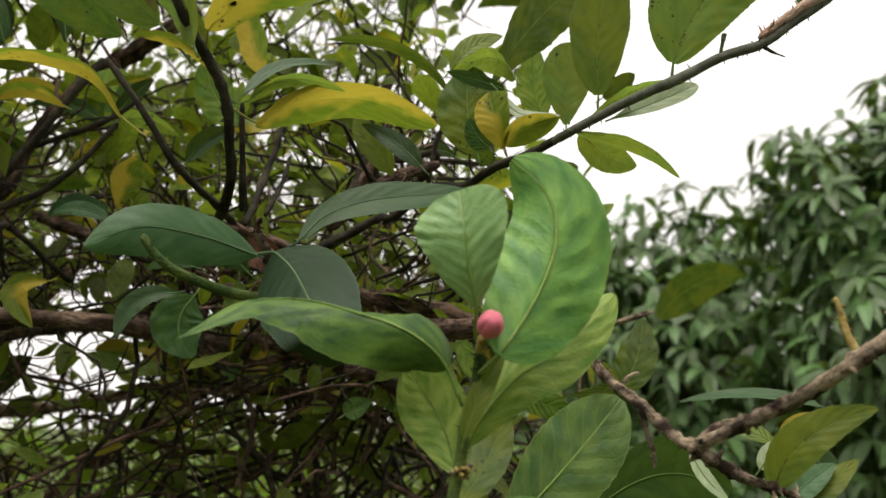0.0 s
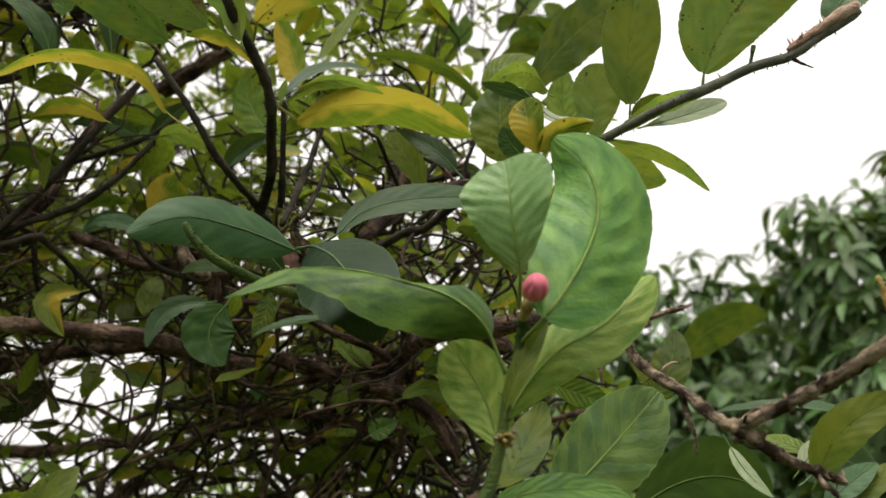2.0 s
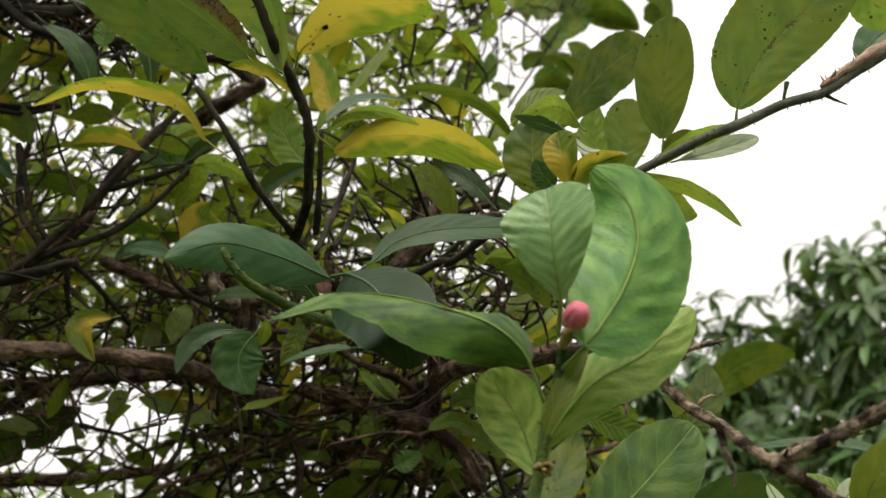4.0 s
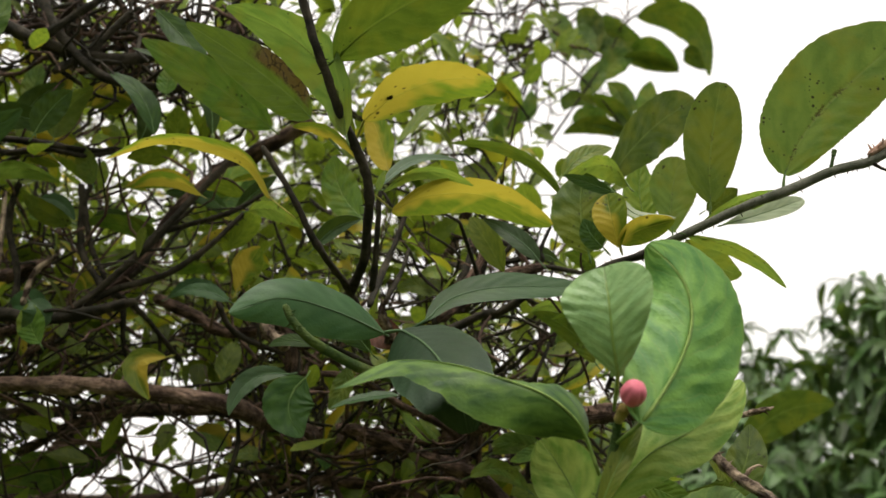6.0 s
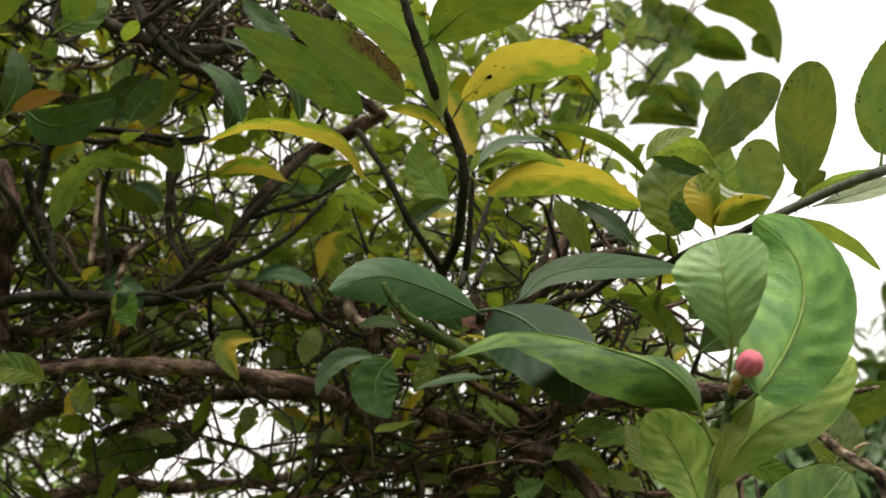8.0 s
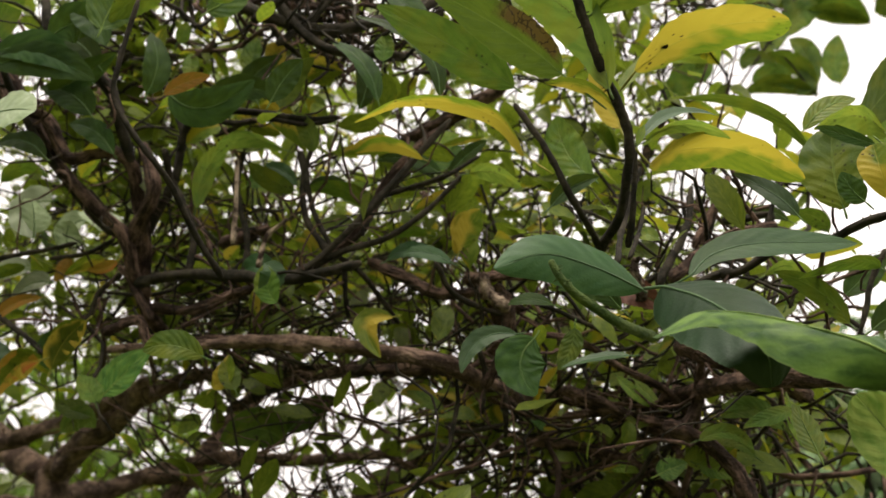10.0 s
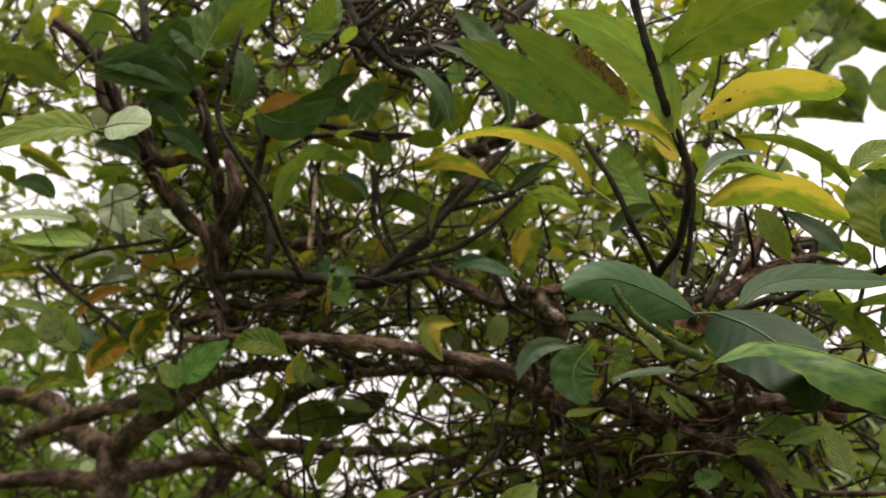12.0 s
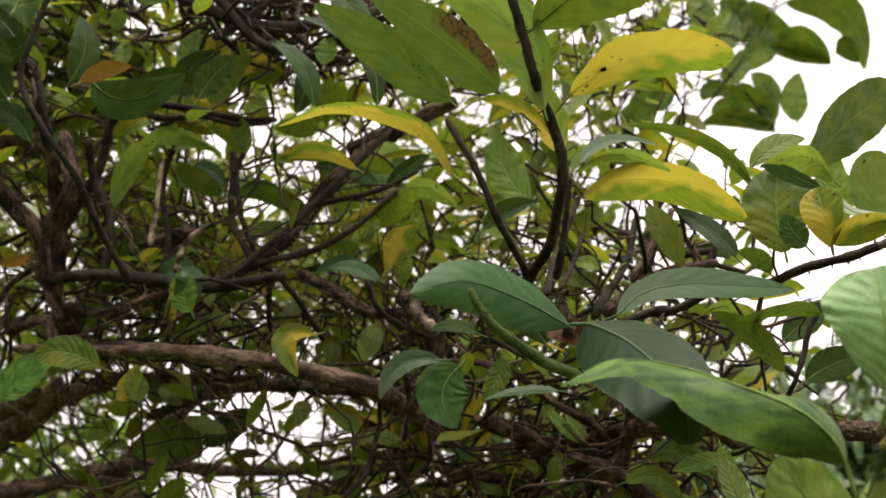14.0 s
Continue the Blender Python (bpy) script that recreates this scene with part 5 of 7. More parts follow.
leaf(half, (-0.2161, 0.7500, 1.3647), (-0.2172, 0.7500, 1.3535), (-0.2023, 0.7500, 1.3450), 0.0128, (0.2907, -0.9352, 0.2022), 15, 0)
leaf(half, (-0.1372, 0.7000, 1.3481), (-0.1412, 0.7000, 1.3400), (-0.1356, 0.7000, 1.3334), 0.0117, (0.3451, -0.9378, 0.0383), 15, 0)
leaf(half, (-0.1177, 0.7000, 1.3110), (-0.1082, 0.7000, 1.3112), (-0.0959, 0.7000, 1.3061), 0.0125, (0.0553, -0.9677, 0.2461), 15, 0)
leaf(pale, (-0.1105, 0.6800, 1.3863), (-0.0961, 0.6800, 1.3736), (-0.0835, 0.6800, 1.3633), 0.0112, (0.2301, -0.9345, 0.2716), 15, 0)
leaf(olive, (-0.0343, 0.6200, 1.3508), (-0.0143, 0.6200, 1.3582), (0.0024, 0.6200, 1.3459), 0.0192, (0.0645, -0.8727, 0.4840), 15, 0)
leaf(olive, (-0.0496, 0.6200, 1.3332), (-0.0296, 0.6200, 1.3407), (-0.0129, 0.6200, 1.3299), 0.0146, (0.0466, -0.8565, 0.5141), 15, 0)
leaf(pale, (0.0116, 0.6200, 1.3666), (0.0181, 0.6200, 1.3484), (0.0257, 0.6200, 1.3329), 0.0154, (0.0931, -0.9949, 0.0390), 15, 0)
leaf(olive, (-0.3919, 0.5800, 1.5372), (-0.4329, 0.5800, 1.5481), (-0.4517, 0.5700, 1.5272), 0.0202, (0.2135, -0.3790, -0.9004), 20, 0)
leaf(olive, (-0.3650, 0.5800, 1.5367), (-0.3743, 0.5800, 1.5556), (-0.3886, 0.5800, 1.5717), 0.0195, (-0.2475, -0.9544, -0.1669), 15, 0)
leaf(olive, (-0.3880, 0.5500, 1.5612), (-0.3851, 0.5500, 1.5838), (-0.3665, 0.5500, 1.6078), 0.0244, (0.7103, -0.6231, -0.3275), 20, 0)
leaf(dark, (-0.4527, 0.5400, 1.5566), (-0.4244, 0.5400, 1.5726), (-0.3888, 0.5400, 1.5666), 0.0243, (0.0311, -0.9797, -0.1978), 15, 0)
leaf(green, (-0.4452, 0.6000, 1.6183), (-0.4496, 0.6000, 1.6369), (-0.4489, 0.6000, 1.6593), 0.0234, (0.0552, -0.9985, 0.0050), 15, 0)
leaf(green, (-0.3065, 0.5500, 1.6040), (-0.3073, 0.5500, 1.6170), (-0.3076, 0.5500, 1.6300), 0.0180, (0.0865, -0.9962, 0.0036), 15, 0)
leaf(dark, (-0.3243, 0.5600, 1.5657), (-0.3214, 0.5600, 1.5910), (-0.3286, 0.5600, 1.6162), 0.0190, (0.5664, -0.8227, 0.0490), 15, 0)
leaf(pale, (-0.3354, 0.6400, 1.5329), (-0.3513, 0.6400, 1.5284), (-0.3738, 0.6400, 1.5280), 0.0149, (-0.0134, -0.9942, 0.1064), 15, 0)
leaf(green, (-0.2691, 0.6200, 1.4811), (-0.2852, 0.6200, 1.4847), (-0.3047, 0.6200, 1.4772), 0.0145, (0.0948, -0.4901, -0.8665), 15, 0)
leaf(green, (-0.3156, 0.6200, 1.5080), (-0.3449, 0.6200, 1.5203), (-0.3659, 0.6200, 1.5154), 0.0156, (-0.1118, -0.6493, -0.7523), 15, 0)
leaf(dusty, (-0.3010, 0.6200, 1.4572), (-0.2823, 0.6200, 1.4679), (-0.2657, 0.6200, 1.4602), 0.0150, (-0.0160, -0.9822, 0.1874), 15, 0)
leaf(half, (-0.3765, 0.6000, 1.4646), (-0.3676, 0.6000, 1.4602), (-0.3607, 0.6000, 1.4530), 0.0117, (-0.2303, -0.9216, -0.3125), 15, 0)
leaf(half, (-0.4250, 0.5800, 1.4386), (-0.4211, 0.5800, 1.4443), (-0.4146, 0.5800, 1.4503), 0.0126, (0.5607, -0.6598, -0.5003), 15, 0)
leaf(dark, (-0.3231, 0.6200, 1.5481), (-0.2963, 0.6200, 1.5488), (-0.2691, 0.6200, 1.5315), 0.0133, (0.0026, -1.0000, 0.0084), 15, 0)
leaf(dark, (-0.2596, 0.6200, 1.5335), (-0.2446, 0.6200, 1.5540), (-0.2282, 0.6200, 1.5690), 0.0142, (0.0426, -0.9984, -0.0377), 15, 0)
leaf(half, (-0.2326, 0.6200, 1.5709), (-0.2519, 0.6200, 1.5681), (-0.2688, 0.6200, 1.5621), 0.0066, (0.1721, -0.6849, -0.7080), 15, 0)
leaf(fresh, (-0.3129, 0.7200, 1.5818), (-0.2914, 0.7200, 1.5981), (-0.2717, 0.7200, 1.6102), 0.0289, (0.0611, -0.9942, -0.0885), 15, 0)
leaf(olive, (-0.2272, 0.5600, 1.5110), (-0.2089, 0.5600, 1.5127), (-0.1863, 0.5600, 1.5005), 0.0170, (-0.1943, -0.6283, -0.7533), 15, 0)
leaf(half, (-0.2772, 0.6000, 1.4960), (-0.2555, 0.6000, 1.5078), (-0.2289, 0.6000, 1.5158), 0.0125, (0.2626, -0.7209, -0.6413), 15, 0)
leaf(fresh, (-0.4601, 0.6600, 1.5372), (-0.4487, 0.6600, 1.5458), (-0.4373, 0.6600, 1.5543), 0.0194, (0.1139, -0.9818, -0.1522), 15, 0)
leaf(dusty, (-0.4171, 0.6000, 1.5304), (-0.3992, 0.6000, 1.5274), (-0.3839, 0.6000, 1.5129), 0.0133, (0.0751, -0.9869, 0.1429), 15, 0)
leaf(half, (-0.4504, 0.6000, 1.5743), (-0.4277, 0.6000, 1.5682), (-0.4067, 0.6000, 1.5610), 0.0136, (-0.1819, -0.7815, -0.5968), 15, 0)
leaf(half, (-0.4108, 0.6000, 1.5996), (-0.4315, 0.6000, 1.5848), (-0.4517, 0.6000, 1.5797), 0.0137, (0.3524, -0.5948, -0.7225), 15, 0)
leaf(half, (-0.4378, 0.6600, 1.6518), (-0.4159, 0.6600, 1.6691), (-0.3889, 0.6600, 1.6643), 0.0228, (0.2057, -0.5568, -0.8048), 15, 0)
leaf(half, (-0.4095, 0.6200, 1.5934), (-0.4290, 0.6200, 1.5996), (-0.4508, 0.6200, 1.5944), 0.0179, (-0.0184, -0.6745, -0.7380), 15, 0)
leaf(half, (-0.4180, 0.6000, 1.5751), (-0.3986, 0.6000, 1.5666), (-0.3808, 0.6000, 1.5456), 0.0171, (-0.2265, -0.9315, -0.2846), 15, 0)
leaf(dark, (-0.4245, 0.5800, 1.5822), (-0.4332, 0.5800, 1.6060), (-0.4103, 0.5800, 1.6281), 0.0241, (0.3137, -0.9446, -0.0965), 15, 0)
leaf(half, (-0.3409, 0.6000, 1.5479), (-0.3135, 0.6000, 1.5548), (-0.2870, 0.6000, 1.5460), 0.0168, (-0.0254, -0.7076, -0.7062), 15, 0)
leaf(dark, (-0.3812, 0.6200, 1.5176), (-0.3611, 0.6200, 1.5261), (-0.3253, 0.6200, 1.5068), 0.0139, (0.0571, -0.9538, 0.2949), 15, 0)
leaf(half, (-0.3792, 0.6200, 1.4792), (-0.3672, 0.6200, 1.4691), (-0.3577, 0.6200, 1.4590), 0.0196, (-0.1573, -0.9732, -0.1677), 15, 0)
leaf(dusty, (-0.3983, 0.6200, 1.4428), (-0.4043, 0.6000, 1.4405), (-0.4202, 0.6000, 1.4348), 0.0236, (0.6349, -0.7580, 0.1495), 15, 0)
leaf(half, (-0.2251, 0.7500, 1.3590), (-0.2372, 0.7500, 1.3531), (-0.2490, 0.7500, 1.3462), 0.0108, (-0.0579, -0.9925, 0.1076), 15, 0)
leaf(half, (-0.2291, 0.7200, 1.3485), (-0.2467, 0.7200, 1.3642), (-0.2696, 0.7200, 1.3659), 0.0159, (0.1907, -0.8743, 0.4463), 15, 0)
leaf(pale, (-0.0963, 0.6800, 1.3843), (-0.0847, 0.6800, 1.3732), (-0.0740, 0.6800, 1.3617), 0.0096, (0.3147, -0.8970, 0.3105), 15, 0)
leaf(half, (-0.1649, 0.8000, 1.3780), (-0.1760, 0.8000, 1.3702), (-0.1871, 0.8000, 1.3709), 0.0172, (-0.0517, -0.9853, 0.1625), 15, 0)
leaf(half, (-0.1843, 0.8000, 1.3578), (-0.1736, 0.8000, 1.3508), (-0.1645, 0.8000, 1.3385), 0.0171, (0.2648, -0.9258, 0.2699), 15, 0)
leaf(olive, (-0.0057, 0.6600, 1.3296), (-0.0237, 0.6600, 1.3409), (-0.0421, 0.6600, 1.3352), 0.0152, (0.0599, -0.9196, 0.3883), 15, 0)
leaf(green, (0.0098, 0.6000, 1.3581), (-0.0039, 0.6000, 1.3511), (-0.0215, 0.6000, 1.3438), 0.0139, (-0.1666, -0.9156, 0.3659), 15, 0)
leaf(fresh, (-0.0759, 0.6600, 1.3093), (-0.0677, 0.6600, 1.3142), (-0.0551, 0.6600, 1.3202), 0.0184, (-0.1184, -0.9665, 0.2276), 15, 0)
leaf(green, (-0.0464, 0.6600, 1.3201), (-0.0332, 0.6600, 1.3169), (-0.0158, 0.6600, 1.3142), 0.0156, (0.0500, -0.9646, 0.2588), 15, 0)
leaf(green, (0.0111, 0.6200, 1.4386), (0.0171, 0.6200, 1.4526), (0.0365, 0.6200, 1.4608), 0.0233, (0.3258, -0.8686, -0.3734), 15, 0)
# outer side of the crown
leaf(pale_lit, (-0.6353, 0.6200, 1.4310), (-0.6581, 0.6200, 1.4302), (-0.6805, 0.6200, 1.4170), 0.0251, (-0.0955, -0.9462, 0.3091), 15, 0)
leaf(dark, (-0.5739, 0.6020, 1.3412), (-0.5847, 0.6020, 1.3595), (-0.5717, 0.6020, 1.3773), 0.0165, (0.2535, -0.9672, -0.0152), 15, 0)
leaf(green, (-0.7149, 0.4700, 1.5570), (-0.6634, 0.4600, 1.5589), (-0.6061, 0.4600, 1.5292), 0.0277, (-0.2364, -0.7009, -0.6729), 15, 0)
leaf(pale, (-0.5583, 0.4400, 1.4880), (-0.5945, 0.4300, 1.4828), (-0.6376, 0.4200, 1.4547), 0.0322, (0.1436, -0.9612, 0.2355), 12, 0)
leaf(pale_lit, (-0.5070, 0.3900, 1.4670), (-0.4865, 0.3850, 1.4693), (-0.4640, 0.3800, 1.4663), 0.0319, (-0.2166, -0.9480, 0.2334), 8, 0)
leaf(pale_lit, (-0.6324, 0.6200, 1.4982), (-0.6533, 0.6200, 1.4907), (-0.6321, 0.6100, 1.4589), 0.0449, (-0.0726, -0.9668, 0.2451), 15, 0)
leaf(pale_lit, (-0.6063, 0.6400, 1.4889), (-0.6230, 0.6400, 1.4804), (-0.6268, 0.6400, 1.4603), 0.0291, (-0.1066, -0.9913, 0.0766), 15, 0)
leaf(pale_lit, (-0.5634, 0.6300, 1.4704), (-0.5799, 0.6300, 1.4838), (-0.6094, 0.6300, 1.4925), 0.0269, (0.2951, -0.7300, 0.6164), 15, 0)
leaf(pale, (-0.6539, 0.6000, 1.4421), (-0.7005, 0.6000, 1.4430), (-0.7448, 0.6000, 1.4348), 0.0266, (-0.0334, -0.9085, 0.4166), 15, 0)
leaf(pale_lit, (-0.6788, 0.6000, 1.4632), (-0.7290, 0.6000, 1.4655), (-0.7730, 0.6000, 1.4574), 0.0159, (-0.0245, -0.9157, 0.4011), 15, 0)
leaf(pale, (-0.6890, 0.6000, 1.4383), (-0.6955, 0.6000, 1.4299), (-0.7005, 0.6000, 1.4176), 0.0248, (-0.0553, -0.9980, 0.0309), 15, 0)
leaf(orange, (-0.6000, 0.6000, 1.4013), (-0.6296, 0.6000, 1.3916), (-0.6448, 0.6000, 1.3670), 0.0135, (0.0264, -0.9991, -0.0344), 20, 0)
leaf(pale_lit, (-0.6115, 0.6200, 1.4202), (-0.6314, 0.6200, 1.4179), (-0.6461, 0.6200, 1.4000), 0.0232, (-0.1254, -0.9688, 0.2139), 15, 0)
leaf(olive, (-0.6195, 0.5800, 1.3349), (-0.6523, 0.5800, 1.3554), (-0.6711, 0.5800, 1.3600), 0.0330, (0.1921, -0.8983, 0.3952), 15, 0)
leaf(half, (-0.5726, 0.6000, 1.3409), (-0.5673, 0.6000, 1.3639), (-0.5516, 0.6000, 1.3842), 0.0255, (0.2923, -0.9457, -0.1418), 18, 0)
leaf(orange, (-0.5634, 0.5700, 1.3420), (-0.5850, 0.5700, 1.3356), (-0.5918, 0.5700, 1.3100), 0.0224, (0.2245, -0.9540, -0.1988), 18, 0)
leaf(half, (-0.6593, 0.5800, 1.2871), (-0.6333, 0.5800, 1.3057), (-0.5978, 0.5800, 1.3042), 0.0173, (-0.0603, -0.9742, 0.2176), 15, 0)
leaf(fresh, (-0.5263, 0.6100, 1.3226), (-0.5175, 0.6100, 1.3441), (-0.4916, 0.6100, 1.3659), 0.0238, (0.1165, -0.9888, -0.0933), 12, 0)
leaf(green, (-0.3739, 0.4800, 1.3408), (-0.3920, 0.4700, 1.3454), (-0.4117, 0.4700, 1.3399), 0.0213, (0.2481, -0.9541, 0.1679), 12, 0)
leaf(olive, (-0.5246, 0.6000, 1.3168), (-0.5323, 0.6000, 1.3268), (-0.5460, 0.6000, 1.3378), 0.0202, (0.4349, -0.7835, 0.4438), 15, 0)
leaf(half, (-0.4142, 0.5800, 1.3345), (-0.4067, 0.5800, 1.3452), (-0.4056, 0.5800, 1.3609), 0.0170, (0.0786, -0.9966, -0.0259), 15, 0)
leaf(olive, (-0.5581, 0.6500, 1.3094), (-0.5780, 0.6500, 1.3146), (-0.5977, 0.6500, 1.3184), 0.0194, (0.0827, -0.9261, 0.3680), 15, 0)
leaf(dusty, (-0.6237, 0.6000, 1.3377), (-0.6295, 0.6000, 1.3504), (-0.6442, 0.6000, 1.3604), 0.0222, (0.5176, -0.7171, 0.4667), 15, 0)
leaf(half, (-0.7259, 0.5500, 1.5152), (-0.6936, 0.5500, 1.5058), (-0.6554, 0.5500, 1.4868), 0.0167, (-0.2552, -0.7296, -0.6345), 15, 0)
leaf(green, (-0.6559, 0.5800, 1.4998), (-0.6365, 0.5800, 1.5165), (-0.6079, 0.5800, 1.5052), 0.0185, (0.1038, -0.3900, -0.9149), 15, 0)
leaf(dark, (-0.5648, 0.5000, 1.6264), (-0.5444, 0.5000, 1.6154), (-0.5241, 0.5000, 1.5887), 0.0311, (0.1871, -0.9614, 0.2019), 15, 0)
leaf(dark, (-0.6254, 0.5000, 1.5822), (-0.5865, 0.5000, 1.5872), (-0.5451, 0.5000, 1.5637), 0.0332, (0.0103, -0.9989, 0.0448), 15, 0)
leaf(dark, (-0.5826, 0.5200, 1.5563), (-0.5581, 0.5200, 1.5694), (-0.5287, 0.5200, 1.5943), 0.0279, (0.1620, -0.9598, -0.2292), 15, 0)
leaf(green, (-0.4237, 0.4200, 1.5955), (-0.4428, 0.4200, 1.5797), (-0.4622, 0.4200, 1.5564), 0.0249, (0.6380, -0.4470, -0.6270), 12, 0)
leaf(green, (-0.3880, 0.4200, 1.5719), (-0.3798, 0.4200, 1.5845), (-0.3716, 0.4200, 1.5972), 0.0222, (0.7210, -0.5111, -0.4679), 12, 0)
leaf(green, (-0.5150, 0.5800, 1.6429), (-0.5116, 0.5800, 1.6526), (-0.5099, 0.5800, 1.6643), 0.0141, (0.8057, -0.5595, -0.1943), 12, 0)
leaf(green, (-0.4963, 0.5800, 1.6062), (-0.4966, 0.5800, 1.6186), (-0.4999, 0.5800, 1.6310), 0.0162, (0.0992, -0.9950, 0.0142), 12, 0)
leaf(half, (-0.6973, 0.6000, 1.4093), (-0.7264, 0.6000, 1.4089), (-0.7557, 0.6000, 1.3997), 0.0165, (0.1269, -0.6229, -0.7719), 15, 0)
leaf(half, (-0.5629, 0.6200, 1.4460), (-0.5798, 0.6200, 1.4412), (-0.5989, 0.6200, 1.4275), 0.0151, (0.3935, -0.5113, -0.7640), 15, 0)
leaf(orange, (-0.5996, 0.6200, 1.4449), (-0.6008, 0.6200, 1.4331), (-0.6070, 0.6200, 1.4219), 0.0151, (0.2710, -0.9586, -0.0873), 15, 0)
leaf(orange, (-0.5503, 0.6200, 1.4445), (-0.5603, 0.6200, 1.4376), (-0.5777, 0.6200, 1.4345), 0.0115, (0.0349, -0.9948, -0.0955), 15, 0)
leaf(olive, (-0.6499, 0.5600, 1.3269), (-0.6679, 0.5600, 1.3348), (-0.6915, 0.5600, 1.3265), 0.0266, (-0.0020, -0.9816, 0.1911), 15, 0)
leaf(green, (-0.7125, 0.5800, 1.3669), (-0.6827, 0.5800, 1.3706), (-0.6552, 0.5800, 1.3631), 0.0136, (0.0348, -0.8493, 0.5268), 15, 0)
leaf(green, (-0.6254, 0.6000, 1.4289), (-0.6425, 0.6000, 1.4241), (-0.6636, 0.6000, 1.4131), 0.0137, (0.3266, -0.5192, -0.7898), 15, 0)
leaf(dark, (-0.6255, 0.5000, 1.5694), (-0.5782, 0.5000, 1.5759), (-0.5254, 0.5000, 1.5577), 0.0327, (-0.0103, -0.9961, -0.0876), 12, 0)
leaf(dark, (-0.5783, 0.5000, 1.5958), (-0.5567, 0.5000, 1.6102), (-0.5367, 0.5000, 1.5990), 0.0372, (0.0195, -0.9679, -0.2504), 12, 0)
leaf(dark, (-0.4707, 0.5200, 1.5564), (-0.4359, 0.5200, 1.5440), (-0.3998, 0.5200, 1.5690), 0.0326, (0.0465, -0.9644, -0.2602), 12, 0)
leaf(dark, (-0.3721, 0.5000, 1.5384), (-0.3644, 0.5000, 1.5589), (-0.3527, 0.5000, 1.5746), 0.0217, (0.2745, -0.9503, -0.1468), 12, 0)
leaf(half, (-0.4046, 0.6200, 1.6300), (-0.3871, 0.6200, 1.6366), (-0.3684, 0.6200, 1.6358), 0.0176, (0.1228, -0.6217, -0.7735), 12, 0)
leaf(half, (-0.4431, 0.6200, 1.6355), (-0.4390, 0.6200, 1.6546), (-0.4404, 0.6200, 1.6674), 0.0203, (0.7396, -0.6701, -0.0633), 12, 0)
leaf(half, (-0.4398, 0.6000, 1.5790), (-0.4252, 0.6000, 1.5836), (-0.4101, 0.6000, 1.5794), 0.0148, (0.0109, -0.6866, -0.7269), 12, 0)
leaf(half, (-0.7908, 0.6000, 1.6864), (-0.7810, 0.6000, 1.7007), (-0.7679, 0.6000, 1.7049), 0.0223, (0.5864, -0.3563, -0.7275), 12, 0)
leaf(green, (-0.7260, 0.6000, 1.6317), (-0.7295, 0.6000, 1.6865), (-0.7111, 0.6000, 1.7182), 0.0284, (0.8991, -0.4097, -0.1543), 12, 0)
leaf(fresh, (-0.4666, 0.4200, 1.5504), (-0.4611, 0.4200, 1.5748), (-0.4447, 0.4200, 1.6045), 0.0335, (0.4297, -0.8861, -0.1735), 10, 0)
leaf(fresh, (-0.4028, 0.4400, 1.5770), (-0.3876, 0.4400, 1.5929), (-0.3869, 0.4400, 1.6231), 0.0267, (0.3465, -0.9304, -0.1197), 10, 0)
leaf(green, (-0.2468, 0.5500, 1.5866), (-0.2560, 0.5500, 1.6214), (-0.3032, 0.5500, 1.6376), 0.0225, (-0.3913, -0.8118, -0.4335), 12, 0)
leaf(half, (-0.2326, 0.5800, 1.4555), (-0.2271, 0.5800, 1.4756), (-0.2203, 0.5800, 1.4900), 0.0212, (0.4863, -0.8562, -0.1742), 12, 0)
leaf(olive, (-0.6591, 0.5800, 1.2898), (-0.6348, 0.5800, 1.3061), (-0.5985, 0.5800, 1.3067), 0.0166, (-0.0397, -0.9890, 0.1422), 12, 0)
leaf(olive, (-0.5844, 0.6500, 1.2941), (-0.5687, 0.6500, 1.3077), (-0.5527, 0.6500, 1.3005), 0.0243, (-0.0126, -0.9980, 0.0623), 12, 0)
leaf(fresh, (-0.5256, 0.6100, 1.3249), (-0.5115, 0.6100, 1.3428), (-0.4912, 0.6100, 1.3676), 0.0237, (0.1172, -0.9886, -0.0945), 12, 0)
leaf(half, (-0.5611, 0.5700, 1.3437), (-0.5817, 0.5700, 1.3366), (-0.5923, 0.5700, 1.3156), 0.0255, (0.1818, -0.9625, -0.2015), 16, 0)
leaf(half, (-0.5515, 0.6000, 1.3837), (-0.5672, 0.6000, 1.3663), (-0.5755, 0.6000, 1.3445), 0.0266, (0.2781, -0.9453, -0.1704), 16, 0)
leaf(olive, (-0.6258, 0.5800, 1.3326), (-0.6404, 0.5800, 1.3493), (-0.6651, 0.5800, 1.3681), 0.0318, (0.4209, -0.7784, 0.4658), 12, 0)
leaf(pale, (-0.7409, 0.6000, 1.4355), (-0.7001, 0.6000, 1.4326), (-0.6640, 0.6000, 1.4410), 0.0234, (-0.0323, -0.8935, 0.4479), 12, 0)
leaf(pale_lit, (-0.6258, 0.6000, 1.4610), (-0.6310, 0.6000, 1.4782), (-0.6386, 0.6000, 1.4925), 0.0356, (0.8990, -0.2421, 0.3649), 12, 0)
leaf(pale_lit, (-0.6026, 0.6200, 1.4552), (-0.6078, 0.6200, 1.4665), (-0.6066, 0.6200, 1.4802), 0.0360, (0.9684, -0.1943, 0.1562), 12, 0)
leaf(green, (-0.3700, 0.5700, 1.4023), (-0.3803, 0.5700, 1.4161), (-0.3853, 0.5700, 1.4332), 0.0216, (0.0017, -1.0000, 0.0009), 12, 0)
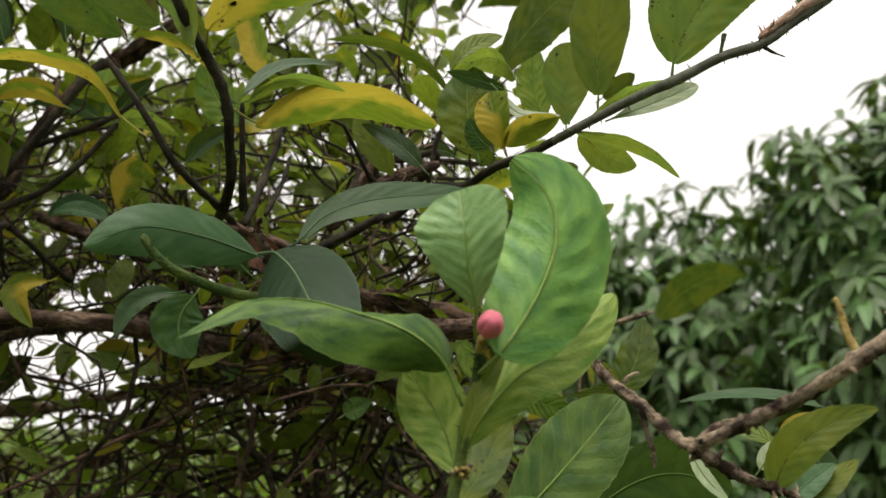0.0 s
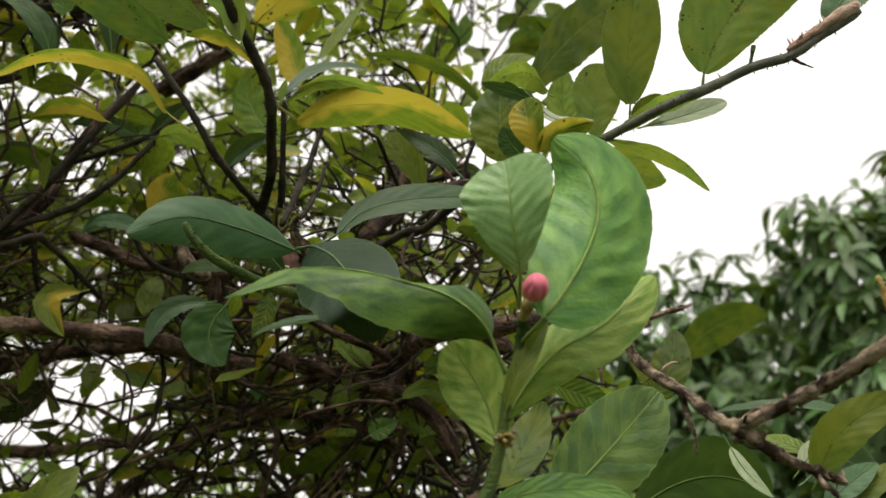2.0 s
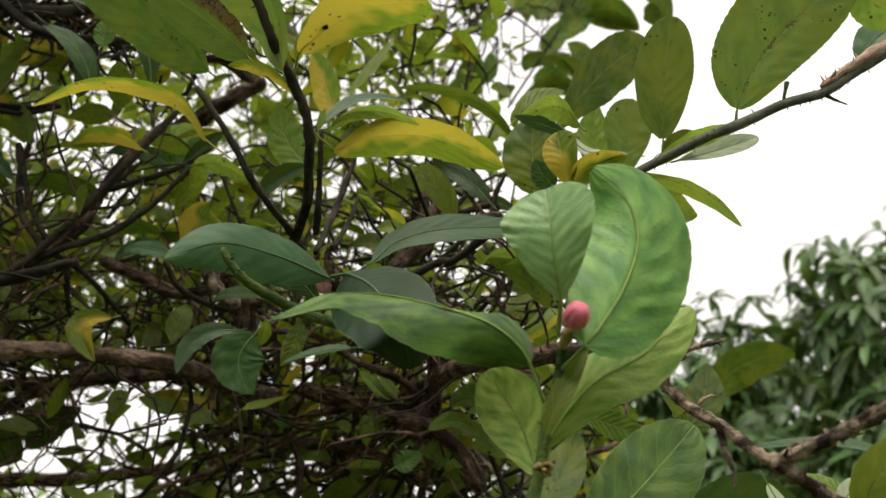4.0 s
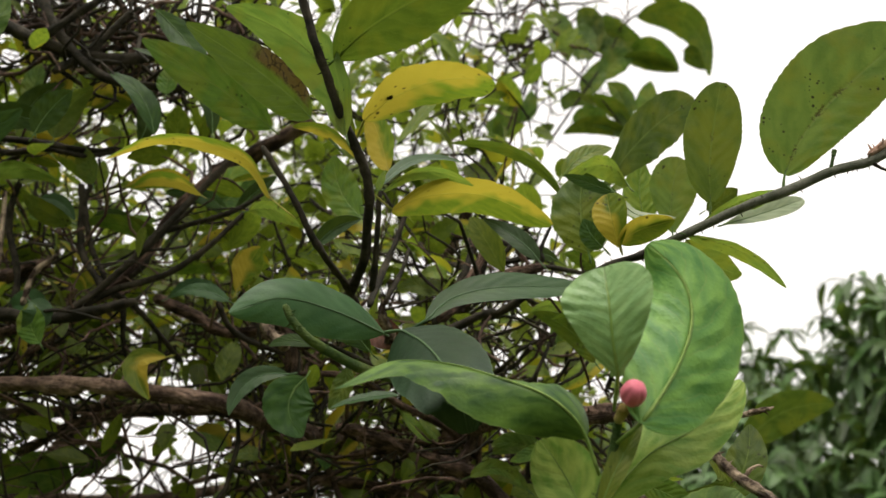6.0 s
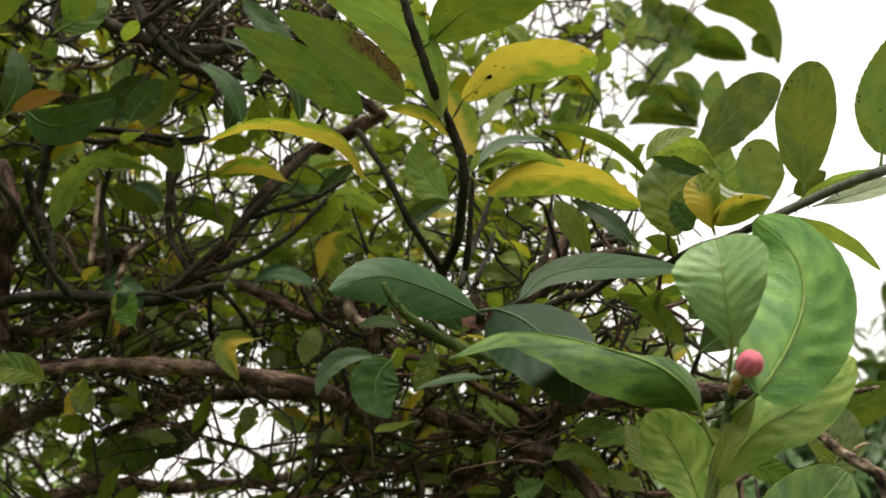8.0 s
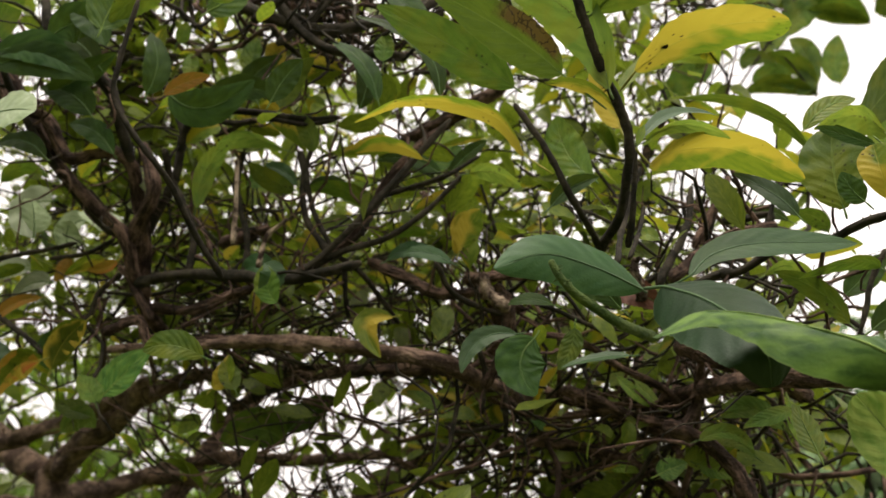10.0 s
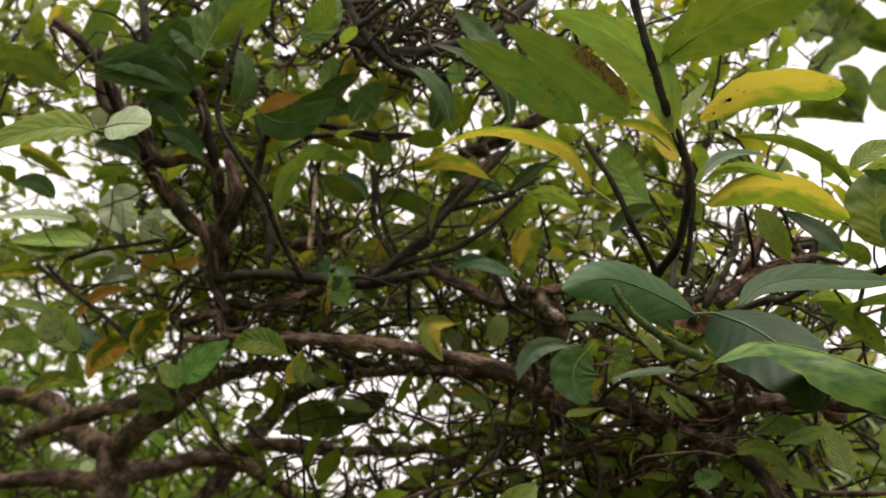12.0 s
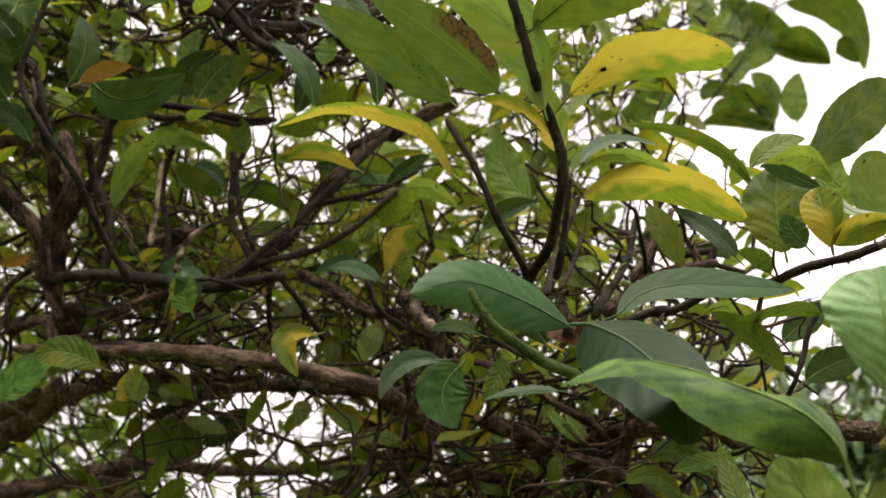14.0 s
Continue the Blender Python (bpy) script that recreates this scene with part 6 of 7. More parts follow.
leaf(olive, (-0.3954, 0.5800, 1.3350), (-0.4029, 0.5800, 1.3461), (-0.4080, 0.5800, 1.3575), 0.0175, (0.4783, -0.8367, 0.2668), 12, 0)
leaf(olive, (-0.2486, 0.6600, 1.3443), (-0.2647, 0.6600, 1.3509), (-0.2810, 0.6600, 1.3565), 0.0132, (0.1340, -0.9256, 0.3540), 12, 0)
leaf(pale, (-0.2293, 0.7000, 1.3432), (-0.2429, 0.7000, 1.3477), (-0.2607, 0.7000, 1.3420), 0.0176, (-0.0225, -0.7915, 0.6108), 12, 0)
leaf(half, (-0.1375, 0.7000, 1.3333), (-0.1356, 0.7000, 1.3404), (-0.1314, 0.7000, 1.3489), 0.0127, (-0.2528, -0.9624, 0.0988), 12, 0)
leaf(pale, (-0.1118, 0.7000, 1.3124), (-0.1025, 0.7000, 1.3156), (-0.0891, 0.7000, 1.3126), 0.0151, (-0.0045, -0.7613, 0.6484), 12, 0)
leaf(olive, (0.0078, 0.6200, 1.3458), (-0.0124, 0.6200, 1.3590), (-0.0347, 0.6200, 1.3577), 0.0180, (0.0676, -0.9680, 0.2416), 12, 0)
leaf(pale, (0.0046, 0.5000, 1.3172), (-0.0012, 0.5000, 1.3295), (-0.0085, 0.5000, 1.3442), 0.0197, (0.4786, -0.8467, 0.2325), 12, 0)
leaf(olive, (-0.3856, 0.6000, 1.5099), (-0.4123, 0.6000, 1.5196), (-0.4319, 0.6000, 1.5327), 0.0199, (-0.2133, -0.8760, -0.4326), 12, 0)
leaf(olive, (-0.4489, 0.5600, 1.4741), (-0.4466, 0.5600, 1.5116), (-0.4298, 0.5600, 1.5342), 0.0198, (0.8045, -0.5358, -0.2563), 12, 0)
leaf(green, (-0.3164, 0.6000, 1.4950), (-0.3427, 0.6000, 1.5112), (-0.3748, 0.6000, 1.5105), 0.0175, (-0.1835, -0.6972, -0.6930), 12, 0)
leaf(dark, (-0.2598, 0.6000, 1.5277), (-0.2844, 0.6000, 1.5400), (-0.3106, 0.6000, 1.5414), 0.0139, (0.0495, -0.9818, 0.1834), 12, 0)
leaf(pale, (-0.2892, 0.6400, 1.5545), (-0.2753, 0.6400, 1.5725), (-0.2576, 0.6400, 1.5820), 0.0330, (-0.2102, -0.9475, 0.2410), 12, 0)
leaf(dusty, (-0.2559, 0.6200, 1.4606), (-0.2808, 0.6200, 1.4676), (-0.2989, 0.6200, 1.4609), 0.0154, (0.0011, -0.9907, 0.1363), 12, 0)
leaf(withered, (-0.1162, 0.4700, 1.3960), (-0.1007, 0.4620, 1.3952), (-0.0835, 0.4550, 1.3842), 0.0200, (-0.3790, -0.9181, 0.1163), 25, 20)
leaf(dark, (0.0463, 0.6000, 1.4418), (0.0591, 0.6000, 1.4560), (0.0737, 0.6000, 1.4746), 0.0217, (-0.1941, -0.9674, 0.1626), 12, 0)
leaf(dark, (0.0363, 0.5000, 1.3915), (0.0509, 0.5000, 1.4032), (0.0683, 0.5000, 1.4110), 0.0198, (-0.0901, -0.9850, 0.1475), 12, 0)
leaf(olive, (-0.0138, 0.5600, 1.4410), (0.0011, 0.5600, 1.4494), (0.0173, 0.5600, 1.4445), 0.0103, (0.0889, -0.6071, -0.7896), 12, 0)
leaf(green, (0.0366, 0.6000, 1.4896), (0.0291, 0.6000, 1.5004), (0.0134, 0.6000, 1.5044), 0.0151, (-0.3761, -0.7128, -0.5920), 12, 0)
leaf(green, (0.0798, 0.6200, 1.4720), (0.0926, 0.6200, 1.4903), (0.1046, 0.6200, 1.4953), 0.0179, (0.2710, -0.9180, -0.2895), 12, 0)
leaf(dark, (0.0092, 0.6000, 1.4975), (-0.0068, 0.6000, 1.5037), (-0.0230, 0.6000, 1.4963), 0.0127, (-0.0052, -0.9899, 0.1414), 12, 0)
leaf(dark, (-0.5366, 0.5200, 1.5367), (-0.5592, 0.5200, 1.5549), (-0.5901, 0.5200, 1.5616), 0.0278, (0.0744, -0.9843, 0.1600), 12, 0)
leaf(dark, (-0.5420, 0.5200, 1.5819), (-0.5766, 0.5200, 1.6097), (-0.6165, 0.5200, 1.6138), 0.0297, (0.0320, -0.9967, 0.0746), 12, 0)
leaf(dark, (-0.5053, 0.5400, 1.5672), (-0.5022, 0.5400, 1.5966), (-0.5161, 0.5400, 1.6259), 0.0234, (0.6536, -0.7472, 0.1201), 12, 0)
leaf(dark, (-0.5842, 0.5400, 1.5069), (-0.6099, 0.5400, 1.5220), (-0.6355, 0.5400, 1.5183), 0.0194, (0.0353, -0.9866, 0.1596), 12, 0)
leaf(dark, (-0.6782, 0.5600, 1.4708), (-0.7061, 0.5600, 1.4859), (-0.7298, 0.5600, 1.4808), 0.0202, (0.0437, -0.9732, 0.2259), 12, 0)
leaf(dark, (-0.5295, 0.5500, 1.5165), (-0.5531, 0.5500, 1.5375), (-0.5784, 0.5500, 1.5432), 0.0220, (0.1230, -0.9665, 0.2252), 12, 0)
# << placed

# a round black lesion on the yellowing leaf
spot = Vector(SPOT) - ORIGIN
toward = (Vector((-0.03, -0.01, 1.27)) - Vector(SPOT)).normalized()
flat = toward.orthogonal().normalized()
over = toward.cross(flat)
ring = [spot + toward * 0.0012 + (flat * math.cos(a * 0.449) * 0.0016 + over * math.sin(a * 0.449) * 0.0026) * (1 + 0.2 * noise.noise((a, 2, 5))) for a in range(14)]
linked("blight_spot", [spot + toward * 0.0016, *ring, *[q - toward * 0.003 for q in ring]], [(0, 1 + a, 1 + (a + 1) % 14) for a in range(14)] + [(1 + a, 15 + a, 15 + (a + 1) % 14, 1 + (a + 1) % 14) for a in range(14)], lesion, lemon_tree, "black blight spot on a yellow leaf")

# limbs under the crown that carry the shoots, and the trunk down to the ground
stick("trunk", trunk_bark, 0.036, 0.030, (-0.90, 1.06, -0.08), (-0.87, 1.05, 0.35), (-0.86, 1.06, 0.7), TRUNK_TOP)
stick("limb", bark, 0.020, 0.012, (-0.86, 1.06, 0.72), (-0.70, 0.98, 0.95), (-0.38, 0.88, 1.10), (-0.10, 0.66, 1.15), (0.0, 0.42, 1.20), HERO_FOOT)
stick("limb", bark, 0.016, 0.009, (-0.38, 0.88, 1.10), (-0.05, 0.80, 1.08), (0.30, 0.66, 1.08), (0.44, 0.46, 1.20), (0.36, 0.34, 1.34), DEAD_FOOT)
stick("limb", bark, 0.014, 0.008, (-0.70, 0.98, 0.95), (-0.50, 0.84, 1.10), (-0.30, 0.76, 1.17))
stick("limb", bark, 0.018, 0.010, (-0.85, 1.06, 0.85), (-1.25, 1.25, 1.15), (-1.5, 1.35, 1.5), (-1.6, 1.4, 1.85))
stick("limb", bark, 0.018, 0.010, (-0.82, 1.06, 1.0), (-0.80, 1.45, 1.4), (-0.65, 1.75, 1.8), (-0.6, 1.9, 2.1))
stick("limb", bark, 0.016, 0.009, (-0.84, 1.06, 0.9), (-0.60, 1.35, 1.2), (-0.25, 1.45, 1.55), (-0.05, 1.25, 1.95))

# knobbly spurs along the dead twigs in front
for a, b in SPURRED:
    for k in range(int(random.random() + (b - a).length * 38)):
        p = a.lerp(b, random.random())
        ahead = (b - a).normalized()
        out = ahead.cross(Vector((random.gauss(0, 1), random.gauss(0, 1), random.gauss(0, 1)))).normalized()
        pts, length = [p, p + out * 0.0035], random.choice((0.002, 0.003, 0.005, 0.012))
        for i in range(3):
            out = (out + 0.5 * Vector((random.gauss(0, 1), random.gauss(0, 1), random.gauss(0, 1)))).normalized()
            pts.append(pts[-1] + out * length / 3)
        verts, faces = tube(pts, 0.0012, random.uniform(0.0004, 0.0011), 7, 3, 0.6, k + p.x * 50)
        linked("spur", verts, faces, dead_wood, lemon_tree)

# the pink flower bud at the shoot's end, with its calyx and stalk
BUD = Vector((0.0170, 0.298, 1.3359)) - ORIGIN
STALK = Vector((0.0132, 0.314, 1.3274)) - ORIGIN
NODE = Vector((0.0063, 0.318, 1.2832)) - ORIGIN


def petals(centre, axis, radius, length, mat, name, label, lobes=5):
    """A closed bud: lobes that overlap round an axis and meet in a blunt point."""
    axis = axis.normalized()
    side = axis.orthogonal().normalized()
    up = axis.cross(side)
    verts, faces, sides, rows = [], [], 40, 16
    for i in range(rows + 1):
        s = i / rows
        h = -math.cos(math.pi * s) * 0.5 * length
        r = radius * math.sin(math.pi * s) ** 0.72 * (1.05 - 0.12 * s)
        for j in range(sides):
            a = 2 * math.pi * j / sides
            groove = 1 - 0.15 * (1 - abs(math.sin(lobes * a / 2 + 0.6 * s))) ** 3 * math.sin(math.pi * s)
            verts.append(centre + axis * h + (side * math.cos(a) + up * math.sin(a)) * r * groove)
    for i in range(rows):
        for j in range(sides):
            p, q = i * sides + j, i * sides + (j + 1) % sides
            faces.append((p, q, q + sides, p + sides))
    return linked(name, verts, faces, mat, lemon_tree, label)


petals(BUD, BUD - STALK, 0.0049, 0.0104, petal, "flower_bud", "closed pink flower bud")
verts, faces = tube([STALK, STALK.lerp(BUD, 0.3), STALK.lerp(BUD, 0.55)], 0.0017, 0.0027, 10, 4, 0.1)
linked("calyx", verts, faces, stub_tan, lemon_tree, "tan calyx and bud stalk")
for k in range(14):
    way = Vector((random.uniform(-1, 1), random.uniform(-1, 0.2), random.uniform(-0.4, 1))).normalized()
    tip = NODE + way * random.uniform(0.003, 0.006)
    verts, faces = tube([NODE, NODE.lerp(tip, 0.6), tip], 0.0007, 0.0010, 6, 3, 0.2, k)
    linked("flower_stub", verts, faces, dead_wood if k % 3 == 0 else stub_tan, lemon_tree, "dried stub of a fallen flower")


# ---- the rest of the crown: random twigs with small leaves ----
def pack(pieces):
    """Joins pieces of (verts, faces, uvs) to one."""
    verts, faces, uvs = [], [], []
    for v, f, u in pieces:
        k = len(verts)
        verts += v
        faces += [tuple(i + k for i in g) for g in f]
        uvs += u
    return verts, faces, uvs


CLUMP = (-0.384, 0.60, 1.69)
# places where the crown stands open and the sky shows through: two ends of a line and how wide
GAPS = [(Vector(a), Vector(b), r) for a, b, r in (
    ((-0.335, 0.66, 1.335), (-0.80, 1.90, 1.445), 0.088),
    ((-0.568, 0.70, 1.726), (-1.257, 1.90, 2.482), 0.035),
    ((-0.004, 0.70, 1.68), (0.066, 1.90, 2.397), 0.06),
    ((-0.82, 0.66, 1.50), (-1.98, 1.90, 1.95), 0.085),
    ((-0.81, 0.68, 1.665), (-1.93, 1.90, 2.357), 0.055),
    ((-0.359, 0.68, 1.638), (-1.003, 1.90, 2.243), 0.042),
    ((-0.262, 0.68, 1.600), (-0.732, 1.90, 2.140), 0.042),
    ((-0.362, 0.68, 1.574), (-1.012, 1.90, 2.067), 0.042),
    ((-0.342, 0.68, 1.675), (-0.802, 1.90, 2.406), 0.03),
    ((-0.485, 0.68, 1.626), (-1.205, 1.90, 2.267), 0.025),
    ((-0.175, 0.70, 1.649), (-0.252, 1.90, 2.286), 0.03),
    ((-0.550, 0.68, 1.717), (-1.242, 1.90, 2.492), 0.028),
    ((-0.815, 0.68, 1.746), (-1.936, 1.90, 2.567), 0.025),
    ((-0.393, 0.68, 1.659), (-0.827, 1.90, 2.340), 0.019),
    ((-0.666, 0.68, 1.607), (-1.546, 1.90, 2.204), 0.012),
    ((-0.624, 0.68, 1.562), (-1.435, 1.90, 2.085), 0.012),
    ((-0.840, 0.68, 1.513), (-2.001, 1.90, 1.956), 0.019),
    ((-0.701, 0.68, 1.418), (-1.637, 1.90, 1.706), 0.018),
    ((-0.751, 0.68, 1.457), (-1.768, 1.90, 1.810), 0.012),
    ((-0.890, 0.68, 1.638), (-2.133, 1.90, 2.284), 0.019),
    ((-0.518, 0.68, 1.681), (-1.313, 1.90, 2.412), 0.018),
    ((-0.468, 0.68, 1.742), (-1.178, 1.90, 2.576), 0.016),
    ((-0.294, 0.68, 1.593), (-0.707, 1.90, 2.173), 0.017),
    ((-0.333, 0.68, 1.655), (-0.813, 1.90, 2.342), 0.016),
    ((-0.286, 0.68, 1.669), (-0.686, 1.90, 2.378), 0.013),
    ((-0.400, 0.68, 1.642), (-0.996, 1.90, 2.305), 0.014),
    ((-0.063, 0.68, 1.651), (-0.083, 1.90, 2.330), 0.029),
    ((-0.113, 0.68, 1.729), (-0.216, 1.90, 2.540), 0.016),
    ((-0.385, 0.68, 1.567), (-0.953, 1.90, 2.102), 0.008),
)]


def open_at(p):
    for a, b, r in GAPS:
        along = b - a
        s = (p - a).dot(along) / along.length_squared
        if -0.1 < s < 1.6 and (p - a - along * s).length < r * (1 + 0.9 * s):
            return True
    return False


def inside(p):
    """Whether the crown fills this place: a rounded mass with open gaps, thinning upward on its sunny side and bare round the trunk."""
    x, y, z = p
    edge = 0.13 + 0.15 * (y - 0.6) - 0.55 * max(0.0, z - 1.42) + 0.05 * noise.noise((y * 5, z * 5, 1.0))
    if x > edge or open_at(Vector(p)):
        return False
    if z < 1.27 + 0.15 * y and -1.1 < (x + 0.12) / (y + 0.08) < -0.37 and (y < 1.2 or noise.noise((x * 9, y * 9, z * 9)) < (0.05 if x > -0.55 * y - 0.1 else -0.6)):
        return False
    thin = -0.15 if z < 1.35 + 0.25 * y else -0.06 if x < -0.06 * y else 0.14 if z > 1.38 + 0.27 * y else -0.04
    return 0.6 * noise.noise((x * 5.0, y * 5.0, z * 5.0)) + 0.5 * noise.noise((x * 11, y * 8, z * 11)) > thin


rng = random.Random(11)
twig_parts, bark_parts, leaf_parts = [], [], []
near_twigs, near_leaves = [0], [0]


def small_leaf(rng, q, out, size, front):
    up = Vector((rng.gauss(0, 0.5), rng.gauss(-0.3, 0.5), rng.gauss(0.8, 0.3)))
    bend = up.normalized() * size * rng.uniform(0.0, 0.16)
    b = q + out * 0.004
    piece = blade(b, b + out * size * 0.5 + bend, b + out * size, size * rng.uniform(0.40, 0.58), up, rng.uniform(5, 25), rng.uniform(-20, 20), 6, 4, 0.46, 0.0, rng.uniform(0, 90))[:3]
    if front and near_leaves[0] < 150:
        near_leaves[0] += 1
        kind = rng.choice((green, green, green, olive, olive, half, half, pale, dark, dusty))
        linked("leaf", piece[0], piece[1], kind, lemon_tree, LABELS[kind.name], piece[2])
    else:
        leaf_parts.append(piece)


def wild_twig(rng, p, way, length, r, leaves, brown, front, crook=0.30):
    """A crooked twig that goes off in angular steps, with bud scars and small leaves."""
    local = [p - ORIGIN]
    for k in range(6):
        way = (way + crook * Vector((rng.gauss(0, 1), rng.gauss(0, 1), rng.gauss(0, 1)))).normalized()
        local.append(local[-1] + way * length * rng.uniform(0.1, 0.23))
    if any(q.x + ORIGIN.x > (0.19 if q.z > 1.33 else 0.27) * (q.y + ORIGIN.y) for q in local):
        return
    verts, faces = tube(local, r, r * 0.55, 6, 1, 0.3, p.x * 90)
    verts, faces = studded(rng, local, verts, faces, r * 0.7, 6, r * 0.8)
    if front and near_twigs[0] < 240:
        near_twigs[0] += 1
        linked("twig", verts, faces, bark if brown else twig_bark, lemon_tree)
    else:
        (bark_parts if brown else twig_parts).append((verts, faces, [(0, 0)] * len(verts)))
    for k in range(leaves):
        s = rng.uniform(0.25, 0.999) * 6
        i = int(s)
        out = Vector((rng.gauss(0, 1), rng.gauss(-0.2, 1), rng.gauss(0.05, 0.7))).normalized()
        small_leaf(rng, local[i].lerp(local[i + 1], s - i), out, rng.uniform(0.020, 0.047), front and rng.random() < 0.5)


made, tries = 0, 0
while made < 3500 and tries < 60000:
    tries += 1
    y = 0.66 + 1.7 * rng.random() ** 1.3
    x = rng.uniform(-0.42 - 0.9 * y, 0.25)
    z = rng.uniform(1.26 - 0.22 * y, 1.40 + 0.55 * y)
    if not inside((x, y, z)):
        continue
    made += 1
    low = z < 1.30 + 0.06 * y
    way = Vector((rng.gauss(0.05, 0.7), rng.gauss(-0.15, 0.5), rng.gauss(0.1 if low else 0.45, 0.6))).normalized()
    if y < 0.85:
        way.y = abs(way.y) * 0.6
    wild_twig(rng, Vector((x, y, z)), way, rng.uniform(0.10, 0.28), rng.uniform(0.0008, 0.0021) * (1.6 if low else 1.0),
              rng.randint(0, 3) if low else rng.randint(2, 7) if y < 1.0 else rng.randint(2, 8), rng.random() < (0.5 if low else 0.25), y < 0.95)
# short crooked side twigs along the placed branches
for line in LINES:
    for a, b in zip(line, line[1:]):
        for k in range(int(1 + (b - a).length * 20)):
            p = a.lerp(b, rng.random())
            if p.y < 0.5:
                continue
            out = (b - a).normalized().cross(Vector((rng.gauss(0, 1), rng.gauss(0, 1), rng.gauss(0, 1)))).normalized() + (b - a).normalized() * rng.uniform(-0.2, 0.8)
            wild_twig(rng, p, Vector((out.x, 0.5 * out.y + 0.1, out.z)).normalized(), rng.uniform(0.03, 0.10), rng.uniform(0.0007, 0.0017), 1 if rng.random() < 0.12 else 0, rng.random() < 0.6, p.y < 0.8, 0.36)
# bare inner twigs, brown and crooked, where the crown is thickest
for k in range(1000):
    p = Vector((rng.uniform(-0.72, 0.0), rng.uniform(0.62, 0.95), rng.uniform(1.30, 1.56)))
    p.z += 0.25 * (p.y - 0.68)
    if open_at(p) or noise.noise(p * 6.0) < -0.15 or not inside(p):
        continue
    wild_twig(rng, p, Vector((rng.gauss(0.2, 0.8), rng.gauss(0.2, 0.3), rng.gauss(0.4, 0.6))).normalized(), rng.uniform(0.08, 0.2), rng.uniform(0.0010, 0.0024), rng.randint(0, 1), rng.random() < 0.4, False, 0.36)
# the outer crown: its low skirt, its far side and its top, all of one rounded mass
HEART, GIRTH = Vector((-0.72, 1.32, 1.25)), Vector((1.15, 1.0, 1.0))
made, tries = 0, 0
while made < 1500 and tries < 40000:
    tries += 1
    d = Vector((rng.gauss(0, 1), rng.gauss(0, 1), rng.gauss(0, 1))).normalized() * rng.uniform(0.55, 1.0)
    d *= 1 + 0.16 * noise.noise(d * 2.2)
    p = HEART + Vector((d.x * GIRTH.x, d.y * GIRTH.y, d.z * GIRTH.z))
    skirt, back, side, top = p.z < 1.18 - 0.04 * p.y, p.y > 2.0, p.x < -1.0 * p.y - 0.35, p.z > 1.5 + 0.62 * p.y
    if not (skirt or back or side or top) or p.z < 0.35 or open_at(p):
        continue
    if back and p.z < 1.27 + 0.15 * p.y and p.x > -1.0 * p.y:
        continue
    if p.x > (0.0 if p.y < 1.3 else 0.2) - 0.3 * max(0.0, p.z - 1.45) or (p.z > 1.5 and p.x > -0.25 * p.y):
        continue
    made += 1
    wild_twig(rng, p, (p - HEART + Vector((0, 0, 0.3))).normalized(), rng.uniform(0.12, 0.28), rng.uniform(0.0012, 0.003), rng.randint(6, 11), rng.random() < 0.4, False)
# leafy twigs deep inside the crown, behind the flowering shoot and round the trunk's fork
deep = random.Random(23)
for count, side, rise in ((105, (0.02, 0.24), (-0.02, 0.16)), (80, (0.32, 0.58), (0.18, 0.33))):
    for k in range(count):
        y = deep.uniform(1.1, 1.8)
        p = Vector((-0.01 - y * deep.uniform(*side), y, 1.263 + y * deep.uniform(*rise)))
        if not open_at(p):
            wild_twig(deep, p, Vector((deep.gauss(0, 0.8), deep.gauss(0.1, 0.4), deep.gauss(0.2, 0.6))).normalized(), deep.uniform(0.10, 0.24), deep.uniform(0.001, 0.0024), deep.randint(4, 8), deep.random() < 0.5, False)
# a mat of bare twigs under the thick limb, and a dead clump high up
for k in range(120):
    s = rng.random()
    p = Vector((-0.30 + 0.42 * s + rng.gauss(0, 0.03), rng.uniform(0.66, 1.05), 0))
    p.z = 1.37 - 0.13 * rng.random() ** 0.7 + 0.15 * (p.y - 0.66)
    if open_at(p) or p.x > 0.0 + 0.12 * (p.y - 0.66):
        continue
    wild_twig(rng, p, Vector((rng.gauss(0, 1), rng.gauss(0, 0.4), rng.gauss(0.0, 0.6))).normalized(), rng.uniform(0.08, 0.2), rng.uniform(0.001, 0.0024), rng.randint(0, 1), rng.random() < 0.7, False, 0.42)
for k in range(170):
    p = Vector(CLUMP) + Vector((rng.gauss(0, 0.065), rng.gauss(0.02, 0.03), rng.gauss(0, 0.024)))
    wild_twig(rng, p, Vector((rng.gauss(0, 1), rng.gauss(0, 0.4), rng.gauss(0.2, 0.6))).normalized(), rng.uniform(0.05, 0.12), rng.uniform(0.0014, 0.0026), 0, rng.random() < 0.5, False, 0.42)
# a shaded thicket high on the far side
for k in range(140):
    p = Vector((rng.uniform(-0.75, -0.50), rng.uniform(0.66, 0.8), rng.uniform(1.60, 1.80)))
    p = Vector((p.x - 0.78 * (p.y - 0.68), p.y, p.z + 0.66 * (p.y - 0.68)))
    if open_at(p):
        continue
    wild_twig(rng, p, Vector((rng.gauss(0.2, 0.8), rng.gauss(0.2, 0.3), rng.gauss(0.3, 0.6))).normalized(), rng.uniform(0.08, 0.18), rng.uniform(0.0012, 0.003), rng.randint(1, 4), rng.random() < 0.5, False, 0.36)
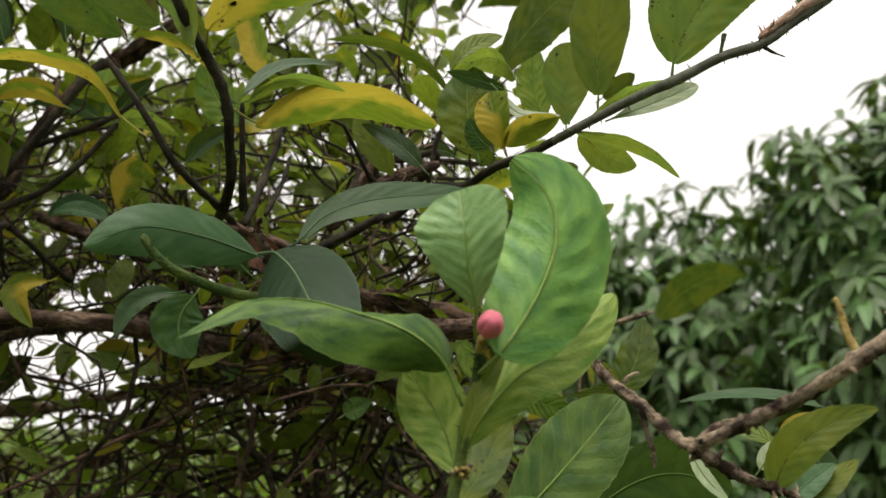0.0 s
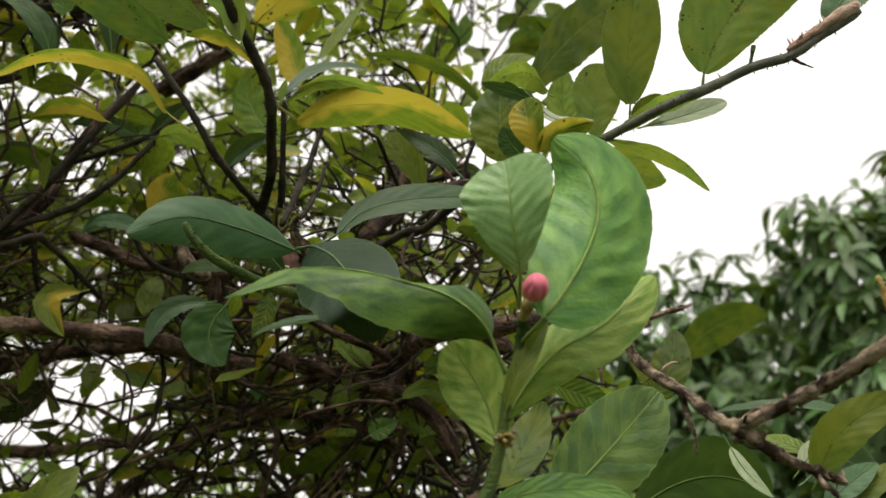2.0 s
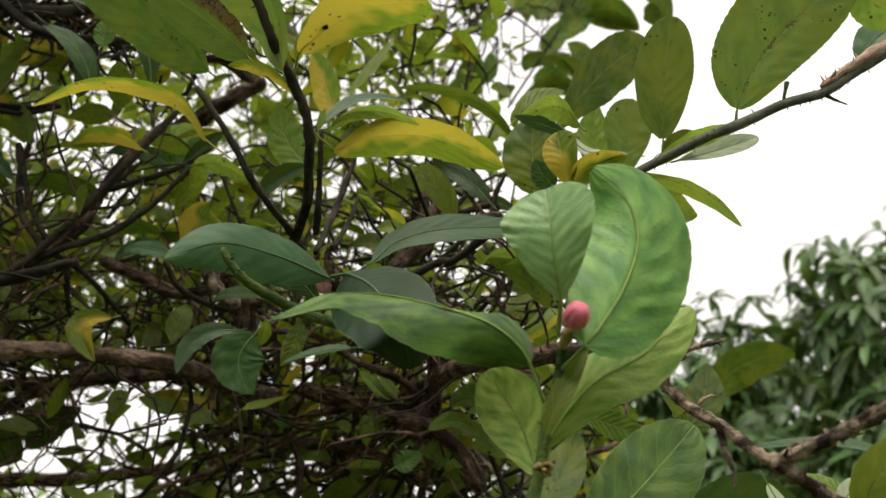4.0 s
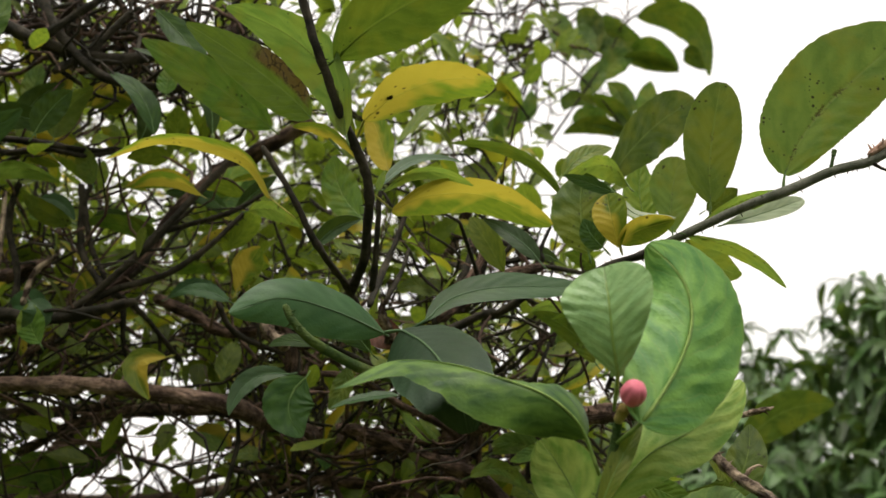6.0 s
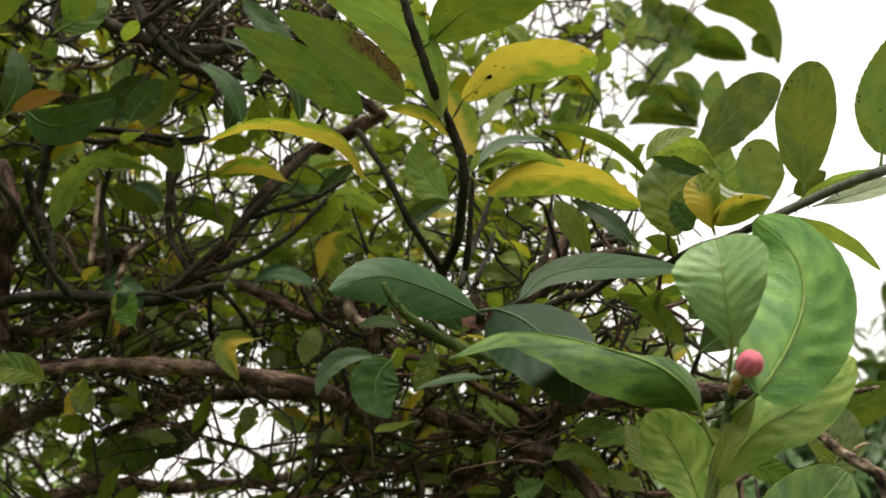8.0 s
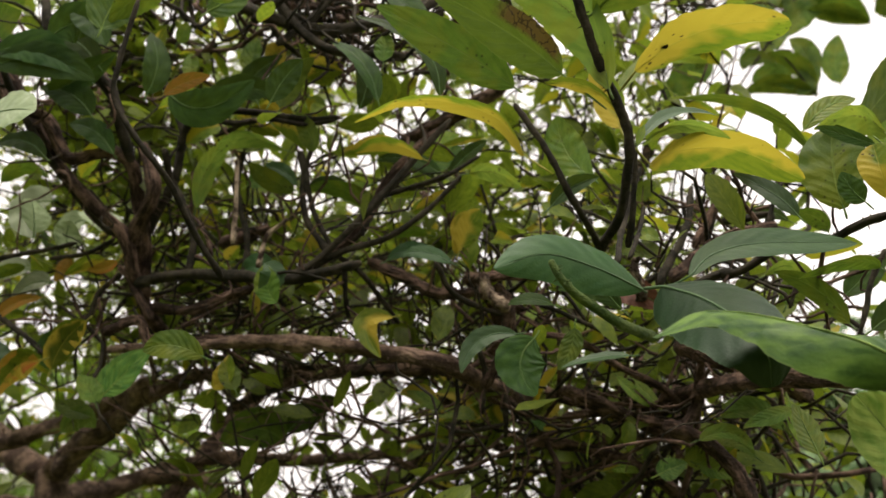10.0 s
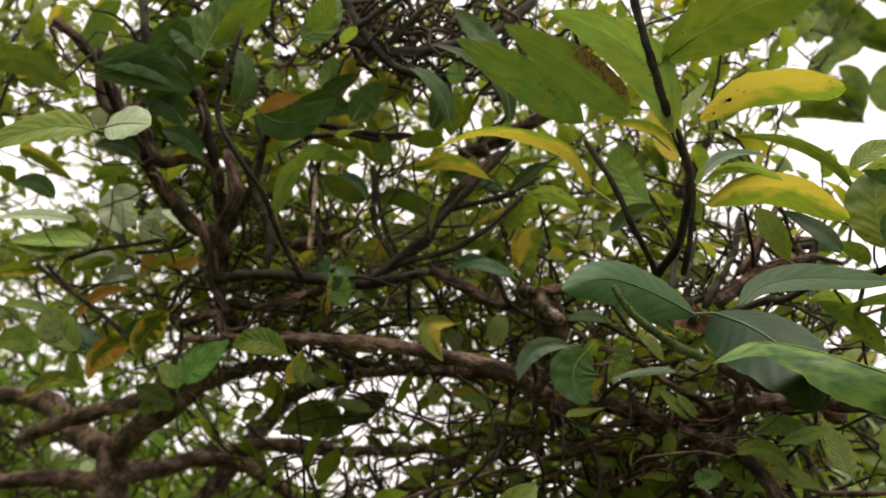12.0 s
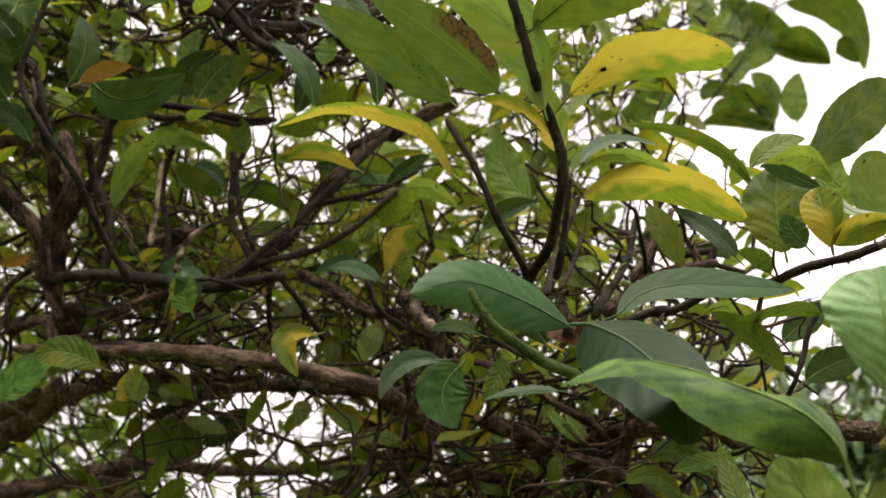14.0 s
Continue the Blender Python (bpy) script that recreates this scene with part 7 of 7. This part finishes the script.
# thin bare twigs that net the open place beside the trunk
for k in range(80):
    p = Vector((rng.uniform(-0.50, -0.26), rng.uniform(0.66, 0.9), rng.uniform(1.26, 1.40)))
    p.x -= 0.45 * (p.y - 0.66)
    wild_twig(rng, p, Vector((rng.gauss(0, 1), rng.gauss(0, 0.3), rng.gauss(0.1, 0.5))).normalized(), rng.uniform(0.05, 0.15), rng.uniform(0.0006, 0.0014), rng.randint(0, 1), rng.random() < 0.6, False, 0.36)
# dark twigs with tufts of leaves against the sky
for k in range(60):
    p = Vector((rng.uniform(-0.12, 0.06), rng.uniform(1.1, 1.3), rng.uniform(2.04, 2.20)))
    wild_twig(rng, p, Vector((rng.gauss(0, 1), rng.gauss(0, 0.4), rng.gauss(0, 0.7))).normalized(), rng.uniform(0.08, 0.2), rng.uniform(0.0015, 0.003), rng.randint(0, 2), rng.random() < 0.4, False, 0.36)
verts, faces, uvs = pack(bark_parts)
tagged(linked("thicket", verts, faces, bark, lemon_tree, "tangle of bare brown twigs", uvs), kind="stuff")
verts, faces, uvs = pack(twig_parts)
tagged(linked("thicket", verts, faces, twig_bark, lemon_tree, "tangle of thin dark twigs", uvs), kind="stuff")
verts, faces, uvs = pack(leaf_parts)
tagged(linked("foliage", verts, faces, mass, lemon_tree, "many small green and yellowish leaves", uvs), kind="stuff")


# ---- trees and shrubs behind ----
def whorl(rng, p, out, count_, size, droop):
    """A tuft of long leaves that hang from one point."""
    pieces = []
    for k in range(count_):
        a = rng.uniform(0, 2 * math.pi)
        side = out.orthogonal().normalized()
        side.rotate(Matrix.Rotation(a, 3, out))
        way = (side + out * rng.uniform(-0.3, 1.2) + Vector((0, 0, -droop * rng.uniform(0.5, 1.3)))).normalized()
        s = size * rng.uniform(0.7, 1.2)
        up = (out + Vector((0, 0, 0.5))).normalized()
        mid = p + way * s * 0.5 + Vector((0, 0, 0.12 * s))
        pieces.append(blade(p, mid, p + way * s - Vector((0, 0, 0.10 * s * droop)), s * rng.uniform(0.27, 0.36), up, rng.uniform(8, 25), 0, 6, 2, 0.5, 0.0, rng.uniform(0, 90))[:3])
    return pieces


def tree(name, label, category, foot, blobs, tufts, size, droop, leaf_mat, per=9, seed=1, trunk_r=0.09):
    """A leafy tree: trunk, limbs to each mass of its crown, and tufts of leaves over and inside the masses."""
    rng = random.Random(seed)
    root = tagged(new(name), label, category)
    root.location = foot
    top = Vector((0, 0, 0.45 * max(b[2] for b in blobs)))
    verts, faces = tube([Vector((0, 0, -0.05)), top * 0.5 + Vector((0.04, 0.02, 0)), top], trunk_r, trunk_r * 0.7, 10, 5, 0.2, seed)
    linked("trunk", verts, faces, bark, root)
    pieces = []
    for bx, by, bz, r in blobs:
        c = Vector((bx, by, bz))
        verts, faces = tube([top * 0.9, top.lerp(c, 0.5) + Vector((0.05, 0, 0.05)), c], trunk_r * 0.5, 0.012, 8, 4, 0.25, bx)
        linked("limb", verts, faces, bark, root)
        for k in range(int(tufts * r * r)):
            d = Vector((rng.gauss(0, 1), rng.gauss(0, 1), rng.gauss(0.1, 1))).normalized()
            p = c + d * r * rng.uniform(0.55, 1.06) * (1 + 0.25 * noise.noise(d * 2.5 + c))
            if p.z + foot[2] < 0.1:
                continue
            pieces += whorl(rng, p, (d + Vector((0, 0, 0.3))).normalized(), rng.randint(per - 3, per + 2), size, droop)
    verts, faces, uvs = pack(pieces)
    tagged(linked("crown", verts, faces, leaf_mat, root, "", uvs), kind="stuff")
    return root


tree("mango_tree", "tall mango tree with drooping dark leaves", "tree", (3.1, 5.2, 0),
     [(0, 0, 2.5, 1.0), (-0.68, -0.3, 2.55, 0.58), (0.8, 0.2, 2.8, 1.0), (-0.45, -0.5, 1.7, 0.8), (0.5, -0.5, 1.5, 0.8), (0.2, 0.0, 3.1, 0.6), (-0.6, 0.1, 0.8, 0.8)],
     210, 0.21, 1.0, mango_leaf, 8, 3)
tree("mango_tree", "lower mango tree with hazy green foliage", "tree", (1.75, 6.4, 0),
     [(-0.05, 0, 2.5, 0.62), (-0.6, 0.1, 2.1, 0.6), (0.6, -0.1, 2.3, 0.75), (0, -0.3, 1.6, 0.9), (-0.8, 0, 1.3, 0.7), (0.3, -0.4, 0.8, 0.9), (-0.7, -0.2, 0.6, 0.7)],
     220, 0.20, 1.0, mango_leaf, 8, 4)
for k, (x, y) in enumerate(((3.0, 8.4), (4.6, 7.6), (1.4, 9.0))):
    tree("mango_tree", "distant mango tree, dark and dense", "tree", (x, y, 0),
         [(0, 0, 2.0, 0.95), (-0.7, 0, 1.5, 0.9), (0.7, 0, 1.5, 0.9), (0, -0.3, 0.9, 0.9)], 200, 0.17, 1.0, mango_leaf, 8, 60 + k)
# unseen trees, added at the back and sides to cut the sky's light
for k, (x, y, h) in enumerate(((-2.1, -1.0, 2.7), (-1.5, -2.7, 2.7), (0.5, -2.9, 2.6), (2.4, -2.2, 2.6), (3.6, -0.4, 2.3))):
    tree("unseen_shade_tree", "unseen leafy tree added to block sky light", "tree", (x, y, 0),
         [(0, 0, h, 0.8), (0.6, 0.2, h - 0.7, 0.8), (-0.6, -0.1, h - 0.6, 0.8), (0.1, 0.2, h - 1.5, 0.9)], 150, 0.17, 0.8, mango_leaf, 8, 40 + k)
for k, (x, y, h) in enumerate(((-0.55, 2.3, 1.02), (-1.15, 2.2, 0.98), (-1.55, 2.0, 1.28), (-1.95, 1.9, 1.25), (-2.3, 2.1, 1.32), (0.1, 2.7, 1.0), (-0.9, 3.3, 1.0), (-1.9, 3.2, 1.1), (-3.0, 3.0, 1.2))):
    tree("shrub", "bright green leafy shrub behind the lemon tree", "shrub", (x, y, 0),
         [(0, 0, h - 0.1, 0.42), (0.15, 0.1, h - 0.5, 0.4), (-0.2, 0, h - 0.55, 0.35)], 900, 0.075, 0.15, shrub_leaf, 7, 20 + k, 0.025)
